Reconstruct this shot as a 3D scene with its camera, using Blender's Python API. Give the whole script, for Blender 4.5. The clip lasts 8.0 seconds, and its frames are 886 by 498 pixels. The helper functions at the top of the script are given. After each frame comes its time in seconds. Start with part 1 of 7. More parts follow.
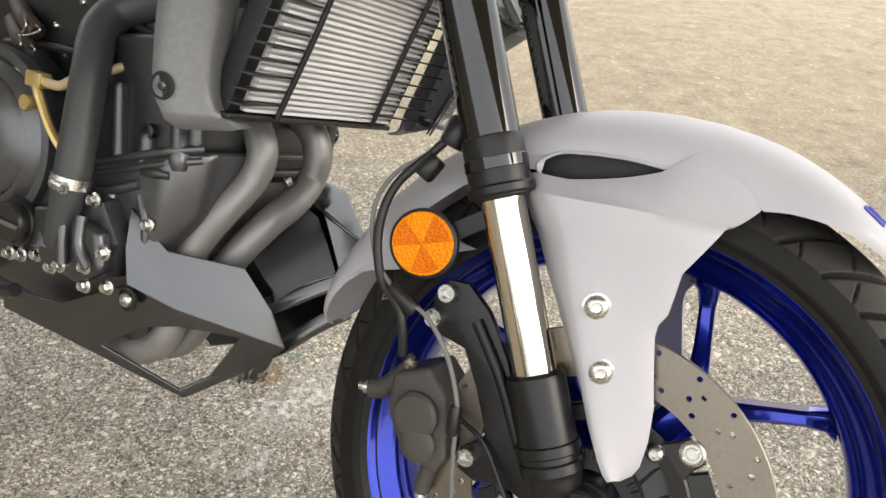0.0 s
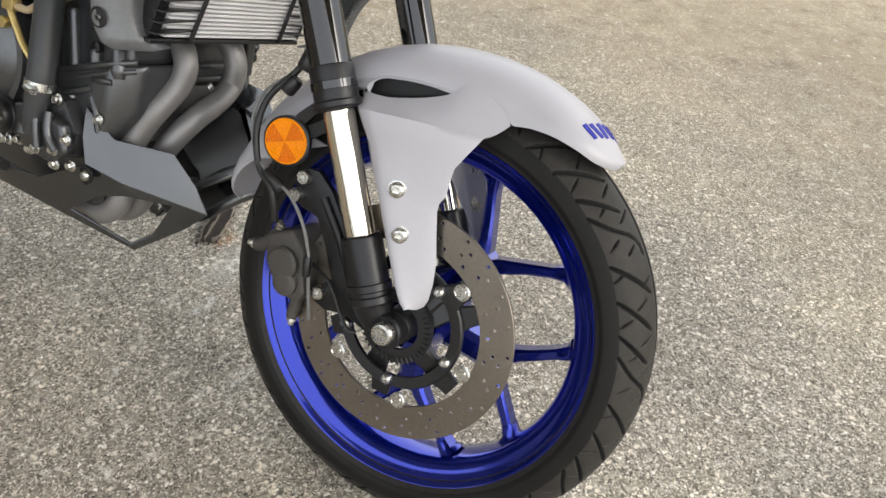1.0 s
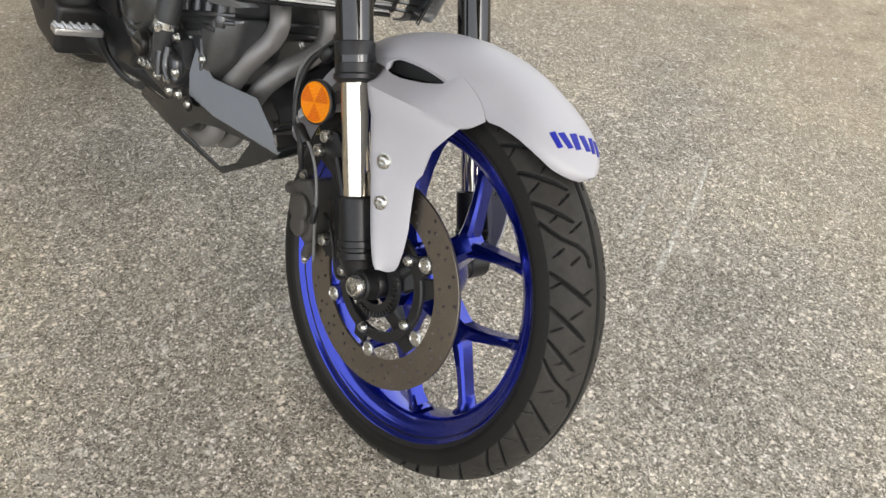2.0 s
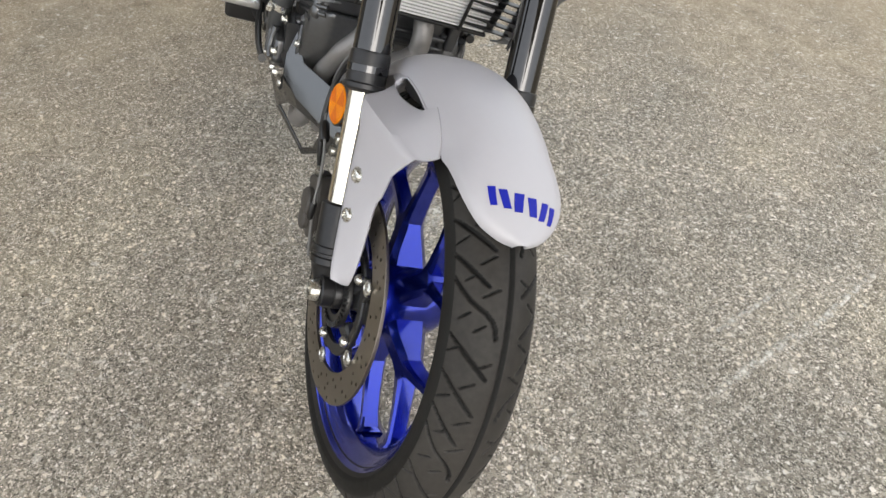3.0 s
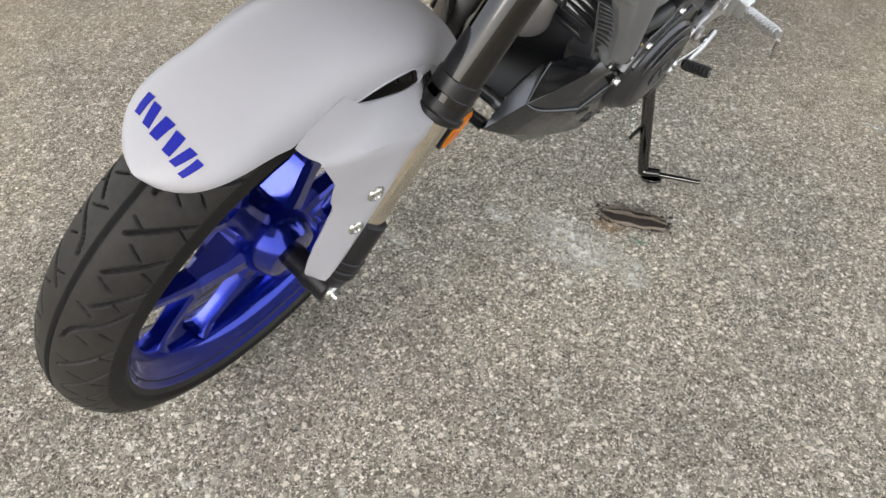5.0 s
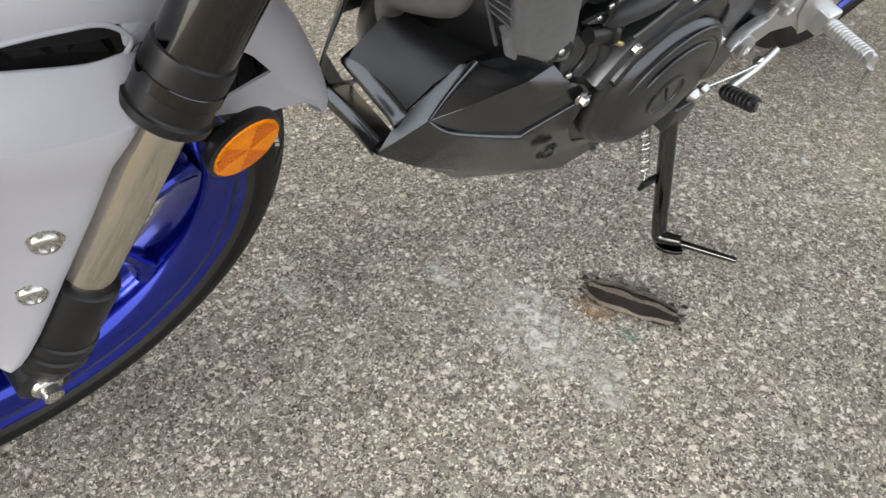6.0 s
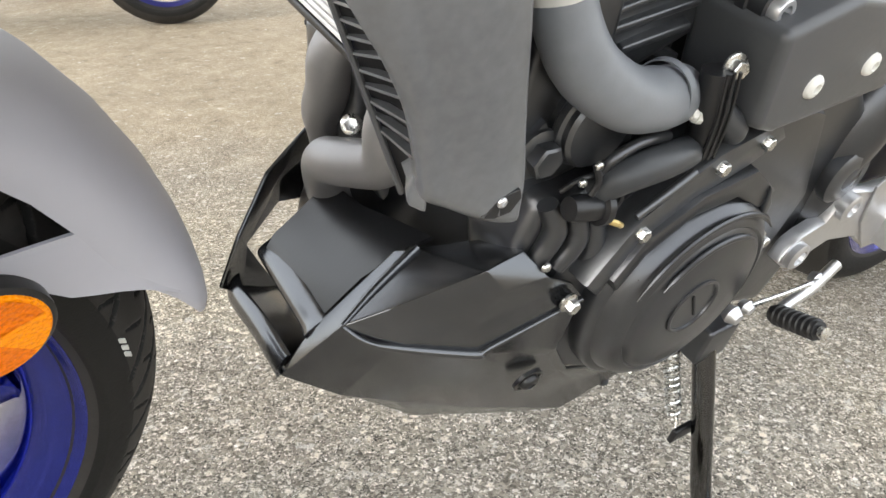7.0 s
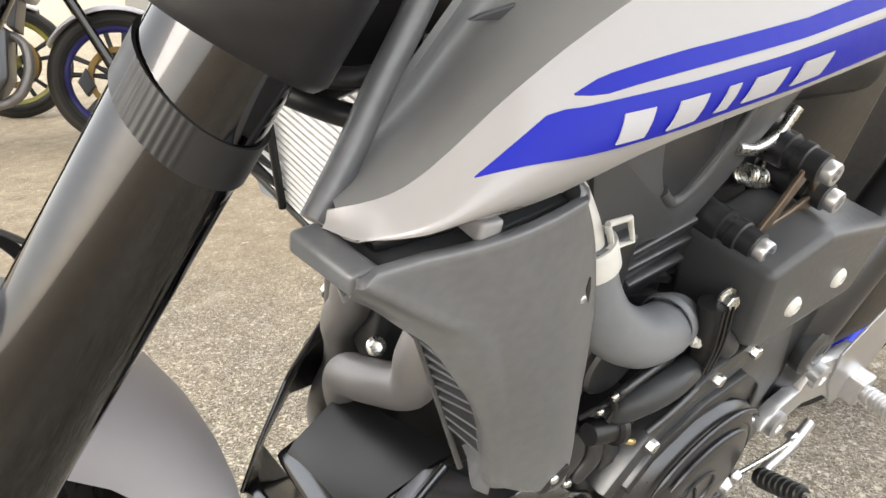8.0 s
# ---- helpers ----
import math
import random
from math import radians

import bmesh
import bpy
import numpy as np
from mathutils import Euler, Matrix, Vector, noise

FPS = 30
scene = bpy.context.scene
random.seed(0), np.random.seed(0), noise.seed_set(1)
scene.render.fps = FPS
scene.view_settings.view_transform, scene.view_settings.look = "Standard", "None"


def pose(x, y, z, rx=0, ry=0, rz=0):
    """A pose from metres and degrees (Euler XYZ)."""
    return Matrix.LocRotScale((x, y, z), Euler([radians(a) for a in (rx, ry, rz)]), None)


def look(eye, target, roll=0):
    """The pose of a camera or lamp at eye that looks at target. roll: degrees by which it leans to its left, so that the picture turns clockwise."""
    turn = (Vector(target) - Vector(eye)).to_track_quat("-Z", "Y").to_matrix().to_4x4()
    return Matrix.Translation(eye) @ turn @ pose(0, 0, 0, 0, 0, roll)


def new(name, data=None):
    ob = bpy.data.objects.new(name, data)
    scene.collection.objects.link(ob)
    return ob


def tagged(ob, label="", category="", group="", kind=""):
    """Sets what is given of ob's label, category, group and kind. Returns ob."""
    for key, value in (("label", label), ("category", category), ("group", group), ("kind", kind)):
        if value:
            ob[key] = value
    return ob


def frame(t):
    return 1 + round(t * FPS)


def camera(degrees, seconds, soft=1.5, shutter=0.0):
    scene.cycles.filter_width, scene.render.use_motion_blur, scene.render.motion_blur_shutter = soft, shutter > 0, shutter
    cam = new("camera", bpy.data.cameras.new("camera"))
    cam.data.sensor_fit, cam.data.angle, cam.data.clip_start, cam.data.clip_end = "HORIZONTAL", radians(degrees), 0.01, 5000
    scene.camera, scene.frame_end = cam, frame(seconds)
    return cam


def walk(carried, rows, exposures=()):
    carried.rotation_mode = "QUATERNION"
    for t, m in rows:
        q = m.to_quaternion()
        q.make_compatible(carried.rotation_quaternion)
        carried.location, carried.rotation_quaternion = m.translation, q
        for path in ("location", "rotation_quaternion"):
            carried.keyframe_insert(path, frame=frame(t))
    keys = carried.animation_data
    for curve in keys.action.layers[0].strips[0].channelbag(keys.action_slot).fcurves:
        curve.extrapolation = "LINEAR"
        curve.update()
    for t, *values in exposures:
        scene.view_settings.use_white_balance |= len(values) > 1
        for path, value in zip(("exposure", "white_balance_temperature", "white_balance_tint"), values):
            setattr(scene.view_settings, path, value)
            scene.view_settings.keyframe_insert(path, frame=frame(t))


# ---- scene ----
cam = camera(58.8, 8.0)
PATH = [
    (0, (0.043, -0.025, 0.825), (0.114, 1.719, -0.151), 5.19),
    (0.5, (0.125, -0.164, 0.911), (0.263, 1.492, -0.201), 5.60),
    (1, (0.226, -0.246, 0.992), (0.274, 1.33, -0.239), 6.45),
    (1.2, (0.292, -0.265, 1.029), (0.234, 1.276, -0.244), 6.38),
    (2.3, (0.635, -0.173, 1.078), (-0.054, 1.143, -0.261), 3.86),
    (2.5, (0.693, -0.108, 1.082), (-0.108, 1.141, -0.259), 3.58),
    (3, (0.826, 0.043, 1.084), (-0.244, 1.058, -0.267), 2.89),
    (3.3, (0.892, 0.162, 1.09), (-0.312, 0.988, -0.274), 2.7),
    (3.5, (0.93, 0.236, 1.082), (-0.361, 0.93, -0.279), 2.26),
    (4, (0.919, 0.416, 1.03), (-0.489, 0.742, -0.353), 1.68),
    (4.5, (0.934, 0.648, 1.028), (-0.488, 0.618, -0.377), 0.84),
    (4.7, (0.939, 0.747, 1.005), (-0.482, 0.626, -0.397), 1.03),
    (5.8, (0.614, 1.017, 0.818), (-0.733, 0.574, -0.592), 1.47),
    (6, (0.537, 1.031, 0.741), (-0.843, 0.549, -0.625), 1.03),
    (6.5, (0.383, 1.045, 0.601), (-1.171, 0.423, -0.494), 0.68),
    (7, (0.345, 1.045, 0.597), (-1.314, 0.329, -0.259), 0.42),
    (7.5, (0.351, 1.024, 0.639), (-1.372, 0.296, -0.071), 0.30),
    (8, (0.368, 1.0, 0.696), (-1.418, 0.373, 0.053), 0.14),
]
walk(cam, [(t, look(eye, target, roll)) for t, eye, target, roll in PATH],
     exposures=[(0, 1.5, 6600, 8), (0.5, 1.33, 6400, 8), (1, 1.28, 6300, 8), (2.5, 1.2, 6250, 8), (3.5, 1.2, 6200, 8), (4.5, 1.18, 6200, 8), (6, 1.22, 6150, 8), (6.5, 1.65, 6350, 8), (7, 1.82, 6200, 8), (7.5, 1.95, 6200, 8), (8, 1.8, 6500, 9)])

# ---- frames of reference: front (wheel centre, x ahead, y left, z up) and body (steered 4 degrees against it) ----
FRONT = Matrix(((0.891807, 0.425327, 0.154199, 0.243562), (-0.452416, 0.838408, 0.303959, 0.527417), (0.0, -0.340835, 0.940123, 0.303720), (0, 0, 0, 1)))
STEER = Vector((-0.485, 0, 1)).normalized()
PIVOT = Matrix.Translation((-0.065, 0, 0))
TURNED = PIVOT @ Matrix.Rotation(radians(-4), 4, STEER) @ PIVOT.inverted()
BODY = FRONT @ TURNED
F2B = TURNED.inverted()
I4 = Matrix.Identity(4)
WHEEL = Matrix.Translation((-0.0009, -0.0041, -0.0104)) @ Vector((-0.0038, 0.9999, -0.0168)).to_track_quat('Y', 'Z').to_matrix().to_4x4()  # the wheel's own axle line in the front frame

# ---- light ----
world = bpy.data.worlds.new("sky")
scene.world = world
world.use_nodes = True
wn = world.node_tree
sky = wn.nodes.new("ShaderNodeTexSky")
sky.sky_type = "NISHITA"
sky.sun_disc = False
sky.sun_elevation, sky.sun_rotation = radians(30.5), radians(117)
sky.air_density, sky.dust_density = 1.0, 3.0
bg = wn.nodes["Background"]
bg.inputs[1].default_value = 0.12
veil = wn.nodes.new("ShaderNodeMix")  # thin even cloud over the whole sky
veil.data_type = "RGBA"
veil.inputs[0].default_value = 0.7
veil.inputs[7].default_value = (9.0, 8.8, 8.5, 1)
wn.links.new(sky.outputs[0], veil.inputs[6])
wn.links.new(veil.outputs[2], bg.inputs[0])
sun_data = bpy.data.lights.new("sun", "SUN")
sun_data.energy, sun_data.angle, sun_data.color = 0.5, radians(30), (1.0, 0.95, 0.88)
sun = new("sun", sun_data)
sun.matrix_world = look((1.75, -0.9, 1.15), (0, 0, 0))


# ---- materials ----
def mat(name, color, rough=0.5, metal=0.0, vary=0.15, grain=60.0, bump=0.0, bump_scale=400.0, rough_vary=0.1, coat=0.0, spec=0.5, wear=None):
    """A surface whose colour and roughness vary at a broad and a fine scale, with fine relief."""
    m = bpy.data.materials.new(name)
    m.use_nodes = True
    n, l = m.node_tree.nodes, m.node_tree.links
    b = n["Principled BSDF"]
    tc = n.new("ShaderNodeTexCoord")
    big = n.new("ShaderNodeTexNoise")
    big.inputs["Scale"].default_value, big.inputs["Detail"].default_value = grain * 0.12, 3
    fine = n.new("ShaderNodeTexNoise")
    fine.inputs["Scale"].default_value, fine.inputs["Detail"].default_value = grain * 3, 4
    for t in (big, fine):
        l.new(tc.outputs["Object"], t.inputs["Vector"])
    both = n.new("ShaderNodeMix")
    both.inputs[0].default_value = 0.4
    l.new(big.outputs[0], both.inputs[2])
    l.new(fine.outputs[0], both.inputs[3])
    ramp = n.new("ShaderNodeValToRGB")
    lo = [c * (1 - vary) for c in color]
    hi = [min(1.0, c * (1 + vary)) for c in color]
    if wear:
        lo = wear
    ramp.color_ramp.elements[0].position, ramp.color_ramp.elements[1].position = 0.3, 0.7
    ramp.color_ramp.elements[0].color, ramp.color_ramp.elements[1].color = (*lo, 1), (*hi, 1)
    l.new(both.outputs[0], ramp.inputs[0])
    l.new(ramp.outputs[0], b.inputs["Base Color"])
    rr = n.new("ShaderNodeMapRange")
    rr.inputs[3].default_value, rr.inputs[4].default_value = max(0.02, rough - rough_vary), min(1, rough + rough_vary)
    l.new(fine.outputs[0], rr.inputs[0])
    l.new(rr.outputs[0], b.inputs["Roughness"])
    b.inputs["Metallic"].default_value = metal
    b.inputs["Coat Weight"].default_value = coat
    b.inputs["Coat Roughness"].default_value = 0.08
    b.inputs["Specular IOR Level"].default_value = spec
    if bump:
        nb = n.new("ShaderNodeTexNoise")
        nb.inputs["Scale"].default_value, nb.inputs["Detail"].default_value = bump_scale, 2
        l.new(tc.outputs["Object"], nb.inputs["Vector"])
        bp = n.new("ShaderNodeBump")
        bp.inputs["Strength"].default_value, bp.inputs["Distance"].default_value = bump, 0.001
        l.new(nb.outputs[0], bp.inputs["Height"])
        l.new(bp.outputs[0], b.inputs["Normal"])
    return m


def ground_material():
    m = bpy.data.materials.new("exposed_aggregate")
    m.use_nodes = True
    n, l = m.node_tree.nodes, m.node_tree.links
    b = n["Principled BSDF"]
    tc = n.new("ShaderNodeTexCoord")
    warp = n.new("ShaderNodeTexNoise")
    warp.inputs["Scale"].default_value, warp.inputs["Detail"].default_value = 230, 3
    l.new(tc.outputs["Object"], warp.inputs["Vector"])
    add = n.new("ShaderNodeVectorMath")
    add.operation = "MULTIPLY_ADD"
    add.inputs[1].default_value = (0.010, 0.010, 0.010)
    l.new(warp.outputs["Color"], add.inputs[0])
    l.new(tc.outputs["Object"], add.inputs[2])

    mild = n.new("ShaderNodeVectorMath")
    mild.operation = "MULTIPLY_ADD"
    mild.inputs[1].default_value = (0.014, 0.014, 0.014)
    l.new(warp.outputs["Color"], mild.inputs[0])
    l.new(tc.outputs["Object"], mild.inputs[2])

    def chips(scale, source=None):
        v = n.new("ShaderNodeTexVoronoi")
        v.inputs["Scale"].default_value = scale
        l.new((source or add).outputs[0], v.inputs["Vector"])
        return v

    def ramp(source, stops):
        r = n.new("ShaderNodeValToRGB")
        el = r.color_ramp.elements
        while len(el) < len(stops):
            el.new(0.5)
        for e, (p, c) in zip(el, stops):
            e.position, e.color = p, (*c, 1)
        l.new(source, r.inputs[0])
        return r

    def mix(fac, a, c, blend="MIX"):
        x = n.new("ShaderNodeMix")
        x.data_type, x.blend_type = "RGBA", blend
        if isinstance(fac, float):
            x.inputs[0].default_value = fac
        else:
            l.new(fac, x.inputs[0])
        l.new(a, x.inputs[6])
        l.new(c, x.inputs[7])
        return x.outputs[2]

    small, large = chips(430), chips(200)
    sep = n.new("ShaderNodeSeparateColor")
    l.new(small.outputs["Color"], sep.inputs[0])
    sep2 = n.new("ShaderNodeSeparateColor")
    l.new(large.outputs["Color"], sep2.inputs[0])
    base = ramp(sep.outputs[0], [(0.0, (0.045, 0.042, 0.037)), (0.34, (0.235, 0.223, 0.198)), (0.76, (0.45, 0.43, 0.385)), (0.90, (0.78, 0.755, 0.70)), (1.0, (0.95, 0.93, 0.88))])
    stones = ramp(sep2.outputs[1], [(0.0, (0.128, 0.120, 0.105)), (0.5, (0.326, 0.308, 0.266)), (0.85, (0.474, 0.451, 0.394)), (1.0, (0.950, 0.950, 0.950))])
    pick = ramp(sep2.outputs[0], [(0.68, (0, 0, 0)), (0.72, (1, 1, 1))])
    col = mix(pick.outputs[0], base.outputs[0], stones.outputs[0])
    # sparse big pale chips
    grit = chips(80, mild)
    sep3 = n.new("ShaderNodeSeparateColor")
    l.new(grit.outputs["Color"], sep3.inputs[0])
    # the pale chips gather in loose clusters
    swarm = n.new("ShaderNodeTexNoise")
    swarm.inputs["Scale"].default_value, swarm.inputs["Detail"].default_value, swarm.inputs["Roughness"].default_value = 5.5, 5, 0.65
    l.new(tc.outputs["Object"], swarm.inputs["Vector"])
    odds = n.new("ShaderNodeMath")
    odds.operation = "MULTIPLY_ADD"
    odds.inputs[1].default_value = 0.55
    l.new(swarm.outputs[0], odds.inputs[0])
    l.new(sep3.outputs[0], odds.inputs[2])
    few = n.new("ShaderNodeMapRange")
    few.inputs[1].default_value, few.inputs[2].default_value = 1.12, 1.15
    l.new(odds.outputs[0], few.inputs[0])
    core = ramp(grit.outputs["Distance"], [(0.25, (0.85, 0.85, 0.85)), (0.45, (0, 0, 0))])
    chip = n.new("ShaderNodeMath")
    chip.operation = "MULTIPLY"
    l.new(few.outputs[0], chip.inputs[0])
    l.new(core.outputs[0], chip.inputs[1])
    paler = n.new("ShaderNodeRGB")
    paler.outputs[0].default_value = (0.84, 0.81, 0.75, 1)
    col = mix(chip.outputs[0], col, paler.outputs[0])
    # blotches: broad warm and grey stains, and pale worn patches
    blot = n.new("ShaderNodeTexNoise")
    blot.inputs["Scale"].default_value, blot.inputs["Detail"].default_value, blot.inputs["Roughness"].default_value = 1.7, 6, 0.62
    l.new(tc.outputs["Object"], blot.inputs["Vector"])
    tone = ramp(blot.outputs[0], [(0.28, (0.72, 0.70, 0.67)), (0.5, (1.05, 0.99, 0.92)), (0.72, (1.34, 1.27, 1.12))])
    col = mix(1.0, col, tone.outputs[0], "MULTIPLY")
    mid = n.new("ShaderNodeTexNoise")
    mid.inputs["Scale"].default_value, mid.inputs["Detail"].default_value, mid.inputs["Roughness"].default_value = 11, 8, 0.7
    l.new(tc.outputs["Object"], mid.inputs["Vector"])
    pale = ramp(mid.outputs[0], [(0.58, (0, 0, 0)), (0.74, (0.55, 0.55, 0.55))])
    chalk = n.new("ShaderNodeRGB")
    chalk.outputs[0].default_value = (0.62, 0.585, 0.52, 1)
    col = mix(pale.outputs[0], col, chalk.outputs[0])
    # away from the parking stand the slab is worn smoother and browner
    off = n.new("ShaderNodeVectorMath")
    off.operation = "DISTANCE"
    off.inputs[1].default_value = (0.15, 0.75, 0.0)
    l.new(tc.outputs["Object"], off.inputs[0])
    ragged = n.new("ShaderNodeMath")
    ragged.operation = "MULTIPLY_ADD"
    ragged.inputs[1].default_value = 1.3
    l.new(blot.outputs[0], ragged.inputs[0])
    l.new(off.outputs["Value"], ragged.inputs[2])
    worn = ramp(ragged.outputs[0], [(0.0, (0, 0, 0)), (1.0, (0.72, 0.72, 0.72))])
    span = n.new("ShaderNodeMapRange")
    span.inputs[1].default_value, span.inputs[2].default_value = 1.4, 2.5
    l.new(ragged.outputs[0], span.inputs[0])
    l.new(span.outputs[0], worn.inputs[0])
    fines = ramp(mid.outputs[0], [(0.25, (0.235, 0.187, 0.122)), (0.5, (0.355, 0.284, 0.188)), (0.66, (0.44, 0.363, 0.25)), (0.74, (0.70, 0.64, 0.54))])
    col = mix(worn.outputs[0], col, fines.outputs[0])
    flake = n.new("ShaderNodeTexNoise")
    flake.inputs["Scale"].default_value, flake.inputs["Detail"].default_value, flake.inputs["Roughness"].default_value = 34, 7, 0.68
    l.new(tc.outputs["Object"], flake.inputs["Vector"])
    spots = ramp(flake.outputs[0], [(0.595, (0, 0, 0)), (0.67, (0.65, 0.65, 0.65))])
    col = mix(spots.outputs[0], col, paler.outputs[0])
    pits = ramp(flake.outputs[0], [(0.30, (0.62, 0.60, 0.57)), (0.40, (1, 1, 1))])
    col = mix(1.0, col, pits.outputs[0], "MULTIPLY")
    dirt = ramp(mid.outputs[0], [(0.28, (0.72, 0.70, 0.67)), (0.42, (1, 1, 1))])
    col = mix(1.0, col, dirt.outputs[0], "MULTIPLY")
    l.new(col, b.inputs["Base Color"])
    b.inputs["Roughness"].default_value = 0.86
    b.inputs["Specular IOR Level"].default_value = 0.35
    h = n.new("ShaderNodeMath")
    h.operation = "MULTIPLY_ADD"
    h.inputs[1].default_value = -0.5
    l.new(small.outputs["Distance"], h.inputs[0])
    l.new(large.outputs["Distance"], h.inputs[2])
    bp = n.new("ShaderNodeBump")
    bp.inputs["Strength"].default_value, bp.inputs["Distance"].default_value = 0.85, 0.0035
    bp.invert = True
    l.new(h.outputs[0], bp.inputs["Height"])
    l.new(bp.outputs[0], b.inputs["Normal"])
    return m


GROUND = ground_material()
GREY_PAINT = mat("satin_lavender_grey_paint", (0.425, 0.420, 0.458), 0.40, vary=0.02, grain=30, bump=0.03, bump_scale=900, rough_vary=0.05)
BLUE = mat("blue_metallic_paint", (0.008, 0.022, 0.33), 0.19, metal=0.85, vary=0.12, grain=50, rough_vary=0.05, coat=0.8)
RUBBER = mat("worn_tyre_rubber", (0.011, 0.0105, 0.0098), 0.58, vary=0.3, grain=70, bump=0.2, bump_scale=700, wear=(0.007, 0.0067, 0.0063), spec=0.2)
TREAD = mat("scuffed_tread_rubber", (0.032, 0.0295, 0.027), 0.55, vary=0.30, grain=40, bump=0.12, bump_scale=600, wear=(0.014, 0.013, 0.012), spec=0.22)
GROOVE = mat("dark_groove_rubber", (0.004, 0.004, 0.004), 0.85, vary=0.3, grain=70)
BLACK = mat("black_satin_plastic", (0.009, 0.009, 0.010), 0.38, vary=0.2, grain=40, bump=0.05, rough_vary=0.06)
CHAR = mat("charcoal_satin_paint", (0.108, 0.111, 0.117), 0.21, metal=0.9, vary=0.08, grain=40, bump=0.02, rough_vary=0.03)
TEXTURED = mat("grained_grey_plastic", (0.118, 0.122, 0.129), 0.31, vary=0.16, grain=60, bump=0.05, bump_scale=2400, wear=(0.074, 0.077, 0.082), spec=0.8, rough_vary=0.05)
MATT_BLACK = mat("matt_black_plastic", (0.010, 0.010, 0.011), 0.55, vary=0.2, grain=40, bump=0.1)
FRAME_GREY = mat("dark_grey_frame_plastic", (0.065, 0.067, 0.071), 0.34, vary=0.10, grain=60, bump=0.05, bump_scale=2400)
ENGINE = mat("black_engine_paint", (0.088, 0.090, 0.096), 0.30, metal=0.8, vary=0.08, grain=40, bump=0.03, bump_scale=900, rough_vary=0.05)
ENGINE_GREY = mat("grey_engine_casting", (0.115, 0.118, 0.124), 0.33, metal=0.8, vary=0.18, grain=40, bump=0.08, bump_scale=450)
PIPE = mat("grey_coated_exhaust", (0.23, 0.221, 0.22), 0.46, metal=0.5, vary=0.10, grain=50, bump=0.06)
CHROME = mat("polished_fork_tube", (0.66, 0.62, 0.54), 0.10, metal=1.0, vary=0.05, rough_vary=0.04)
GLOSS = mat("black_anodised_tube", (0.066, 0.066, 0.068), 0.07, metal=1.0, vary=0.10, rough_vary=0.03)
CAST = mat("black_fork_casting", (0.026, 0.026, 0.028), 0.36, metal=0.6, vary=0.2, bump=0.08)
STEEL = mat("zinc_plated_steel", (0.58, 0.575, 0.55), 0.28, metal=1.0, vary=0.12, grain=120)
DISC = mat("brake_disc_steel", (0.22, 0.195, 0.165), 0.36, metal=0.95, vary=0.18, grain=80, bump=0.08)
ALU = mat("cast_aluminium", (0.60, 0.60, 0.61), 0.35, metal=0.9, vary=0.1, bump=0.12)
CORE = mat("bare_aluminium_fins", (0.74, 0.74, 0.75), 0.42, metal=0.25, vary=0.08, grain=120)
STAND = mat("gloss_black_enamel", (0.10, 0.10, 0.10), 0.07, metal=1.0, vary=0.15, coat=0.4, rough_vary=0.02)
SOOT = mat("dark_rust_crust", (0.030, 0.022, 0.017), 0.9, vary=0.5, grain=120, bump=1.0, bump_scale=400)
HOSE = mat("black_rubber_hose", (0.040, 0.042, 0.045), 0.42, vary=0.12, bump=0.05, spec=0.4)
HOSE_GREY = mat("grey_rubber_hose", (0.17, 0.178, 0.192), 0.40, vary=0.14, grain=30, bump=0.05)
WIRE = mat("black_rubber_cable", (0.012, 0.012, 0.013), 0.45, vary=0.2)
BRASS = mat("yellow_plated_bracket", (0.62, 0.48, 0.2), 0.35, metal=0.8, vary=0.15)
WHITE = mat("white_gloss_paint", (0.30, 0.294, 0.300), 0.22, vary=0.02, coat=0.4, rough_vary=0.03)
DECAL = mat("blue_decal_film", (0.006, 0.011, 0.30), 0.5, vary=0.05, spec=0.25)
DECAL_PALE = mat("pale_decal_film", (0.36, 0.36, 0.38), 0.35, vary=0.03)
CREAM = mat("cream_nylon", (0.66, 0.65, 0.61), 0.45, vary=0.10)
SCOOP_GREY = mat("grey_moulded_duct", (0.21, 0.212, 0.215), 0.38, vary=0.06, grain=40, bump=0.05, bump_scale=2000)
CEILING = mat("grey_ceiling_paint", (0.42, 0.41, 0.39), 0.8, vary=0.04, grain=4)
PLASTER = mat("dark_rendered_wall", (0.20, 0.195, 0.185), 0.85, vary=0.08, grain=4, bump=0.2, bump_scale=30)
RUST = mat("rusted_steel", (0.21, 0.175, 0.14), 0.8, vary=0.5, grain=110, bump=1.0, bump_scale=300, wear=(0.030, 0.025, 0.021))
GOLD = mat("gold_anodised_rotor", (0.17, 0.11, 0.04), 0.5, metal=0.8, vary=0.15)
LIME = mat("lime_rim_paint", (0.16, 0.15, 0.025), 0.40, vary=0.1)
DUSK_BLUE = mat("dull_blue_rim_paint", (0.018, 0.018, 0.11), 0.38, vary=0.1)
ORANGE_PAINT = mat("orange_fairing_paint", (0.75, 0.28, 0.02), 0.3, vary=0.05, coat=0.4)


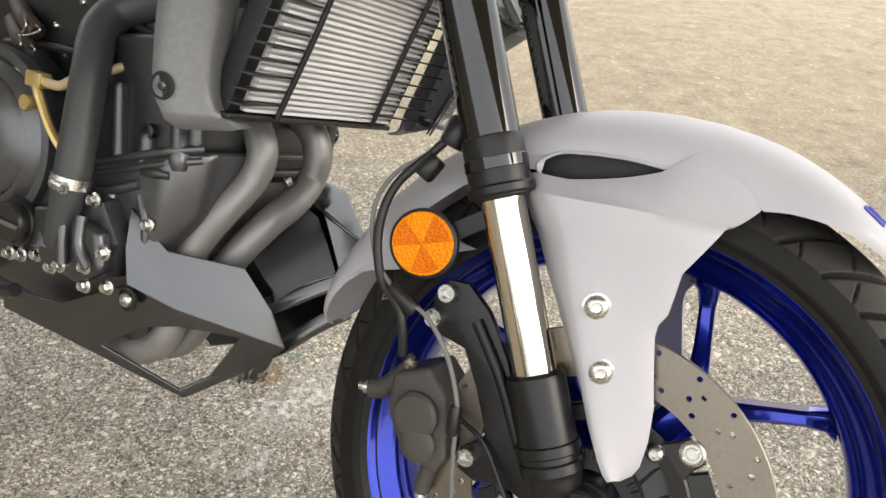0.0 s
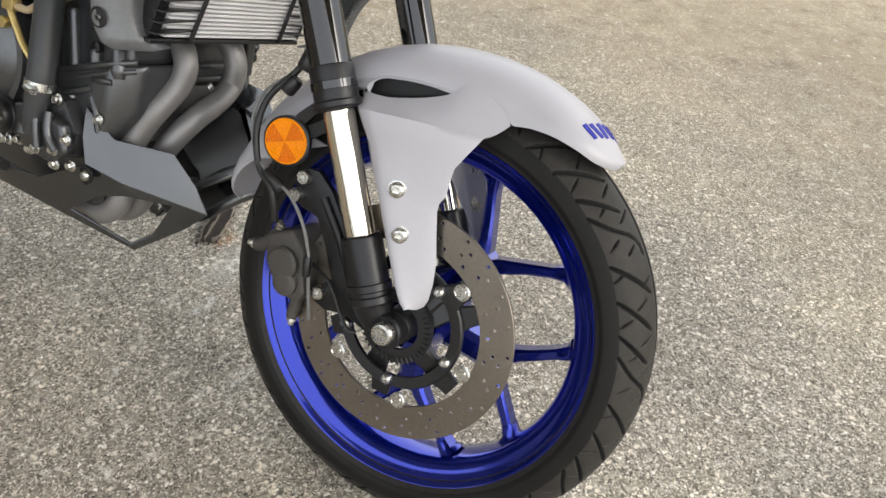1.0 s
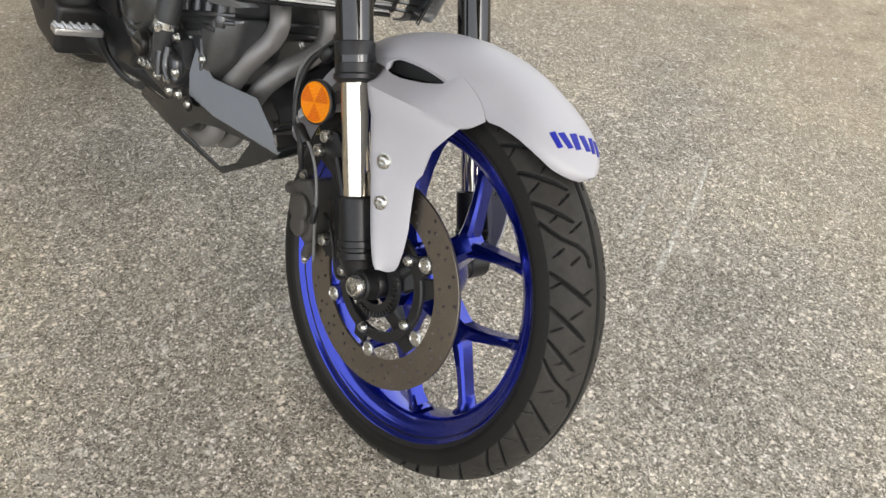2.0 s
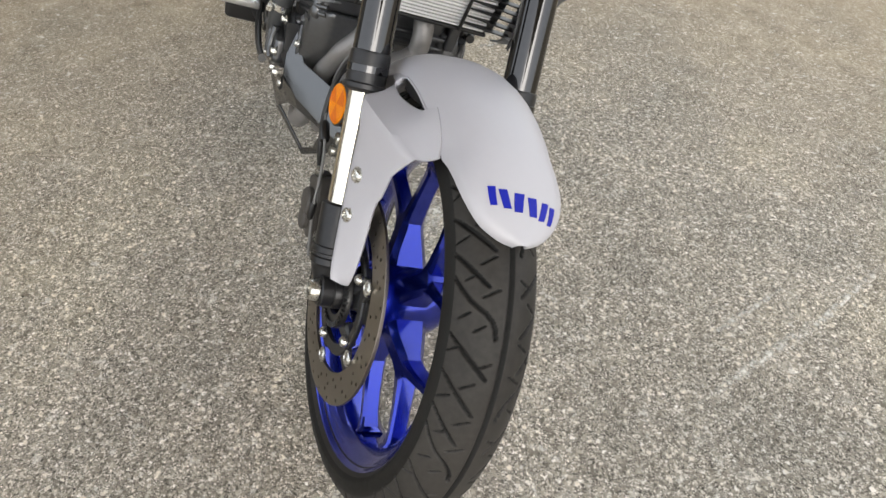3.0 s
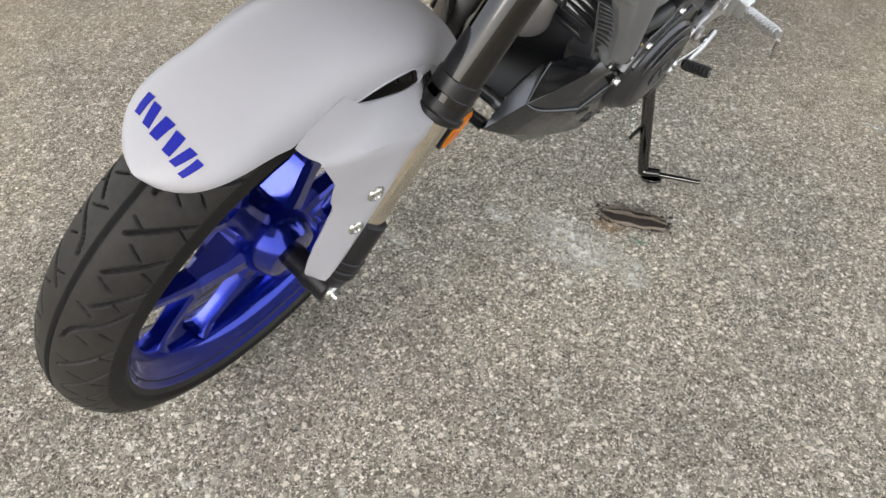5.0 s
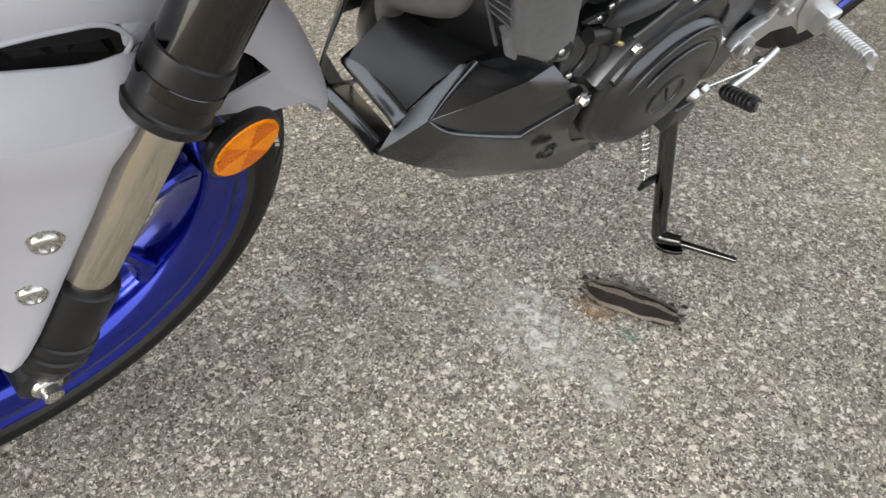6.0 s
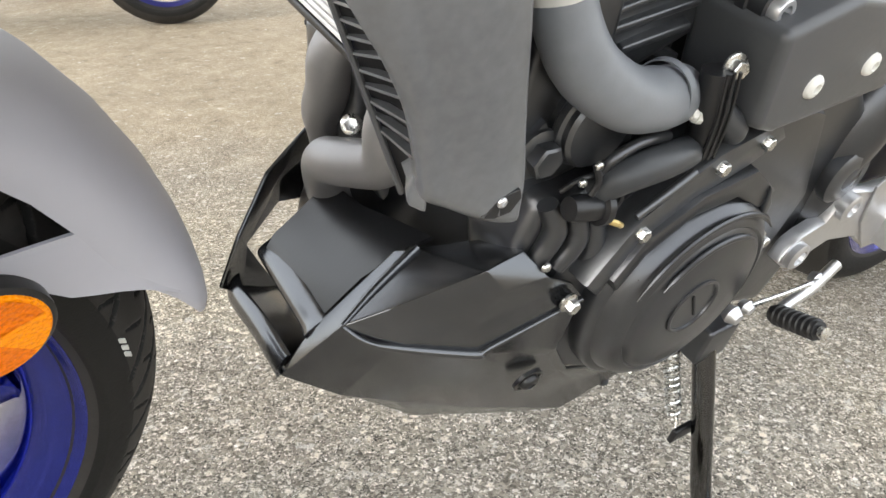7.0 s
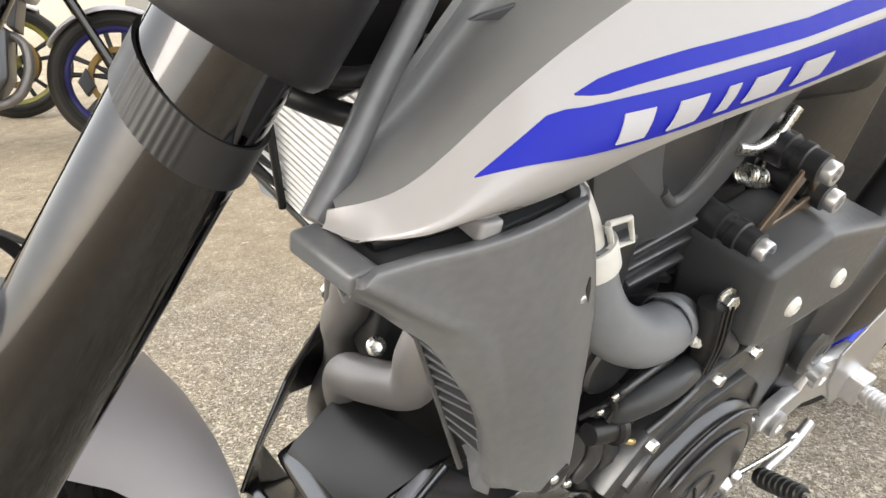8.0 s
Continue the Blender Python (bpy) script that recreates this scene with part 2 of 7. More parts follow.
def reflector_material(name, color):
    m = mat(name, color, 0.22, vary=0.10, grain=200, coat=0.0, spec=0.25)
    n, l = m.node_tree.nodes, m.node_tree.links
    b = n["Principled BSDF"]
    tc = n.new("ShaderNodeTexCoord")
    w = n.new("ShaderNodeTexVoronoi")
    w.inputs["Scale"].default_value = 420
    l.new(tc.outputs["Object"], w.inputs["Vector"])
    bp = n.new("ShaderNodeBump")
    bp.inputs["Strength"].default_value, bp.inputs["Distance"].default_value = 0.9, 0.0015
    l.new(w.outputs["Distance"], bp.inputs["Height"])
    l.new(bp.outputs[0], b.inputs["Normal"])
    b.inputs["Subsurface Weight"].default_value = 0.0
    return m


AMBER = reflector_material("amber_prismatic_reflector", (0.95, 0.28, 0.0))
# darker copy of the amber: the dimmer glint of every other field, as colour
AMBER_DIMMED = reflector_material("amber_prisms_painted_dimmer", (0.74, 0.16, 0.0))


# ---- mesh helpers ----
def part(name, bm, material, parent, label="", frame_=I4, smooth=True, angle=40):
    """Links a bmesh as one mesh object under a thing or a part. frame_ carries it into its thing's own frame."""
    bm.transform(frame_)
    bmesh.ops.remove_doubles(bm, verts=bm.verts, dist=1e-6)
    bmesh.ops.recalc_face_normals(bm, faces=bm.faces)
    me = bpy.data.meshes.new(name)
    bm.to_mesh(me)
    bm.free()
    me.materials.append(material)
    if smooth:
        me.shade_smooth()
        me.set_sharp_from_angle(angle=radians(angle))
    ob = new(name, me)
    ob.parent = parent
    if label:
        ob["label"] = label
    return ob


def again(ob, m, parent=None):
    """One more of a small piece, on the same mesh."""
    o = new(ob.name.split(".")[0], ob.data)
    o.parent = parent or ob.parent
    o.matrix_local = m
    if "label" in ob:
        o["label"] = ob["label"]
    return o


def along(p, d):
    """The pose at p whose z runs along d."""
    return Matrix.Translation(p) @ Vector(d).to_track_quat("Z", "Y").to_matrix().to_4x4()


def smooth_line(pts, per=6):
    """A Catmull-Rom line through the points."""
    P = [Vector(p) for p in pts]
    P = [P[0] * 2 - P[1]] + P + [P[-1] * 2 - P[-2]]
    out = []
    for i in range(1, len(P) - 2):
        a, b, c, d = P[i - 1:i + 3]
        for k in range(per):
            t = k / per
            out.append(0.5 * ((2 * b) + (c - a) * t + (2 * a - 5 * b + 4 * c - d) * t * t + (3 * b - a - 3 * c + d) * t ** 3))
    out.append(P[-2])
    return out


def tube(pts, r, seg=14, per=6, bm=None, caps=True):
    """A round tube along a smooth line; r is one radius or one for each point."""
    bm = bm or bmesh.new()
    line = smooth_line(pts, per) if per else [Vector(p) for p in pts]
    rs = [r] * len(line) if not hasattr(r, "__len__") else [float(v) for v in np.interp(np.linspace(0, 1, len(line)), np.linspace(0, 1, len(r)), r)]
    up = Vector((0, 0, 1))
    d0 = (line[1] - line[0]).normalized()
    side = d0.orthogonal().normalized()
    rings = []
    for i, p in enumerate(line):
        d = (line[min(i + 1, len(line) - 1)] - line[max(i - 1, 0)]).normalized()
        side = (side - d * side.dot(d)).normalized()
        oth = d.cross(side)
        rings.append([bm.verts.new(p + rs[i] * (math.cos(a) * side + math.sin(a) * oth)) for a in (2 * math.pi * k / seg for k in range(seg))])
    for a, b in zip(rings, rings[1:]):
        for k in range(seg):
            bm.faces.new((a[k], a[(k + 1) % seg], b[(k + 1) % seg], b[k]))
    if caps:
        bm.faces.new(rings[0][::-1])
        bm.faces.new(rings[-1])
    return bm


def lathe(profile, seg=48, axis="y", closed=False, bm=None):
    """Turns (radius, height) points round an axis. closed: the profile is a loop."""
    bm = bm or bmesh.new()
    rings = []
    for r, h in profile:
        ring = []
        for k in range(seg):
            a = 2 * math.pi * k / seg
            c, s = r * math.cos(a), r * math.sin(a)
            ring.append(bm.verts.new({"y": (c, h, s), "z": (c, s, h), "x": (h, c, s)}[axis]))
        rings.append(ring)
    pairs = list(zip(rings, rings[1:] + rings[:1])) if closed else list(zip(rings, rings[1:]))
    for a, b in pairs:
        for k in range(seg):
            bm.faces.new((a[k], a[(k + 1) % seg], b[(k + 1) % seg], b[k]))
    if not closed:
        for ring in (rings[0], rings[-1]):
            bm.faces.new(ring)
    return bm


def box(lo, hi, bevel=0.003, bm=None, m=I4):
    b2 = bmesh.new()
    bmesh.ops.create_cube(b2, size=1)
    for v in b2.verts:
        v.co = Vector([lo[i] + (v.co[i] + 0.5) * (hi[i] - lo[i]) for i in range(3)])
    if bevel:
        bmesh.ops.bevel(b2, geom=b2.edges[:], offset=bevel, segments=2, affect="EDGES", profile=0.6)
    b2.transform(m)
    return join(bm, b2)


def join(bm, other):
    if bm is None:
        return other
    me = bpy.data.meshes.new("tmp")
    other.to_mesh(me)
    other.free()
    bm.from_mesh(me)
    bpy.data.meshes.remove(me)
    return bm


def plate(outline, y0, y1, bevel=0.002, axis="y", holes=()):
    """A flat outline in (x, z) given thickness from y0 to y1, with rounded rims."""
    bm = bmesh.new()
    a = [bm.verts.new((x, y0, z)) for x, z in outline]
    b = [bm.verts.new((x, y1, z)) for x, z in outline]
    n = len(a)
    bm.faces.new(a)
    bm.faces.new(b[::-1])
    for i in range(n):
        bm.faces.new((a[i], b[i], b[(i + 1) % n], a[(i + 1) % n]))
    bmesh.ops.recalc_face_normals(bm, faces=bm.faces)
    if bevel:
        rim = [e for e in bm.edges if abs(e.verts[0].co.y - e.verts[1].co.y) < 1e-6]
        bmesh.ops.bevel(bm, geom=rim, offset=bevel, segments=2, affect="EDGES", profile=0.6)
    return bm


def sheet(rows, thick=0.0025, close=False, side=1.0):
    """A skin through a grid of points, given thickness."""
    nu, nv = len(rows), len(rows[0])
    P = np.array([[tuple(p) for p in r] for r in rows], float)
    du = np.gradient(P, axis=0)
    dv = np.gradient(P, axis=1)
    N = np.cross(du, dv)
    N /= np.maximum(np.linalg.norm(N, axis=2, keepdims=True), 1e-9)
    Q = P - N * thick * side
    bm = bmesh.new()
    A = [[bm.verts.new(p) for p in r] for r in P]
    B = [[bm.verts.new(p) for p in r] for r in Q]
    for i in range(nu - 1):
        for j in range(nv - 1):
            bm.faces.new((A[i][j], A[i + 1][j], A[i + 1][j + 1], A[i][j + 1]))
            bm.faces.new((B[i][j], B[i][j + 1], B[i + 1][j + 1], B[i + 1][j]))
    for i in range(nu - 1):
        bm.faces.new((A[i][0], B[i][0], B[i + 1][0], A[i + 1][0]))
        bm.faces.new((A[i][-1], A[i + 1][-1], B[i + 1][-1], B[i][-1]))
    for j in range(nv - 1):
        bm.faces.new((A[0][j], A[0][j + 1], B[0][j + 1], B[0][j]))
        bm.faces.new((A[-1][j], B[-1][j], B[-1][j + 1], A[-1][j + 1]))
    return bm


def solid(verts, faces, thick=0.0, bevel=0.0015):
    """A faceted skin or body from corners; thick gives a skin its depth."""
    bm = bmesh.new()
    V = [bm.verts.new(v) for v in verts]
    for f in faces:
        bm.faces.new([V[i] for i in f])
    bmesh.ops.recalc_face_normals(bm, faces=bm.faces)
    if thick:
        bmesh.ops.solidify(bm, geom=bm.faces[:] + bm.edges[:] + bm.verts[:], thickness=thick)
    if bevel:
        sharp = [e for e in bm.edges if len(e.link_faces) == 2 and e.calc_face_angle(0) > 0.2]
        bmesh.ops.bevel(bm, geom=sharp, offset=bevel, segments=2, affect="EDGES", profile=0.6, clamp_overlap=True)
    return bm


def hull(points, bevel=0.003):
    bm = bmesh.new()
    for p in points:
        bm.verts.new(p)
    r = bmesh.ops.convex_hull(bm, input=bm.verts[:])
    bmesh.ops.delete(bm, geom=list({g for g in r["geom_interior"] + r["geom_unused"] if isinstance(g, bmesh.types.BMVert)}), context="VERTS")
    bmesh.ops.dissolve_limit(bm, angle_limit=radians(3), verts=bm.verts[:], edges=bm.edges[:])
    if bevel:
        sharp = [e for e in bm.edges if len(e.link_faces) == 2 and e.calc_face_angle(0) > 0.25]
        bmesh.ops.bevel(bm, geom=sharp, offset=bevel, segments=3, affect="EDGES", profile=0.6, clamp_overlap=True)
    return bm


def flange_bolt(r=0.006, h=0.006):
    """A hexagon head on a round flange, along z."""
    bm = lathe([(r * 1.45, 0), (r * 1.45, h * 0.2), (r * 1.2, h * 0.3)], 20, "z")
    return lathe([(r * 0.98, 0), (r, h * 0.9), (r * 0.85, h), (r * 0.5, h * 0.95)], 6, "z", bm=bm)


def dome_bolt(r=0.008, h=0.006):
    """A round domed head with a hexagon socket, along z."""
    return lathe([(r, 0), (r, h * 0.35), (r * 0.86, h * 0.75), (r * 0.55, h), (r * 0.42, h), (r * 0.38, h * 0.45)], 18, "z")


def cap_bolt(r=0.007, h=0.010):
    return lathe([(r, 0), (r, h * 0.88), (r * 0.9, h), (r * 0.55, h), (r * 0.5, h * 0.5)], 20, "z")


def beam(pts, widths, depths, y=0.0, seg=3, bm=None):
    """A spoke with a rounded-box section in the wheel's plane: points (x, z), width across, depth along the axle."""
    bm = bm or bmesh.new()
    line = [Vector((p[0], 0, p[1])) for p in pts]
    rings = []
    for i, p in enumerate(line):
        d = (line[min(i + 1, len(line) - 1)] - line[max(i - 1, 0)]).normalized()
        side = d.cross(Vector((0, 1, 0)))
        w, dp = widths[i] / 2, depths[i] / 2
        c = min(w, dp) * 0.45
        sec = [(-w + c, -dp), (w - c, -dp), (w, -dp + c), (w, dp - c), (w - c, dp), (-w + c, dp), (-w, dp - c), (-w, -dp + c)]
        rings.append([bm.verts.new(p + side * u + Vector((0, y + v, 0))) for u, v in sec])
    for a, b in zip(rings, rings[1:]):
        for k in range(8):
            bm.faces.new((a[k], a[(k + 1) % 8], b[(k + 1) % 8], b[k]))
    bm.faces.new(rings[0][::-1])
    bm.faces.new(rings[-1])
    return bm


# ---- ground: one sheet, with a low hump of the worn slab under the front wheel ----
def ground_sheet():
    near = list(np.linspace(-3.2, 3.2, 97))
    far = [400, 150, 60, 25, 12, 6.5, 4.4]
    xs = [-v for v in far] + near + far[::-1]
    cx, cy = 0.1, 0.6
    hump = FRONT @ Vector((-0.0006, 0.0120, -0.3004))
    bm = bmesh.new()
    V = []
    for x in xs:
        row = []
        for y in xs:
            wx, wy = x + cx, y + cy
            d2 = (wx - hump.x) ** 2 + (wy - hump.y) ** 2
            z = 0.0164 * math.exp(-d2 / 0.16)
            row.append(bm.verts.new((wx, wy, z)))
        V.append(row)
    for i in range(len(xs) - 1):
        for j in range(len(xs) - 1):
            bm.faces.new((V[i][j], V[i + 1][j], V[i + 1][j + 1], V[i][j + 1]))
    ob = part("ground", bm, GROUND, None)
    return tagged(ob, "grey-beige worn exposed-aggregate concrete with pale chips", "ground", kind="structure")


ground = ground_sheet()

# an unseen shelter added to shape light and reflections: a flat roof, open to the sky on three sides, against a plain
# wall
UNSEEN_SHELTER = {"ceiling": ((-9.0, -1.5, 3.0), (3.6, 2.3, 3.2), CEILING, "unseen grey-painted ceiling added to block part of the sky's light", "ceiling"),
           "wall_west": ((-9.2, -7.0, -0.1), (-9.0, 8.2, 3.2), PLASTER, "unseen plain rendered wall added to close off light from behind", "wall")}
for name, (lo, hi, paint, text, kind) in UNSEEN_SHELTER.items():
    tagged(part(name, box(lo, hi, 0.0), paint, None), text, kind, kind="structure")

# ---- the motorcycle ----
bike = new("motorcycle")
bike.matrix_world = BODY
tagged(bike, "naked motorcycle in grey, white and blue leaning on its side stand", "motorcycle")


def tyre_mesh(R=0.290, half=0.055, bead=0.226, bead_y=0.041, na=1440, tread=True):
    """A tyre with its tread cut in: a groove round the middle, slanting grooves, hooks and short sipes."""
    crown = 0.052
    prof = [(bead - 0.004, -bead_y + 0.004), (bead + 0.002, -bead_y - 0.003), (bead + 0.010, -half * 0.93)]
    steps = np.radians(np.linspace(-88, 88, 95 if tread else 25))
    prof += [(R - crown + crown * math.cos(a), half * math.sin(a)) for a in steps]
    prof += [(r, -y) for r, y in prof[2::-1]]
    P = np.array(prof)
    ang = np.linspace(0, 2 * math.pi, na, endpoint=False)
    A, Y = np.meshgrid(ang, P[:, 1], indexing="ij")
    Rr = np.repeat(P[None, :, 0], na, 0)
    cut = np.zeros_like(Rr)
    if tread:
        n_rep = 10
        pitch = 2 * math.pi / n_rep
        S_all = A * R
        L = pitch * R

        def line_cut(s, y, s0, y0, s1, y1, w, depth):
            dx, dy = s1 - s0, y1 - y0
            t = np.clip(((s - s0) * dx + (y - y0) * dy) / (dx * dx + dy * dy), 0, 1)
            d = np.hypot(s - s0 - t * dx, y - y0 - t * dy)
            ww = w * (0.55 + 0.45 * np.sin(np.pi * np.clip(t, 0.02, 0.98)) ** 0.5)
            return depth * np.clip((ww - d) / (ww * 0.4), 0, 1)

        def hook_cut(s, y, s0, y0, s1, y1, w, depth):
            dx, dy = s1 - s0, y1 - y0
            t = np.clip(((s - s0) * dx + (y - y0) * dy) / (dx * dx + dy * dy), 0, 1)
            d = np.hypot(s - s0 - t * dx, y - y0 - t * dy)
            return depth * np.clip((w - d) / (w * 0.4), 0, 1)

        cut = np.maximum(cut, 0.0050 * np.clip((0.0026 - np.abs(Y)) / 0.0009, 0, 1))
        arc = np.arcsin(np.clip(Y / half, -1, 1)) * 0.054
        for sgn, shift in ((-1, 0.0), (1, 0.5)):
            y = arc * sgn
            for rep in (-1, 0, 1):
                s = (S_all - shift * L) % L + rep * L
                s = -s
                for c in ((0.000, 0.062, 0.044, 0.014), (0.045, 0.064, 0.088, 0.018), (0.088, 0.066, 0.128, 0.024)):
                    cut = np.maximum(cut, line_cut(s, y, -L + c[0], c[1], -L + c[2], c[3], 0.0024, 0.0055))
                hook = [(0.118, 0.064), (0.133, 0.053), (0.144, 0.043), (0.151, 0.034), (0.156, 0.026), (0.164, 0.018), (0.174, 0.013), (0.183, 0.012)]
                for a, b in zip(hook, hook[1:]):
                    cut = np.maximum(cut, hook_cut(s, y, -L + a[0], a[1], -L + b[0], b[1], 0.0021, 0.0050))
                for c in ((0.020, 0.062, 0.012, 0.048), (0.034, 0.028, 0.026, 0.012), (0.060, 0.040, 0.050, 0.024), (0.078, 0.062, 0.070, 0.047), (0.104, 0.034, 0.094, 0.017), (0.122, 0.050, 0.113, 0.036), (0.140, 0.030, 0.130, 0.012), (0.166, 0.056, 0.157, 0.042), (0.178, 0.036, 0.170, 0.024)):
                    cut = np.maximum(cut, line_cut(s, y, -L + c[0], c[1], -L + c[2], c[3], 0.0011, 0.0040))
        keep = (np.abs(arc) < 0.064)
        cut = cut * keep
        cut[:, :3] = 0
        cut[:, -3:] = 0
    # moulded ribs low on the sidewalls
    Rr = Rr - cut * np.cos(np.arcsin(np.clip(Y / half, -0.95, 0.95)))
    Yc = Y - cut * Y / half
    X, Z = Rr * np.cos(A), Rr * np.sin(A)
    co = np.stack([X, Yc, Z], -1).reshape(-1, 3)
    m = len(prof)
    idx = np.arange(na * m).reshape(na, m)
    nxt = np.roll(idx, -1, 0)
    q = np.stack([idx[:, :-1], nxt[:, :-1], nxt[:, 1:], idx[:, 1:]], -1).reshape(-1, 4)
    lid = np.stack([idx[:, -1], nxt[:, -1], nxt[:, 0], idx[:, 0]], -1)
    me = bpy.data.meshes.new("tyre")
    me.from_pydata(co.tolist(), [], np.vstack([q, lid]).tolist())
    me.update()
    band = np.abs(np.arcsin(np.clip(P[:, 1] / half, -1, 1))) < 1.2
    me.materials.append(RUBBER)
    me.materials.append(TREAD)
    me.materials.append(GROOVE)
    me.shade_smooth()
    on_top = np.repeat((band[:-1] & band[1:])[None, :], na, 0)
    deep = (cut[:, :-1] + cut[:, 1:]) / 2 > 0.0012
    mi = np.where(deep, 2, np.where(on_top, 1, 0)).reshape(-1).tolist() + [0] * na
    me.polygons.foreach_set("material_index", mi)
    return me


def mesh_part(name, me, parent, label="", m=I4):
    ob = new(name, me)
    ob.parent = parent
    ob.matrix_local = m
    if label:
        ob["label"] = label
    return ob


def rim_profile(R, hw, deep):
    p = [(R, -hw), (R - 0.002, -hw - 0.0025), (R - 0.005, -hw - 0.001), (R - 0.009, -hw + 0.006), (R - 0.019, -hw + 0.010), (deep + 0.004, -hw + 0.016), (deep, -hw + 0.026), (deep - 0.001, 0)]
    q = [(r, -y) for r, y in p[-2::-1]]
    return p + q + [(R - 0.010, hw - 0.006), (R - 0.016, hw - 0.010), (R - 0.026, 0), (R - 0.016, -hw + 0.010), (R - 0.010, -hw + 0.006)]


def drilled_disc(name, r0, r1, y, thick, parent, m):
    """A brake rotor with its drilled holes cut through."""
    bm = lathe([(r0, y - thick / 2), (r1 - 0.0006, y - thick / 2), (r1, y - thick / 2 + 0.0006), (r1, y + thick / 2 - 0.0006), (r1 - 0.0006, y + thick / 2), (r0, y + thick / 2)], 120, "y", closed=True)
    disc = part(name, bm, DISC, None)
    cut = bmesh.new()
    w = r1 - r0
    for g in range(24):
        for k, (fr, da) in enumerate(((0.22, 0), (0.42, 5.2), (0.63, 1.8), (0.84, 7.0))):
            if (g + k) % 4 == 3 and k != 3:
                continue
            a = radians(g * 15 + da)
            c = Vector(((r0 + w * fr) * math.cos(a), y, (r0 + w * fr) * math.sin(a)))
            h = lathe([(0.0026, -0.02), (0.0026, 0.02)], 10, "y")
            h.transform(Matrix.Translation(c))
            cut = join(cut, h)
    cutter = part("cutter", cut, DISC, None, smooth=False)
    md = disc.modifiers.new("holes", "BOOLEAN")
    md.operation, md.object, md.solver = "DIFFERENCE", cutter, "EXACT"
    dg = bpy.context.evaluated_depsgraph_get()
    me = bpy.data.meshes.new_from_object(disc.evaluated_get(dg))
    disc.modifiers.clear()
    disc.data = me
    me.shade_smooth()
    me.set_sharp_from_angle(angle=radians(35))
    bpy.data.objects.remove(cutter)
    disc.parent = parent
    disc.matrix_local = m
    return disc


# front wheel: rim, five arms that fork into ten spokes, hub
def polar(r, deg):
    return (r * math.cos(radians(deg)), r * math.sin(radians(deg)))


def spokes_of(wheel, arm0, m, deep=1.0):
    """The wheel's five arms, its ten spokes and its hub."""
    arm = part("spoke_arm", beam([polar(0.035, 0), polar(0.065, 0), polar(0.095, 0), polar(0.118, 0)], [0.044, 0.036, 0.036, 0.040], [0.062 * deep, 0.050 * deep, 0.036, 0.028]), BLUE, wheel)
    limb = part("spoke", beam([polar(0.098, 2), polar(0.122, 8), polar(0.150, 14.5), polar(0.180, 19.5), polar(0.196, 21.5), polar(0.203, 22.5)], [0.022, 0.019, 0.0145, 0.0135, 0.019, 0.034], [0.030, 0.028, 0.025, 0.025, 0.030, 0.040]), BLUE, wheel)
    flip = Matrix.Diagonal((1, 1, -1, 1))
    for k in range(5):
        turn = m @ Matrix.Rotation(radians(-(arm0 + 72 * k)), 4, "Y")
        if k == 0:
            arm.matrix_local, limb.matrix_local = turn, turn
        else:
            again(arm, turn)
            again(limb, turn)
        again(limb, turn @ flip)


WL = F2B @ WHEEL
FL = F2B  # front frame seen from the body
front_wheel = part("front_wheel", lathe(rim_profile(0.2345, 0.0445, 0.2005), 120, "y", closed=True), BLUE, bike, "glossy metallic blue five-fork spoked rim", WL)
spokes_of(front_wheel, 57, WL)
part("hub", lathe([(0.0, -0.062), (0.028, -0.062), (0.040, -0.060), (0.046, -0.040), (0.050, -0.02), (0.050, 0.02), (0.046, 0.042), (0.036, 0.058), (0.026, 0.060), (0.0, 0.060)], 48, "y"), BLUE, front_wheel, "", WL)
tyre = mesh_part("tyre", tyre_mesh(0.2935, 0.0555, 0.228, 0.0415), front_wheel, "black road tyre with slanting grooves", WL)
rotor = drilled_disc("brake_disc", 0.1065, 0.149, -0.082, 0.0045, front_wheel, WL)
rotor["label"] = "drilled brown-steel brake disc"


carrier = part("disc_carrier", lathe([(0.069, -0.084), (0.082, -0.085), (0.084, -0.083), (0.084, -0.079), (0.069, -0.078)], 90, "y", closed=True), BLACK, front_wheel, "black disc carrier", WL)
outer_arm = part("carrier_arm", beam([(0.080, 0), (0.092, 0), (0.103, 0)], [0.034, 0.026, 0.024], [0.006, 0.006, 0.006], y=-0.0825), BLACK, carrier, "", WL @ Matrix.Rotation(radians(-47), 4, "Y"))
for k in range(1, 6):
    again(outer_arm, WL @ Matrix.Rotation(radians(61 * k - 47), 4, "Y"))
inner_arm = part("hub_arm", beam([(0.045, 0), (0.062, 0), (0.076, 0)], [0.030, 0.026, 0.032], [0.02, 0.012, 0.008], y=-0.076), BLACK, carrier, "", WL @ Matrix.Rotation(radians(-57), 4, "Y"))
for k in range(1, 5):
    again(inner_arm, WL @ Matrix.Rotation(radians(-57 - 72 * k), 4, "Y"))
rivet_bm = lathe([(0.0105, 0), (0.0105, 0.002), (0.0085, 0.0032), (0.0075, 0.0018), (0.0055, 0.0018), (0.0045, 0.003), (0.002, 0.003)], 24, "z")
rivet = part("rivet", rivet_bm, STEEL, front_wheel, "", I4)
for k in range(6):
    a = radians(47 - 61 * k)
    m = WL @ along((0.0985 * math.cos(a), -0.0855, 0.0985 * math.sin(a)), (0, -1, 0))
    if k == 0:
        rivet.matrix_local = m
    else:
        again(rivet, m)
disc_bolt = part("disc_bolt", dome_bolt(0.0078, 0.008), STEEL, front_wheel)
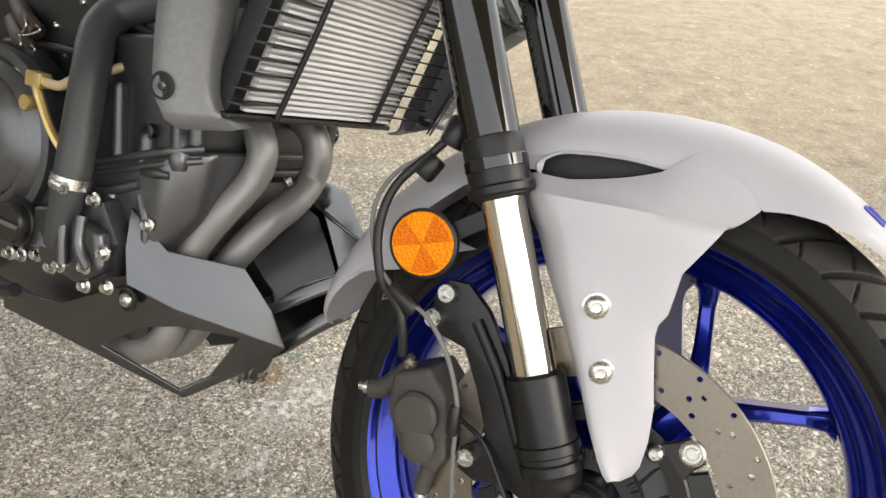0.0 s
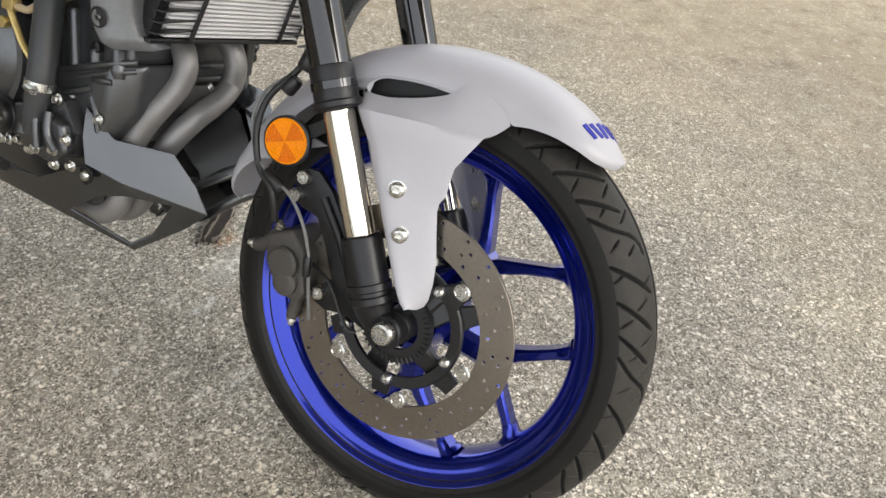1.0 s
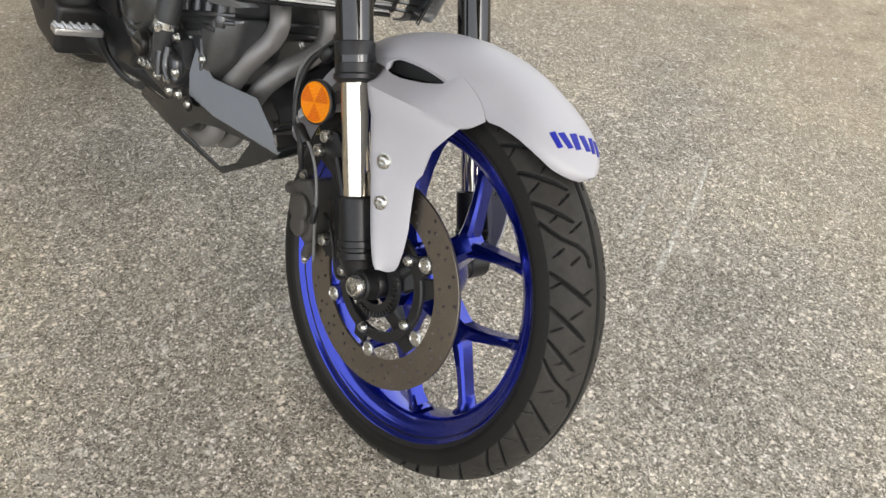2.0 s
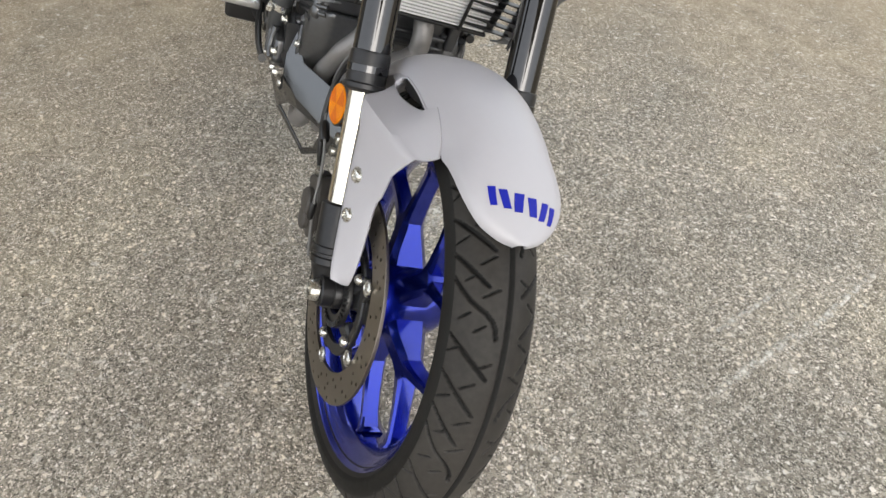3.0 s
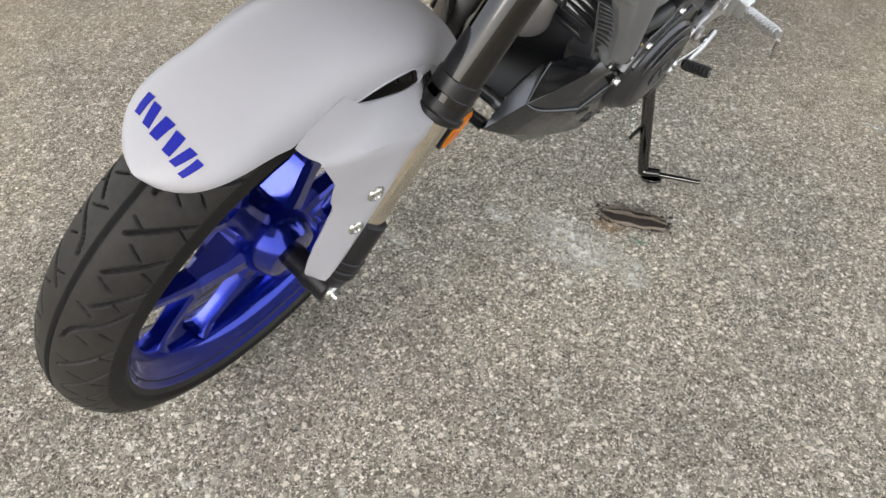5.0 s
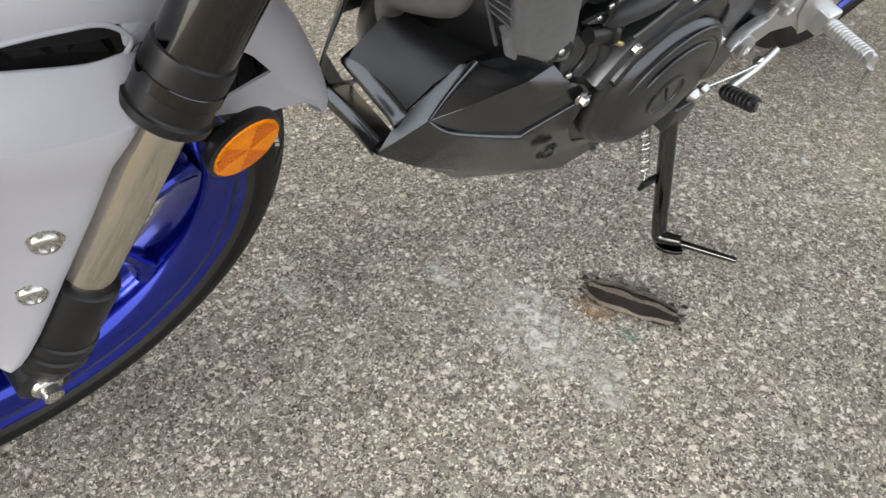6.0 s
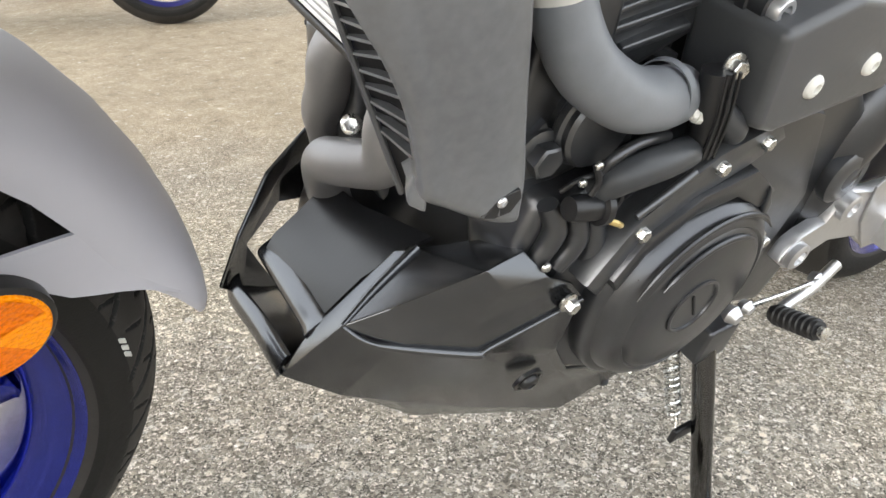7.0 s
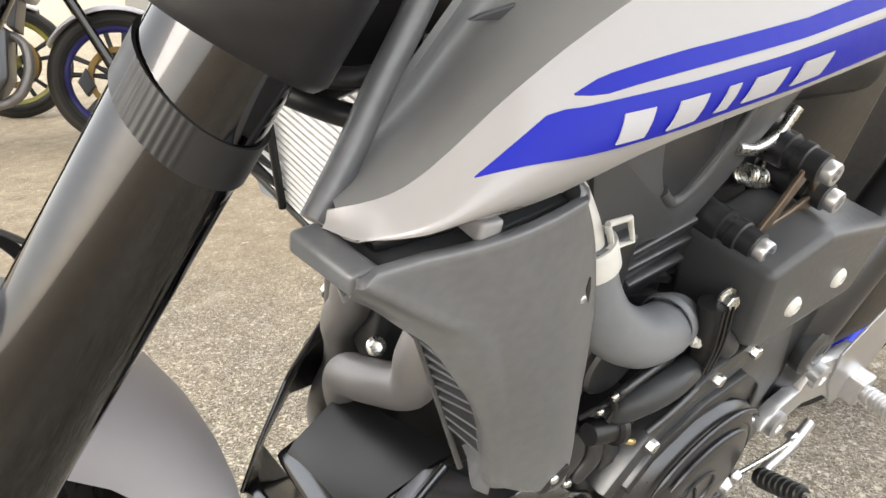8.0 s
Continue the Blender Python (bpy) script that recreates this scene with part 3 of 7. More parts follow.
for k in range(5):
    a = radians(57 + 72 * k)
    m = WL @ along((0.0735 * math.cos(a), -0.0855, 0.0735 * math.sin(a)), (0, -1, 0))
    if k == 0:
        disc_bolt.matrix_local = m
    else:
        again(disc_bolt, m)


def sensor_ring():
    bm = lathe([(0.030, -0.092), (0.047, -0.092), (0.048, -0.089), (0.048, -0.086), (0.030, -0.086)], 64, "y", closed=True)
    for k in range(40):
        a = 2 * math.pi * k / 40
        beam([(0.040 * math.cos(a), 0.040 * math.sin(a)), (0.0475 * math.cos(a), 0.0475 * math.sin(a))], [0.0032, 0.0036], [0.006, 0.006], y=-0.092, bm=bm)
    return bm


part("sensor_ring", sensor_ring(), BLACK, front_wheel, "black toothed speed-sensor ring", WL)
part("axle", lathe([(0.0, -0.129), (0.006, -0.129), (0.006, -0.124), (0.0095, -0.124), (0.0095, -0.131), (0.0125, -0.1305), (0.0145, -0.127), (0.0145, -0.119), (0.009, -0.114), (0.009, 0.118), (0.0128, 0.118), (0.0128, 0.121), (0.0122, 0.1215), (0.0122, 0.128), (0.0112, 0.1295), (0.0078, 0.130), (0.0078, 0.138), (0.0065, 0.139), (0.0, 0.139)], 24, "y"), STEEL, front_wheel, "bare steel axle with hexagon nut", WL)
part("spacer", lathe([(0.0, -0.100), (0.021, -0.100), (0.0225, -0.097), (0.0225, -0.062), (0.0, -0.060)], 32, "y"), CAST, front_wheel, "black axle spacer", WL)
part("spacer", lathe([(0.0, 0.058), (0.017, 0.060), (0.018, 0.088), (0.0, 0.090)], 32, "y"), CAST, front_wheel, "black axle spacer", WL)

# a few moulded marks on the sidewalls, as plain bars
mark = part("sidewall_mark", box((-0.0022, -0.0006, -0.0035), (0.0022, 0.0006, 0.0035), 0.0003), mat("pale_rubber_print", (0.5, 0.5, 0.47), 0.7, vary=0.2), front_wheel)
th0 = 169.2
for k in range(3):
    a = radians(th0 - k * 1.6)
    m = WL @ Matrix.Translation((0.262 * math.cos(a), 0.0512, 0.262 * math.sin(a))) @ Matrix.Rotation(-a + radians(90), 4, "Y") @ Matrix.Rotation(radians(-32), 4, "X")
    if k == 0:
        mark.matrix_local = m
    else:
        again(mark, m)
warn = part("sidewall_triangle", lathe([(0.0085, 0), (0.0085, 0.0008), (0.0065, 0.0008), (0.0065, 0)], 3, "z", closed=True), BRASS, front_wheel, "small yellow warning triangle")
a = radians(157)
warn.matrix_local = WL @ along((0.262 * math.cos(a), -0.0506, 0.262 * math.sin(a)), (0.35 * math.cos(a), -1, 0.35 * math.sin(a)))


# ---- front mudguard ----
def top_r(t):
    return float(np.interp(t, (50, 54, 60, 68, 78, 95, 110, 125, 145, 160, 176), (0.306, 0.3085, 0.3125, 0.317, 0.3205, 0.3225, 0.325, 0.3255, 0.328, 0.328, 0.325)))


def half_w(t):
    w = float(np.interp(t, (50, 66, 76, 95, 120, 150, 176), (0.062, 0.0635, 0.0665, 0.070, 0.070, 0.067, 0.060)))
    if t < 68.5:
        w *= math.sqrt(max(0.0, 1 - ((68.5 - t) / 14.6) ** 2.0))
    if t > 160:
        w *= math.sqrt(max(0.0, 1 - ((t - 160) / 15.0) ** 2.2))
    return max(w, 0.004)


def drop(t):
    return float(np.interp(t, (50, 54, 58, 61, 65, 69, 73, 76.5, 80, 88, 93, 118, 128, 142, 150, 157, 163, 170, 176),
                           (0.0102, 0.0116, 0.0193, 0.022, 0.027, 0.0345, 0.0425, 0.0515, 0.0505, 0.0485, 0.0472, 0.0353, 0.0404, 0.043, 0.048, 0.041, 0.026, 0.014, 0.006)))


def shell(t, f, out=0.0):
    """A point of the mudguard's skin: t degrees round the axle, f from -1 (right rim) to 1 (left rim)."""
    p = f * math.pi / 2
    y = half_w(t) * math.copysign(abs(math.sin(p)) ** 0.92, p)
    r = top_r(t) - drop(t) * (1 - abs(math.cos(p)) ** 0.85) + out
    a = radians(t)
    return Vector((r * math.cos(a), y * (1 + out / 0.07), r * math.sin(a)))


ts = [54.0, 54.4, 55.0, 56.0, 57.4, 58.4, 59.7, 61.3, 63.5, 66.5, 69, 71, 73, 74.8, 76.5, 78, 80, 83, 88, 94, 100, 106, 112, 118, 124, 131, 138, 145, 152, 158, 162, 165.5, 168.5, 171, 172.8, 174, 174.7]
fs = [math.copysign(abs(v) ** 0.9, v) for v in np.linspace(-1, 1, 29)]
mudguard = part("mudguard", sheet([[shell(t, f) for f in fs] for t in ts], 0.0026, side=-1), GREY_PAINT, bike, "satin lavender-grey plastic front mudguard", FL, angle=60)


def resample(line, n):
    u = np.linspace(0, 1, len(line))
    return [tuple(float(np.interp(v, u, [q[i] for q in line])) for i in range(3)) for v in np.linspace(0, 1, n)]


def leg_sheet(sg):
    """The stay that runs from the mudguard's side down along the fork leg. sg: -1 right, 1 left."""
    low = [  # z, rear x, front x, y
        (0.0265, 0.014, 0.021, 0.1165), (0.031, 0.009, 0.026, 0.117), (0.040, 0.002, 0.0295, 0.117), (0.062, -0.011, 0.0305, 0.117), (0.089, -0.024, 0.0275, 0.117),
        (0.122, -0.039, 0.0185, 0.117), (0.146, -0.050, 0.0125, 0.1168), (0.156, -0.055, 0.0125, 0.1165), (0.166, -0.060, 0.0175, 0.116), (0.182, -0.067, 0.0185, 0.1155), (0.200, -0.075, 0.0190, 0.1150)]
    mid = [(-0.095, 0.1165, 0.2320), (-0.076, 0.1150, 0.2335), (-0.054, 0.1120, 0.2355), (-0.032, 0.1080, 0.2375), (-0.012, 0.1030, 0.2385), (0.006, 0.0985, 0.2385), (0.020, 0.0940, 0.2380), (0.031, 0.0895, 0.2385), (0.0395, 0.0850, 0.2405)]
    top = [(-0.1193, 0.0760, 0.2437), (-0.094, 0.0750, 0.2440), (-0.0669, 0.0735, 0.2514), (-0.0408, 0.0720, 0.2601), (-0.0182, 0.0710, 0.2707)]
    top += [tuple(abs(c) if i == 1 else c for i, c in enumerate(shell(t, f, -0.0008))) for t, f in ((90, 0.80), (87, 0.83), (83.5, 0.87), (80, 0.93))] + [(0.0600, 0.0680, 0.2605)]
    nv = 17
    rows = [[(xr + (xf - xr) * u, y + 0.002 - 0.020 * u - 0.003 * abs(2 * u - 1) ** 4, z) for u in np.linspace(0, 1, nv)] for z, xr, xf, y in low]
    base, m1, t1 = rows[-1], resample(mid, nv), resample(top, nv)
    for s in (0.3, 0.6, 0.85):
        rows.append([tuple(a + (b - a) * s + (0.0012 * math.sin(math.pi * s) if i == 1 else 0) for i, (a, b) in enumerate(zip(p, q))) for p, q in zip(base, m1)])
    for s in (0.0, 0.12, 0.3, 0.5, 0.7, 0.86, 1.0):
        # the skin turns inward over the shoulder in a hollow curve up to the mudguard's side
        rows.append([(p[0] + (q[0] - p[0]) * s, p[1] + (q[1] - p[1]) * s ** 0.8, p[2] + (q[2] - p[2]) * s ** 1.5) for p, q in zip(m1, t1)])
    full = []
    for r in rows:
        x, y, z = r[0]
        k = min(1.0, max(0.0, (z - 0.08) / 0.13)) * (1.0 if y > 0.1 else 0.5)
        full.append([(x - 0.030 * k, y - 0.030 * k - 0.004, z), (x - 0.020 * k, y - 0.018 * k - 0.003, z), (x - 0.008 * k, y - 0.004 * k - 0.001, z)] + r)
    return sheet([[(x, y * sg, z) for x, y, z in r] for r in full], 0.0026, side=-sg)


def rear_stay_sheet(sg):
    """The narrower stay behind the fork leg, from the mudguard's rear skirt forward and down."""
    upper = [shell(t, 0.86 * sg, -0.001) for t in (146, 150, 154, 158, 162)]
    ring = [(141.5, 0.268, 0.071), (139.0, 0.255, 0.074), (136.5, 0.244, 0.078)]
    lower = [(133.0, 0.228, 0.080), (140.0, 0.240, 0.078), (146.0, 0.251, 0.074), (151.0, 0.258, 0.071), (156.0, 0.283, 0.068), (161.0, 0.302, 0.064)]
    pt = lambda t, r, y: (r * math.cos(radians(t)), y * sg, r * math.sin(radians(t)))
    a = [pt(*q) for q in ring[::-1]] + [tuple(q) for q in upper]
    b = [pt(*q) for q in lower]
    A, B = resample(a, 13), resample(b, 13)
    return sheet([[tuple(p + (q - p) * s for p, q in zip(u, v)) for u, v in zip(A, B)] for s in (0, 0.25, 0.5, 0.75, 1.0)], 0.0026, side=sg)


for sg in (-1, 1):
    part("rear_stay", rear_stay_sheet(sg), GREY_PAINT, mudguard, "", FL, angle=60)
for sg in (-1, 1):
    part("side_stay", leg_sheet(sg), GREY_PAINT, mudguard, "", FL, angle=60)
# the rounded lip that runs round each slot
for sg in (-1, 1):
    low_edge = [(-0.1160, 0.0755, 0.2437), (-0.094, 0.0745, 0.2440), (-0.0669, 0.0730, 0.2514), (-0.0408, 0.0715, 0.2601), (-0.0182, 0.0705, 0.2707)]
    high_edge = [tuple(shell(t, 1.0)) for t in (94.5, 98, 102, 107, 112)]
    tip = (-0.0070, 0.0695, 0.2750)
    heel = (-0.1215, 0.0735, 0.2530)
    loop = low_edge + [tip] + high_edge + [heel] + low_edge[:1]
    part("slot_lip", tube([(x, y * sg, z) for x, y, z in loop], 0.0017, 10, 5), GREY_PAINT, mudguard, "", FL)
    web = [(-0.117, 0.0745, 0.2480), (-0.1195, 0.0740, 0.2560), (-0.1185, 0.0705, 0.2600), (-0.118, 0.0685, 0.2630), (-0.142, 0.0660, 0.2620), (-0.146, 0.0720, 0.2450)]
    part("slot_web", hull([(x, (y - dy) * sg, z) for x, y, z in web for dy in (0.0, 0.003)], 0.0008), GREY_PAINT, mudguard, "", FL)
for sg in (-1, 1):
    liner = [(-0.124, 0.0600, 0.2420), (-0.100, 0.0590, 0.2450), (-0.060, 0.0575, 0.2560), (-0.020, 0.0560, 0.2700), (-0.004, 0.0555, 0.2860), (-0.020, 0.0560, 0.2960), (-0.060, 0.0570, 0.2960), (-0.110, 0.0580, 0.2860), (-0.128, 0.0595, 0.2640)]
    part("slot_liner", hull([(x, (y - dy) * sg, z) for x, y, z in liner for dy in (0.0, 0.004)], 0.001), MATT_BLACK, mudguard, "matt black inner liner", FL)
guard_bolt_bm = lathe([(0.0118, -0.001), (0.0118, 0.0012), (0.0098, 0.0014), (0.0094, 0.0034), (0.0078, 0.0052), (0.0048, 0.0058), (0.0040, 0.0036), (0.0015, 0.0034)], 28, "z")
guard_bolt = part("guard_bolt", guard_bolt_bm, STEEL, mudguard)
first = True
for x, z in ((-0.034, 0.158), (-0.017, 0.1085)):
    for sg in (-1, 1):
        m = FL @ along((x, sg * 0.1132, z), (0.28, sg, 0))
        if first:
            guard_bolt.matrix_local, first = m, False
        else:
            again(guard_bolt, m)

# maker's mark on the mudguard as plain blue shapes
for k, f in enumerate(np.linspace(-0.40, 0.44, 6)):
    t0 = 63.3 - 2.6 * (f + 0.40) / 0.84
    lean = 0.014 * (-1) ** k
    rows = [[shell(t0 + dt, f + df + lean * dt / 1.9, 0.0007) for df in (-0.054, 0.0, 0.054)] for dt in (-1.9, -0.6, 0.6, 1.9)]
    part("mark_bar", sheet(rows, 0.0006, side=-1), DECAL, mudguard, "", FL)


# ---- fork ----
RAKE = {-1: (-0.0270, -0.485), 1: (-0.0110, -0.497)}  # foot and slope of the right and the left leg


def fx(z, sg=-1):
    return RAKE[sg][0] + RAKE[sg][1] * z


def fork_lathe(profile, sg, seg=40):
    """Turns (radius, z) points round a fork leg's axis."""
    bm = bmesh.new()
    slope = RAKE[sg][1]
    b2 = lathe([(r, z / math.cos(math.atan(slope))) for r, z in profile], seg, "z")
    b2.transform(Matrix.Translation((fx(0, sg), sg * 0.107, 0)) @ Vector((slope, 0, 1)).to_track_quat("Z", "Y").to_matrix().to_4x4())
    return join(bm, b2)


for sg in (-1, 1):
    leg = part("fork_leg", fork_lathe([(0.0, 0.255), (0.0243, 0.255), (0.0243, 0.56), (0.0, 0.56)], sg, 64), GLOSS, bike, "gloss black upside-down fork leg", FL)
    part("fork_collar", fork_lathe([(0.0, 0.222), (0.0266, 0.222), (0.0288, 0.2240), (0.0288, 0.2290), (0.0270, 0.2300), (0.0264, 0.2310), (0.0264, 0.262), (0.0258, 0.2655), (0.0243, 0.2665), (0.0, 0.2665)], sg, 64), CAST, leg, "satin black fork collar", FL, angle=25)
    part("dust_seal", fork_lathe([(0.0, 0.2195), (0.0215, 0.2195), (0.0248, 0.2215), (0.0248, 0.2235), (0.0, 0.2235)], sg), WIRE, leg, "", FL)
    part("collar_ring", fork_lathe([(0.0, 0.2415), (0.0268, 0.2415), (0.0273, 0.2420), (0.0273, 0.2500), (0.0268, 0.2505), (0.0, 0.2505)], sg, 64), GLOSS, leg, "gloss black collar ring", FL, angle=25)
    part("inner_tube", fork_lathe([(0.0, 0.04), (0.0187, 0.04), (0.0187, 0.2235), (0.0, 0.2235)], sg), CHROME, leg, "polished inner fork tube", FL)
    bm = fork_lathe([(0.0, 0.088), (0.0205, 0.088), (0.0245, 0.086), (0.0252, 0.083), (0.0252, 0.036), (0.0272, 0.035), (0.0272, 0.028), (0.0252, 0.0265), (0.0252, 0.0225), (0.0272, 0.021), (0.0272, 0.014), (0.0252, 0.0125), (0.024, 0.008), (0.021, -0.002), (0.016, -0.012), (0.0, -0.014)], sg)
    b3 = lathe([(0.0, -0.020), (0.019, -0.020), (0.0215, -0.0175), (0.0215, 0.0175), (0.019, 0.020), (0.0, 0.020)], 32, "y")
    b3.transform(Matrix.Translation((-0.003, sg * 0.1015, -0.0105)))
    bm = join(bm, b3)
    bm = join(bm, hull([(x + dx, sg * 0.1015 + dy, z) for dx in (-0.016, 0.016) for dy in (-0.016, 0.016) for x, z in ((fx(0.02, sg), 0.02), (-0.003, -0.015))], 0.003))
    part("axle_casting", bm, CAST, leg, "black cast axle clamp", FL)

# nylon strap with ribbed buckle band round the left upper tube
def strap():
    bm = bmesh.new()
    n = 240
    zc = 0.418
    c0 = Vector((fx(zc, 1), 0.107, zc))
    d = Vector((RAKE[1][1], 0, 1)).normalized()
    q = d.to_track_quat("Z", "Y").to_matrix()
    rings = []
    for k in range(n):
        a = 2 * math.pi * k / n
        rib = 0.0004 * (0.5 + 0.5 * math.cos(k * 2 * math.pi / 4)) if 62 <= k <= 102 else 0
        r = 0.0258 + rib
        w = 0.0075
        tilt = 0.010 * math.cos(a)
        rings.append([bm.verts.new(c0 + q @ Vector((rr * math.cos(a), rr * math.sin(a), h + tilt))) for rr, h in ((0.0244, -w), (r, -w), (r, w), (0.0244, w))])
    for k in range(n):
        a, b = rings[k], rings[(k + 1) % n]
        for j in range(4):
            bm.faces.new((a[j], a[(j + 1) % 4], b[(j + 1) % 4], b[j]))
    return bm


part("cable_strap", strap(), WIRE, bike, "black rubber strap with ribbed band", FL)


def triple_clamp():
    bm = bmesh.new()
    for sg in (-1, 1):
        b2 = fork_lathe([(0.0, 0.438), (0.031, 0.438), (0.0335, 0.441), (0.0335, 0.469), (0.031, 0.472), (0.0, 0.472)], sg)
        bm = join(bm, b2)
    zc = 0.455
    bm = join(bm, hull([(fx(zc, 1 if y > 0 else -1) + dx + (-0.045 if abs(y) < 0.05 else 0), y, zc + dz) for dx in (-0.024, 0.022) for y in (-0.10, -0.03, 0.03, 0.10) for dz in (-0.014, 0.014)], 0.004))
    return bm


part("triple_clamp", triple_clamp(), CAST, bike, "black lower fork clamp", FL)

# reflectors on their brackets behind the legs
for sg, x, z in ((-1, -0.192, 0.164), (1, -0.176, 0.162)):
    b2 = lathe([(0.0, -0.006), (0.029, -0.006), (0.0308, -0.003), (0.0308, 0.004), (0.0285, 0.0055), (0.0, 0.0055)], 48, "z")
    b2.transform(along((x, sg * 0.110, z), (0.12 if sg < 0 else -0.08, sg, 0.03 if sg < 0 else -0.10)))
    b2 = join(b2, hull([(x + dx, sg * 0.102 + dy, z + dz) for dx, dz in ((0.0, 0.010), (0.0, -0.010)) for dy in (-0.003, 0.003)] + [(fx(0.212, sg) + dx, sg * 0.104 + dy, 0.212 + dz) for dx, dz in ((0, 0.008), (0, -0.012)) for dy in (-0.003, 0.003)], 0.001))
    holder = part("reflector_bracket", b2, BLACK, bike, "black reflector bracket", FL)
    seat = FL @ along((x, sg * 0.110, z), (0.12 if sg < 0 else -0.08, sg, 0.03 if sg < 0 else -0.10))
    lens = part("reflector", lathe([(0.0, 0.003), (0.0280, 0.003), (0.0280, 0.0056), (0.0272, 0.0066), (0.0258, 0.0068), (0.0, 0.0064)], 48, "z"), AMBER, holder, "round amber prismatic reflector", seat)
    for k in range(6):  # six prism fields, set alternately a little higher and lower
        fb = bmesh.new()
        n6 = 8
        c0 = fb.verts.new((0, 0, 0.0078 if k % 2 else 0.0072))
        rim6 = [fb.verts.new((0.0256 * math.cos(radians(20 + 60 * k + 60 * j / n6)), 0.0256 * math.sin(radians(20 + 60 * k + 60 * j / n6)), 0.0070 if k % 2 else 0.0074)) for j in range(n6 + 1)]
        for j in range(n6):
            fb.faces.new((c0, rim6[j], rim6[j + 1]))
        # the fields' alternating brightness is painted with the two ambers
        part("prism_field", fb, AMBER if k % 2 else AMBER_DIMMED, lens, "", seat, smooth=False)

# ---- front brake: bracket, caliper, hoses ----
cal_bracket = part("caliper_bracket", plate([(-0.012, -0.012), (-0.048, 0.018), (-0.074, 0.050), (-0.098, 0.090), (-0.122, 0.122), (-0.146, 0.140), (-0.164, 0.138), (-0.174, 0.122), (-0.174, 0.096), (-0.160, 0.088), (-0.136, 0.084), (-0.116, 0.052), (-0.098, 0.016), (-0.118, -0.004), (-0.116, -0.022), (-0.098, -0.028), (-0.070, -0.022), (-0.040, -0.030)], -0.102, -0.092, 0.002), CAST, bike, "black caliper bracket", FL)
part("bracket_rib", tube([(-0.030, -0.104, -0.010), (-0.062, -0.104, 0.014), (-0.094, -0.104, 0.066), (-0.130, -0.104, 0.112)], 0.0055, 10, 5), CAST, cal_bracket, "", FL)
cap0 = part("bracket_bolt", cap_bolt(0.0085, 0.010), STEEL, cal_bracket)
cap0.matrix_local = FL @ along((-0.161, -0.102, 0.128), (0, -1, 0))
again(cap0, FL @ along((-0.168, -0.102, 0.103), (0, -1, 0)))
again(cap0, FL @ along((-0.108, -0.102, -0.006), (0, -1, 0)))


def caliper():
    bm = hull([(x, y, z) for x, z in ((-0.190, 0.045), (-0.158, 0.062), (-0.134, 0.040), (-0.122, -0.012), (-0.132, -0.030), (-0.165, -0.022), (-0.188, 0.010)) for y in (-0.118, -0.058)], 0.006)
    for x, z, r in ((-0.158, 0.018, 0.021), (-0.150, -0.006, 0.017)):
        b2 = lathe([(0.0, 0.0), (r, 0.0), (r, 0.008), (r - 0.003, 0.011), (r * 0.5, 0.0115), (0.0, 0.0115)], 28, "z")
        b2.transform(along((x, -0.116, z), (0, -1, 0)))
        bm = join(bm, b2)
    bm = join(bm, tube([(-0.180, -0.100, 0.050), (-0.200, -0.102, 0.024), (-0.214, -0.102, 0.018)], 0.0095, 14, 3))
    bm = join(bm, tube([(-0.140, -0.098, -0.020), (-0.144, -0.098, -0.052), (-0.144, -0.098, -0.058)], 0.008, 14, 3))
    return bm


cal = part("brake_caliper", caliper(), mat("sooty_caliper_casting", (0.055, 0.05, 0.045), 0.55, vary=0.25, bump=0.3), bike, "dark grey-brown cast brake caliper", FL)
for p, d in (((-0.216, -0.102, 0.0175), (-1, 0, -0.15)), ((-0.178, -0.112, 0.056), (0.1, -0.4, 1)), ((-0.144, -0.098, -0.060), (0, 0, -1))):
    part("bleed_fitting", lathe([(0.0, 0.0), (0.006, 0.0), (0.0065, 0.004), (0.004, 0.005), (0.004, 0.010), (0.0, 0.011)], 12, "z"), STEEL, cal, "", FL @ along(p, d))
part("brake_hose", tube([(-0.187, -0.112, 0.062), (-0.190, -0.118, 0.085), (-0.198, -0.120, 0.105), (-0.222, -0.118, 0.125), (-0.236, -0.114, 0.165), (-0.232, -0.108, 0.205), (-0.205, -0.100, 0.245), (-0.190, -0.094, 0.275), (-0.196, -0.085, 0.33), (-0.22, -0.06, 0.42)], 0.0042, 10, 8), WIRE, bike, "black rubber front brake hose", FL)
part("sensor_cable", tube([(-0.112, -0.110, -0.045), (-0.118, -0.118, 0.0), (-0.122, -0.124, 0.040), (-0.142, -0.122, 0.078), (-0.170, -0.120, 0.105), (-0.205, -0.118, 0.118), (-0.232, -0.116, 0.140), (-0.246, -0.112, 0.180), (-0.236, -0.106, 0.215), (-0.200, -0.098, 0.250), (-0.180, -0.092, 0.285), (-0.19, -0.08, 0.36)], 0.0022, 8, 8), mat("grey_braided_cable", (0.16, 0.16, 0.16), 0.5), bike, "thin grey wheel-sensor cable", FL)
for p, d, L, r in (((-0.122, -0.124, 0.028), (-0.1, 0, 1), 0.026, 0.0052), ((-0.196, -0.119, 0.114), (-1, 0, 0.55), 0.030, 0.0075), ((-0.206, -0.103, 0.228), (0.5, 0.2, 1), 0.022, 0.0095), ((-0.190, -0.098, 0.262), (0.2, 0.2, 1), 0.026, 0.012)):
    part("cable_clip", lathe([(0.0, -L / 2), (r * 0.8, -L / 2), (r, -L / 2 + 0.003), (r, L / 2 - 0.003), (r * 0.8, L / 2), (0.0, L / 2)], 14, "z"), BLACK, bike, "black cable clip", FL @ along(p, d))
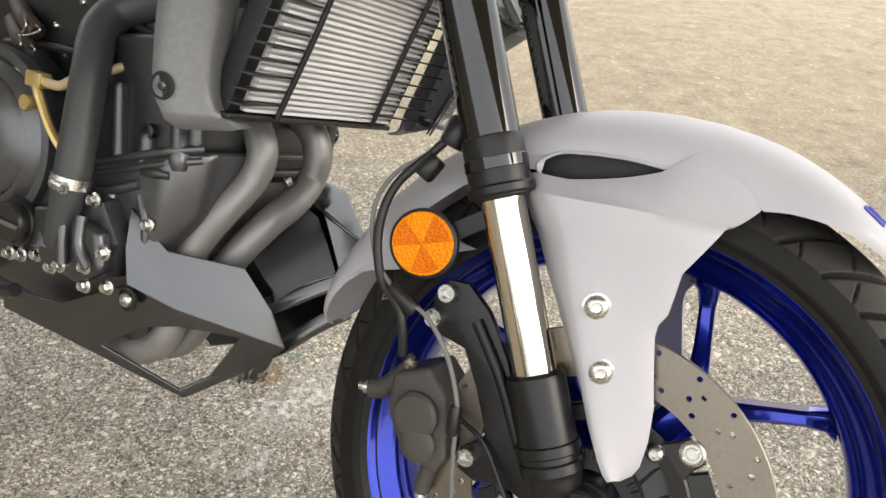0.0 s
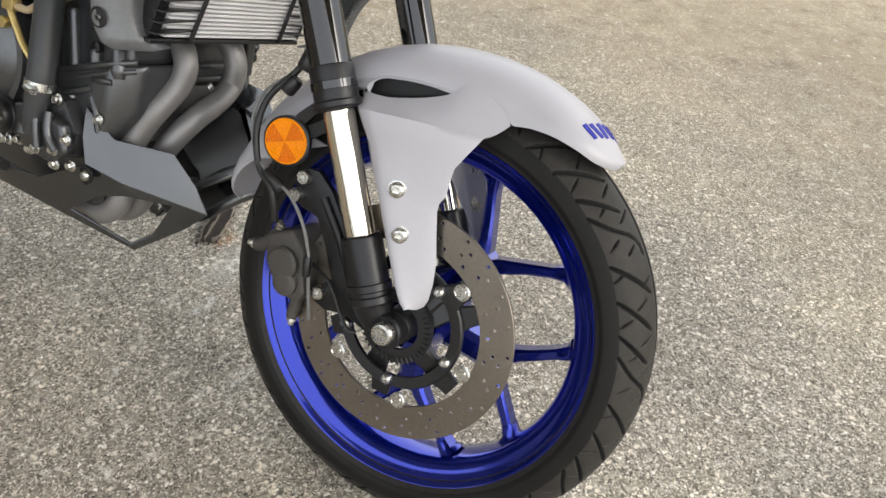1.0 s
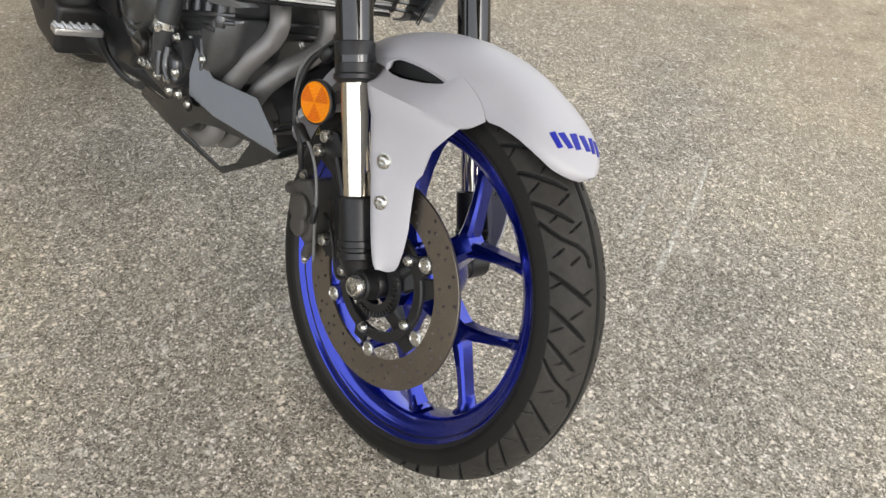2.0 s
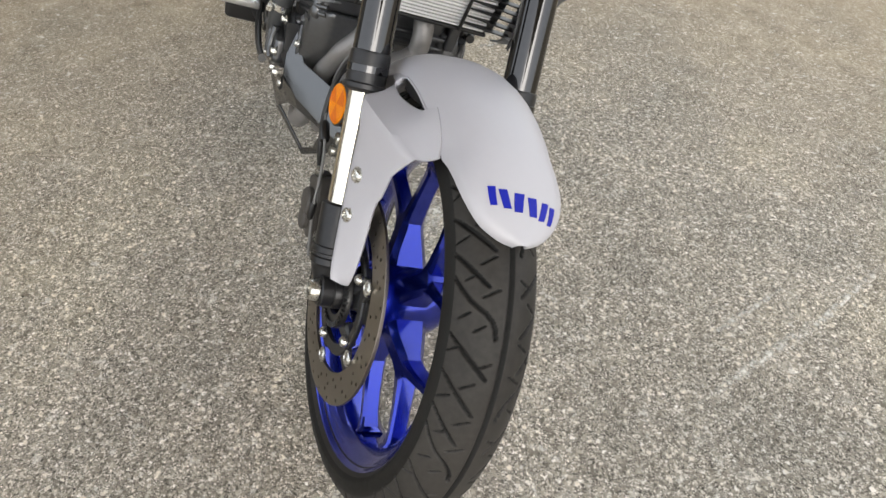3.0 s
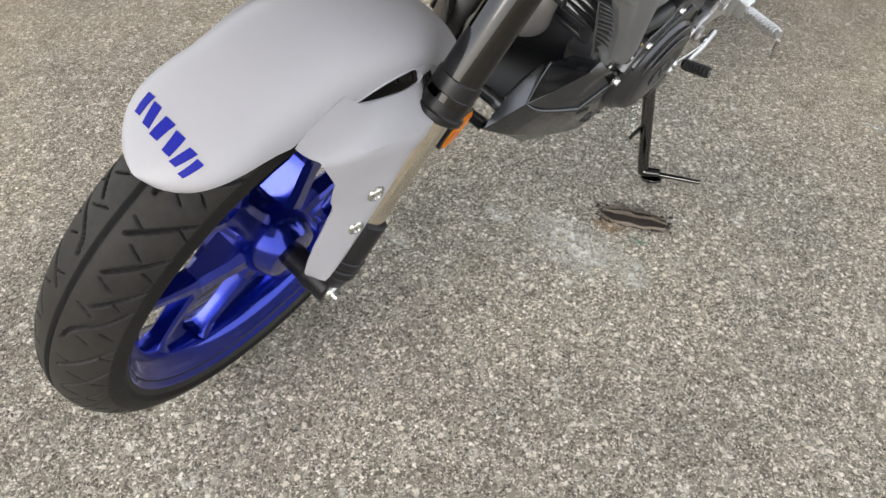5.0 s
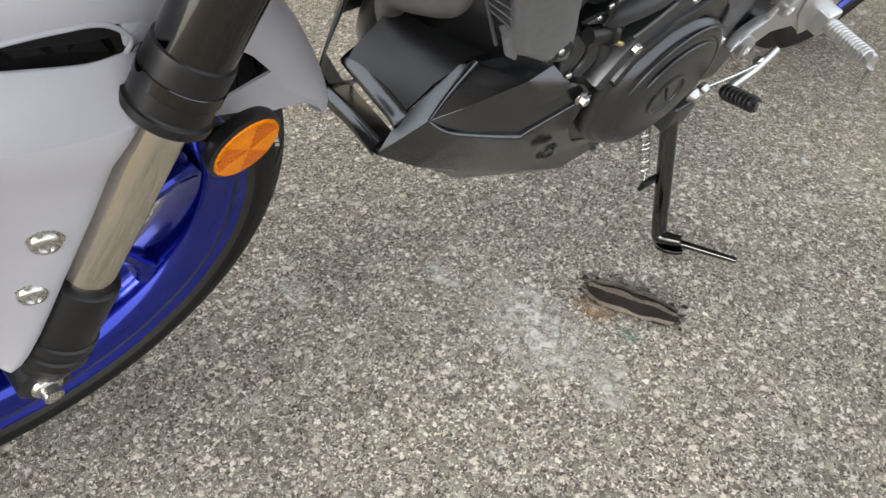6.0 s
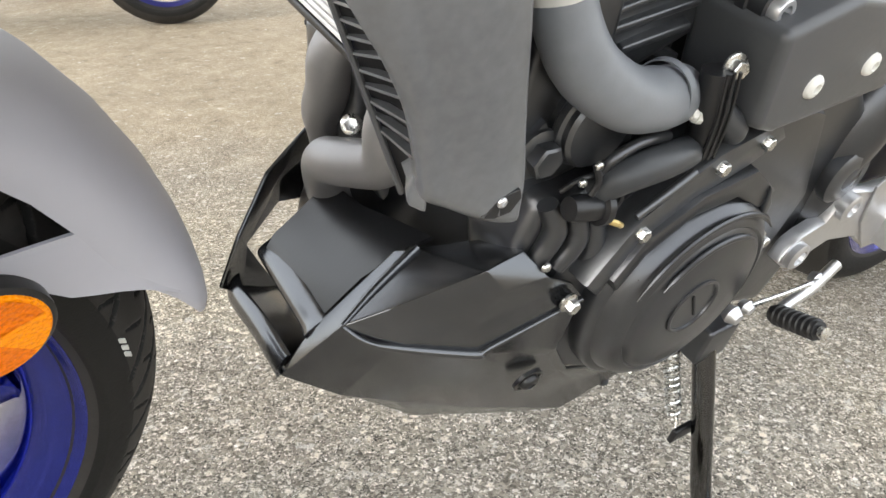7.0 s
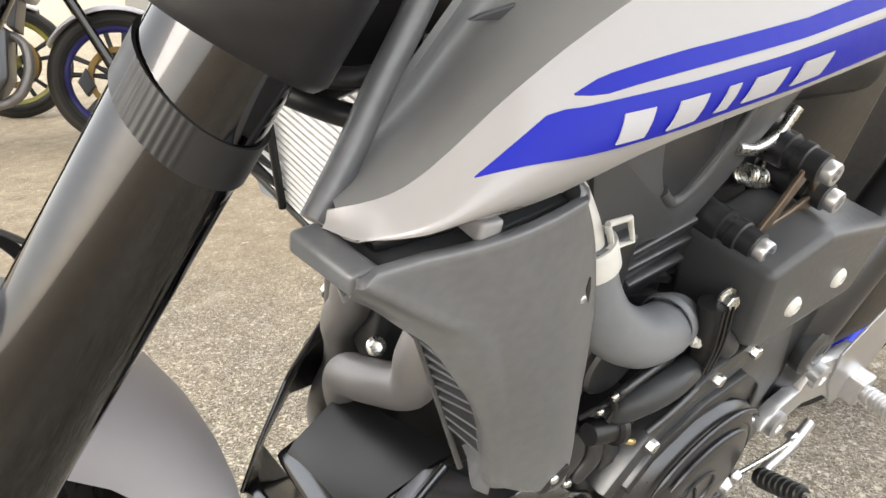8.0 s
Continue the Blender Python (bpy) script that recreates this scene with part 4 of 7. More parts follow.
part("hose_stay", tube([(-0.130, -0.098, 0.022), (-0.095, -0.106, 0.010), (-0.060, -0.112, -0.030), (-0.045, -0.108, -0.034)], 0.0024, 8, 6), WIRE, bike, "thin black sensor lead", FL)


# ---- belly pan, in faceted halves ----
def pan_left():
    V = [(-0.352, 0.072, 0.0105), (-0.3702, 0.107, 0.0862), (-0.4325, 0.087, 0.1147), (-0.4425, 0.142, 0.1376), (-0.4744, 0.138, 0.1421), (-0.4878, 0.155, 0.1283), (-0.4503, 0.15, 0.0694), (-0.524, 0.16, 0.1021), (-0.3843, 0.1, 0.0043), (-0.4271, 0.112, -0.0121), (-0.5085, 0.124, -0.0487), (-0.526, 0.156, 0.046), (-0.563, 0.148, -0.002), (-0.706, 0.128, -0.084), (-0.374, 0.068, 0.046), (-0.421, 0.079, 0.11), (-0.4655, 0.095, -0.0693), (-0.5826, 0.1, -0.1232), (-0.504, 0.108, 0.124), (-0.36, 0.04, -0.004), (-0.3946, 0.1203, 0.104), (-0.4561, 0.149, 0.1229), (-0.4427, 0.1445, 0.0918), (-0.5129, 0.1555, 0.115), (-0.6284, 0.12, -0.118), (-0.4102, 0.09, -0.0245), (-0.398, 0.13, 0.0777)]
    Fc = [(1, 2, 3, 20), (2, 18, 4, 3), (1, 20, 22, 26), (26, 22, 6), (20, 3, 21, 22), (3, 4, 5, 21), (21, 5, 23, 22), (22, 23, 7, 6), (0, 1, 26, 8), (26, 9, 8), (26, 6, 9), (6, 10, 9), (6, 7, 11), (6, 11, 12, 10), (10, 12, 13, 24), (0, 14, 15, 2, 1), (8, 9, 25), (9, 16, 25), (9, 10, 16), (10, 24, 17, 16), (0, 8, 25, 19)]
    return solid(V, Fc, 0.0035, 0.0030)


def pan_right():
    V = [(-0.509, -0.140, 0.112), (-0.496, -0.152, 0.071), (-0.466, -0.124, 0.076), (-0.443, -0.128, 0.020), (-0.373, -0.056, 0.027), (-0.356, -0.045, -0.011), (-0.404, -0.076, 0.070),
         (-0.446, -0.090, -0.093), (-0.424, -0.080, -0.060), (-0.392, -0.080, -0.004), (-0.478, -0.132, -0.012), (-0.531, -0.136, -0.050), (-0.452, -0.093, -0.083),
         (-0.530, -0.152, 0.012), (-0.584, -0.150, -0.018), (-0.685, -0.148, -0.033), (-0.681, -0.148, -0.056), (-0.545, -0.138, -0.062), (-0.381, -0.062, -0.040), (-0.490, -0.150, 0.034), (-0.440, -0.120, 0.000)]
    Fc = [(0, 1, 19, 3, 2), (2, 3, 4, 6), (3, 5, 4), (3, 20, 9, 5), (9, 18, 5), (9, 8, 18), (8, 12, 7, 18), (19, 13, 10, 20, 3), (13, 14, 11, 10), (14, 15, 16, 17, 11), (11, 17, 7, 12)]
    return solid(V, Fc, 0.0035, 0.0030)


pan_l = part("belly_pan", pan_left(), CHAR, bike, "charcoal satin faceted belly pan side", angle=55)
pan_r = part("belly_pan", pan_right(), CHAR, bike, "charcoal satin faceted belly pan side with open window", angle=55)
part("pan_rim", tube([(-0.3712, 0.1070, 0.0870), (-0.399, 0.0965, 0.0995), (-0.4325, 0.0875, 0.1157)], [0.0018, 0.0030, 0.0036], 10, 4), CHAR, pan_l, "rounded charcoal edge")
part("pan_rim", tube([(-0.3712, 0.1080, 0.0855), (-0.3805, 0.1185, 0.0800), (-0.3985, 0.1308, 0.0773), (-0.4485, 0.1505, 0.0692), (-0.4580, 0.1520, 0.0730), (-0.523, 0.1608, 0.1020)], [0.0016, 0.0020, 0.0028, 0.0034, 0.0026, 0.0018], 10, 5), CHAR, pan_l, "rounded charcoal edge")
nose = part("pan_nose", sheet([[(-0.389, -0.034, 0.030), (-0.394, -0.034, 0.042), (-0.408, -0.036, 0.052), (-0.426, -0.037, 0.068), (-0.446, -0.038, 0.074)],
                               [(-0.386, 0.000, 0.033), (-0.392, 0.000, 0.046), (-0.408, 0.000, 0.060), (-0.428, 0.001, 0.076), (-0.448, 0.002, 0.082)],
                               [(-0.383, 0.035, 0.036), (-0.389, 0.035, 0.049), (-0.408, 0.036, 0.070), (-0.430, 0.037, 0.092), (-0.448, 0.037, 0.098)],
                               [(-0.378, 0.066, 0.038), (-0.384, 0.066, 0.053), (-0.406, 0.070, 0.082), (-0.432, 0.078, 0.108), (-0.450, 0.080, 0.114)]], 0.003, side=1), BLACK, bike, "gloss black pan nose plate", angle=60)


def lip(line, wide, tall, facing):
    """A rounded lip along a line, its crown towards facing."""
    pts = smooth_line([Vector(p) for p in line], 5)
    n = Vector(facing).normalized()
    rows = []
    for k, p in enumerate(pts):
        d = (pts[min(k + 1, len(pts) - 1)] - pts[max(k - 1, 0)]).normalized()
        w = d.cross(n).normalized()
        rows.append([p + w * (wide * math.cos(a)) + n * (tall * math.sin(a)) for a in np.linspace(0, math.pi, 9)])
    return sheet(rows, 0.003, side=1)


part("nose_bar", lip([(-0.396, -0.044, 0.024), (-0.392, -0.030, 0.027), (-0.386, 0.015, 0.036), (-0.381, 0.055, 0.043), (-0.377, 0.070, 0.046)], 0.011, 0.006, (0.75, 0.35, 0.75)), CHAR, nose, "rounded front lip", angle=60)
part("pan_crossbar", lip([(-0.372, -0.050, -0.016), (-0.366, -0.030, -0.010), (-0.362, 0.020, 0.004), (-0.358, 0.066, 0.012)], 0.010, 0.006, (0.85, 0.2, 0.45)), CHAR, bike, "charcoal lower crossbar of the pan", angle=60)
part("pan_floor", solid([(-0.366, -0.048, -0.016), (-0.360, 0.060, 0.004), (-0.400, 0.075, -0.010), (-0.440, -0.085, -0.075)], [(0, 1, 2, 3)], 0.004, 0.0015), CHAR, bike, "charcoal floor of the pan")
for p, d in (((-0.485, -0.1510, 0.0200), (0, -1, 0)), ((-0.513, 0.1520, 0.0140), (0, 1, -0.2))):
    b2 = lathe([(0.0125, -0.002), (0.0125, 0.001), (0.0105, 0.0014), (0.0100, 0.0002), (0.0085, 0.0002)], 24, "z")
    part("screw_washer", b2, BLACK, pan_r if d[1] < 0 else pan_l, "", along(p, d))
    part("screw", dome_bolt(0.0080, 0.006), STEEL if d[1] < 0 else BLACK, pan_r if d[1] < 0 else pan_l, "", along(p, d))

# ---- exhaust headers: both sweep to the right on their way down, and join under the engine ----
for line, grow in (([(-0.510, -0.030, 0.230), (-0.468, -0.036, 0.222), (-0.442, -0.042, 0.203), (-0.432, -0.045, 0.183), (-0.436, -0.050, 0.157), (-0.447, -0.071, 0.122), (-0.464, -0.083, 0.085), (-0.474, -0.092, 0.045), (-0.470, -0.098, 0.000), (-0.479, -0.102, -0.034), (-0.515, -0.102, -0.056), (-0.58, -0.09, -0.066), (-0.68, -0.06, -0.066)], 0.0170),
                   ([(-0.505, 0.036, 0.226), (-0.462, 0.040, 0.226), (-0.436, 0.043, 0.210), (-0.425, 0.045, 0.184), (-0.428, 0.042, 0.154), (-0.421, 0.008, 0.132), (-0.424, -0.022, 0.112), (-0.443, -0.046, 0.070), (-0.462, -0.054, 0.025), (-0.470, -0.060, -0.020), (-0.505, -0.060, -0.056), (-0.58, -0.05, -0.066), (-0.68, -0.05, -0.066)], 0.0170)):
    part("exhaust_header", tube(line, grow, 22, 8), PIPE, bike, "matt grey coated exhaust header pipe")
silencer = part("silencer", tube([(-0.68, -0.055, -0.066), (-0.80, -0.09, -0.06), (-0.92, -0.155, -0.035), (-1.00, -0.185, 0.0), (-1.30, -0.21, 0.10), (-1.46, -0.215, 0.16)], [0.022, 0.024, 0.034, 0.055, 0.060, 0.050], 24, 6), MATT_BLACK, bike, "black silencer with tapered body")
part("silencer_shield", hull([(x, y, z) for x, z in ((-0.90, -0.075), (-0.90, 0.02), (-1.02, 0.09), (-1.22, 0.16), (-1.25, 0.05), (-1.02, -0.07)) for y in (-0.235, -0.13)], 0.012), BLACK, silencer, "black plastic heat shield")
part("exhaust_bolt", flange_bolt(0.0052, 0.007), STEEL, bike, "bare steel exhaust clamp bolt", along((-0.428, -0.002, 0.155), (0.45, 0.6, 0.5)))

# ---- radiator ----
RX = lambda z: -0.394 + 0.30 * (z - 0.238)
zs = np.arange(0.238, 0.425, 0.0060)
radiator = part("radiator", hull([(RX(z) - dx, y, z) for z in (0.234, 0.43) for dx in (0.004, 0.030) for y in (-0.145, 0.145)], 0.002), BLACK, bike, "black-framed radiator with bare aluminium fins")
fin_bm = box((-0.003, -0.128, -0.0016), (0.004, 0.128, 0.0016), 0.0008)
fin = part("cooling_fin", fin_bm, CORE, radiator)
for k, z in enumerate(zs):
    m = Matrix.Translation((RX(z), 0, z))
    if k == 0:
        fin.matrix_local = m
    else:
        again(fin, m)
part("fin_core", hull([(RX(z) - dx, y, z) for z in (0.237, 0.428) for dx in (0.0015, 0.006) for y in (-0.129, 0.129)], 0), mat("crimped_fin_core", (0.42, 0.42, 0.43), 0.55, metal=0.2, vary=0.2, grain=250, bump=0.5, bump_scale=1500), radiator, "crimped aluminium core")
for y in (-0.086, 0.086):
    part("guard_bar", tube([(RX(0.232) + 0.008, y, 0.232), (RX(0.33) + 0.008, y + (0.004 if y < 0 else -0.004), 0.33), (RX(0.43) + 0.008, y, 0.43)], 0.0030, 10, 4), BLACK, radiator)
slat_bm = box((-0.010, -0.040, -0.0011), (0.006, 0.040, 0.0011), 0.0005)
slat = part("guard_slat", slat_bm, BLACK, radiator)
first = True
for sg in (-1, 1):
    for z in np.arange(0.246, 0.425, 0.0142):
        m = Matrix.Translation((RX(z) + 0.010, sg * 0.126, z)) @ Matrix.Rotation(sg * radians(-14), 4, "Z")
        if first:
            slat.matrix_local, first = m, False
        else:
            again(slat, m)
part("lower_rail", hull([(RX(0.234) + dx, y, 0.231 + dz) for dx in (-0.028, 0.004) for y in (-0.15, 0.135) for dz in (-0.003, 0.003)], 0.002), BLACK, radiator, "black lower rail")
part("radiator_bolt", flange_bolt(0.0075, 0.008), STEEL, radiator, "", along((-0.384, -0.118, 0.305), (1, -0.2, 0.1)))


# ---- radiator side covers ----
CREASE = [(-0.244, 0.184, 0.3889), (-0.2591, 0.186, 0.3795), (-0.2791, 0.188, 0.3664), (-0.2906, 0.189, 0.3585), (-0.3019, 0.19, 0.3461), (-0.3125, 0.19, 0.3263), (-0.3236, 0.19, 0.3034), (-0.3339, 0.19, 0.2778), (-0.3401, 0.19, 0.2545)]
BAND = [(-0.2485, 0.176, 0.3767), (-0.2573, 0.178, 0.3713), (-0.2689, 0.18, 0.3618), (-0.2824, 0.181, 0.351), (-0.2917, 0.182, 0.3401), (-0.3027, 0.1825, 0.3257), (-0.3155, 0.183, 0.3083), (-0.3278, 0.184, 0.2866), (-0.3374, 0.185, 0.2601)]
OUTER = [(-0.3334, 0.19, 0.4047), (-0.3418, 0.1909, 0.3919), (-0.3491, 0.1917, 0.3778), (-0.3585, 0.1926, 0.3555), (-0.3661, 0.1935, 0.3305), (-0.3741, 0.1939, 0.3018), (-0.3808, 0.1942, 0.2793), (-0.3887, 0.1946, 0.2542), (-0.3923, 0.195, 0.2337)]


def left_cover():
    """A moulded shell: a narrow facet ahead of a rounded crease, the broad bulging side behind it, and a rear edge turned inward."""
    c, b, o = smooth_line(CREASE, 4), smooth_line(BAND, 4), smooth_line(OUTER, 4)
    rows = []
    n = len(c) - 1
    for k, (p, q, r) in enumerate(zip(b, c, o)):
        soft = min(1.0, max(0.0, (k / n - 0.25) / 0.35))  # the crease is crisp above and rounder lower down
        u, v = p - q, r - q
        reach = min(0.45, (0.0028 + 0.0050 * soft) / u.length)
        far = (0.0032 + 0.012 * soft) / v.length
        row = [p + Vector((-0.010, -0.020, 0.002)), p + Vector((-0.0035, -0.009, 0.0)), p + Vector((-0.0008, -0.0022, 0.0)), p, q + u * (0.5 + reach / 2)]
        ridge = 0.0022 * (1 - 0.7 * soft)
        row += [q + u * (reach * (1 - t) ** 2) + v * (min(0.20, far * 2.2) * t * t) + Vector((0, ridge * math.sin(math.pi * min(1.0, t * 1.1)) ** 0.8 if t < 0.9 else 0.0, 0)) for t in (0.0, 0.2, 0.4, 0.6, 0.8, 1.0)]
        row += [q.lerp(r, t) + Vector((0, 0.0045 * math.sin(math.pi * max(0.0, t - 0.2) / 0.8), 0)) for t in (0.25, 0.40, 0.55, 0.70, 0.82, 0.91, 0.965)]
        row += [r, r + Vector((-0.0012, -0.0020, 0)), r + Vector((-0.003, -0.008, 0)), r + Vector((-0.004, -0.030, 0))]
        rows.append(row)
    first_row = rows[0]
    for shift in ((-0.0010, -0.0010, 0.0012), (-0.0020, -0.0045, 0.0008), (-0.0060, -0.0070, -0.0060)):
        rows.insert(0, [p + Vector(shift) for p in first_row])
    last = rows[-1]
    for shift in ((-0.0006, -0.0008, -0.003), (-0.002, -0.004, -0.007), (-0.006, -0.016, -0.010)):
        rows.append([p + Vector(shift) for p in last])
    return sheet(rows, 0.003, side=1)


def right_cover_skin():
    front = [(-0.402, 0.150, 0.226), (-0.414, 0.160, 0.250), (-0.414, 0.164, 0.300), (-0.405, 0.168, 0.350), (-0.36, 0.172, 0.42)]
    rear = [(-0.436, 0.180, 0.219), (-0.450, 0.184, 0.245), (-0.455, 0.186, 0.300), (-0.450, 0.188, 0.350), (-0.42, 0.190, 0.42)]
    f, r = smooth_line(front, 5), smooth_line(rear, 5)
    rows = []
    for p, q in zip(f, r):
        row = [p + Vector((-0.004, -0.030, 0)), p + Vector((0.002, -0.010, 0)), p + Vector((0.001, -0.003, 0)), p]
        row += [p.lerp(q, t) + Vector((0, 0.004 * math.sin(math.pi * t), 0)) for t in (0.1, 0.3, 0.5, 0.7, 0.9)] + [q, q + Vector((-0.002, -0.008, 0)), q + Vector((-0.002, -0.04, 0))]
        rows.append(row)
    low = [p + Vector((0.002, -0.016, -0.008)) for p in rows[0]]
    return sheet([[(x, -y, z) for x, y, z in rw] for rw in [low] + rows], 0.003, side=-1)


cover_l = part("radiator_cover", left_cover(), TEXTURED, bike, "grained grey plastic radiator side cover with faint stains", angle=60)
part("cover_slot", hull([(x, y + dy, z) for x, y, z in ((-0.3472, 0.1925, 0.3717), (-0.3463, 0.1925, 0.3662), (-0.3479, 0.1925, 0.3568), (-0.3516, 0.1925, 0.347), (-0.3554, 0.1925, 0.3397), (-0.3557, 0.1925, 0.3441), (-0.3521, 0.1925, 0.3562), (-0.3502, 0.1925, 0.3654)) for dy in (-0.003, 0.0012)], 0.0004), MATT_BLACK, cover_l, "dark slot at the rear edge")
part("slot_screw", dome_bolt(0.0018, 0.0012), ALU, cover_l, "", along((-0.3465, 0.1937, 0.3616), (0, 1, 0)))
cover_r = part("radiator_cover", right_cover_skin(), TEXTURED, bike, "grained grey plastic radiator side cover", angle=60)
part("cover_tab", hull([(x + dx, y + dy, z) for x, y, z in ((-0.3394, 0.176, 0.2477), (-0.3393, 0.18, 0.2418), (-0.3443, 0.187, 0.2415), (-0.3421, 0.187, 0.2554), (-0.3381, 0.182, 0.258)) for dx, dy in ((0, 0), (-0.008, -0.012))], 0.002), TEXTURED, cover_l, "grained locating tab")
part("cover_pocket", hull([(x, y + dy, z) for x, y, z in ((-0.3673, 0.1968, 0.2406), (-0.3737, 0.1968, 0.25), (-0.3849, 0.1968, 0.2525), (-0.3874, 0.1968, 0.2472), (-0.3833, 0.1968, 0.2401), (-0.3741, 0.1968, 0.2387)) for dy in (-0.005, 0.0008)], 0.0006), MATT_BLACK, cover_l, "dark screw pocket")
part("pocket_screw", dome_bolt(0.0026, 0.0016), ALU, cover_l, "pale screw", along((-0.3756, 0.1977, 0.2477), (0, 1, 0)))
part("cover_recess", lathe([(0.0, -0.001), (0.0125, -0.001), (0.0130, 0.0008), (0.011, 0.0012), (0.0098, 0.0002), (0.0, 0.0002)], 24, "z"), MATT_BLACK, cover_r, "", along((-0.442, -0.1845, 0.246), (0.1, -1, -0.1)))
part("cover_screw", dome_bolt(0.0048, 0.0025), ENGINE_GREY, cover_r, "", along((-0.442, -0.1845, 0.246), (0.1, -1, -0.1)))
A0, B0, C0, D0 = Vector((-0.2416, 0.147, 0.3864)), Vector((-0.2446, 0.1800, 0.3886)), Vector((-0.2454, 0.1795, 0.3800)), Vector((-0.2428, 0.147, 0.3769))
back = Vector((-0.0115, 0.0, 0.0015))
cap = part("cover_cap", hull([A0, B0, C0, D0, A0 + back, B0 + back, C0 + back, D0 + back], 0.0028), TEXTURED, cover_l, "grained grey front cap")
part("cap_floor", hull([Vector(p) + Vector((0, 0, dz)) for p in ((-0.254, 0.147, 0.3795), (-0.258, 0.178, 0.3825), (-0.345, 0.180, 0.402), (-0.345, 0.128, 0.402)) for dz in (0, -0.004)], 0.001), FRAME_GREY, cover_l, "dark grey shelf behind the cap")
IN0, IN1 = Vector((-0.3031, 0.152, 0.3308)), Vector((-0.3494, 0.162, 0.2338))
band_line = smooth_line(BAND, 6)
inner = lambda t: IN0.lerp(IN1, t)
outer = lambda t: band_line[18 + round(30 * min(1.0, t))] + Vector((-0.0030, -0.0050, 0.0))
# a black sheet paints in the deep shade behind the slats
part("slat_shade_sheet", sheet([[inner(t) + Vector((-0.002, -0.002, 0.0)), inner(t).lerp(outer(t), 0.5) + Vector((-0.007, -0.004, 0.0)), outer(t) + Vector((-0.006, -0.006, 0.0))] for t in np.linspace(0, 1, 9)], 0.002, side=1), MATT_BLACK, cover_l, "black sheet standing in for the shade behind the slats")
part("slat_rim", tube([inner(t) for t in (0.0, 0.35, 0.7, 1.0)], 0.0016, 8, 4), FRAME_GREY, cover_l, "dark inner rim")
for k in range(10):
    a0, b0 = inner(0.02 + 0.070 * k), outer(0.26 + 0.080 * k)
    drop_v = Vector((-0.005, -0.003, -0.0005))
    part("cover_slat", hull([q + w for q in (a0, b0) for w in (Vector((0, 0, 0.0006)), Vector((0, 0, -0.0006)), drop_v + Vector((0, 0, 0.0006)), drop_v - Vector((0, 0, 0.0006)))], 0), TEXTURED, cover_l)

# ---- engine ----
engine = part("engine", box((-0.800, -0.118, -0.045), (-0.485, 0.118, 0.150), 0.016), ENGINE, bike, "black painted twin-cylinder engine")


block = part("cylinder_block", hull([(x, y, z) for x, z in ((-0.630, 0.140), (-0.478, 0.140), (-0.440, 0.300), (-0.590, 0.330)) for y in (-0.094, 0.094)], 0.008), ENGINE_GREY, engine, "dark grey cast cylinder block")
for z in (0.156, 0.176, 0.262, 0.282):
    x0, x1 = -0.478 + 0.24 * (z - 0.14), -0.630 + 0.21 * (z - 0.14)
    part("block_flange", hull([(x, y, z + dz + (x - x0) * -0.2) for x in (x1 - 0.006, x0 + 0.008) for y in (-0.102, 0.102) for dz in (-0.004, 0.004)], 0.003), ENGINE, block)
part("cylinder_head", hull([(x, y, z) for x, z in ((-0.600, 0.315), (-0.435, 0.290), (-0.415, 0.355), (-0.570, 0.400)) for y in (-0.105, 0.105)], 0.010), ENGINE, engine, "black cylinder head")
for sg in (-1, 1):
    for k in range(4):
        z = 0.20 + 0.017 * k
        part("casting_rib", hull([(x, sg * (0.092 + dy), z + dz + 0.28 * (x + 0.57)) for x in (-0.600, -0.500) for dy in (0, 0.012) for dz in (-0.003, 0.003)], 0.0015), ENGINE_GREY, block)
    for x in (-0.60, -0.545, -0.495):
        b2 = lathe([(0.011, -0.020), (0.011, 0.018), (0.008, 0.021)], 14, "z")
        part("casting_boss", b2, ENGINE_GREY, block, "", along((x + 0.02, sg * 0.098, 0.168), (0.22, 0, 1)))

# right side of the crankcase and the gearbox top behind it
case_r = part("crankcase_side", hull([(x, y, z) for x, z, w in ((-0.62, 0.050, -0.136), (-0.490, 0.050, -0.136), (-0.475, 0.110, -0.136), (-0.470, 0.178, -0.136), (-0.452, 0.110, -0.104), (-0.440, 0.186, -0.104), (-0.62, 0.132, -0.136)) for y in (w, -0.02)], 0.010), ENGINE_GREY, engine, "dark grey crankcase side under the cylinders")
upper_r = part("barrel_side", hull([(x, y, z) for x, z in ((-0.615, 0.120), (-0.450, 0.182), (-0.462, 0.300), (-0.630, 0.270)) for y in (-0.122, -0.02)], 0.010), ENGINE, engine, "black cast cylinder side")
for dz, r in ((0.0, 0.0046), (-0.0125, 0.0042)):
    part("joint_flange", tube([(x, y, 0.146 + dz + 0.36 * (x + 0.564)) for x, y in ((-0.610, -0.1335), (-0.564, -0.1335), (-0.478, -0.1325), (-0.450, -0.112))], r, 12, 5), ENGINE_GREY, case_r)
for x, h in ((-0.553, 0.080), (-0.470, 0.050), (-0.595, 0.060), (-0.512, 0.022)):
    z0 = 0.146 + 0.36 * (x + 0.564)
    part("stud_boss", lathe([(0.0, -0.020), (0.0085, -0.020), (0.0112, -0.012), (0.0112, -0.004), (0.0092, 0.000), (0.0092, h - 0.006), (0.0070, h), (0.0, h)], 18, "z"), ENGINE_GREY, case_r, "", along((x, -0.1245, z0), (-0.15, 0, 1)))
part("case_rib", tube([(-0.590, -0.136, 0.124), (-0.563, -0.138, 0.113), (-0.530, -0.138, 0.126), (-0.505, -0.136, 0.137)], 0.0055, 12, 6), ENGINE_GREY, case_r)
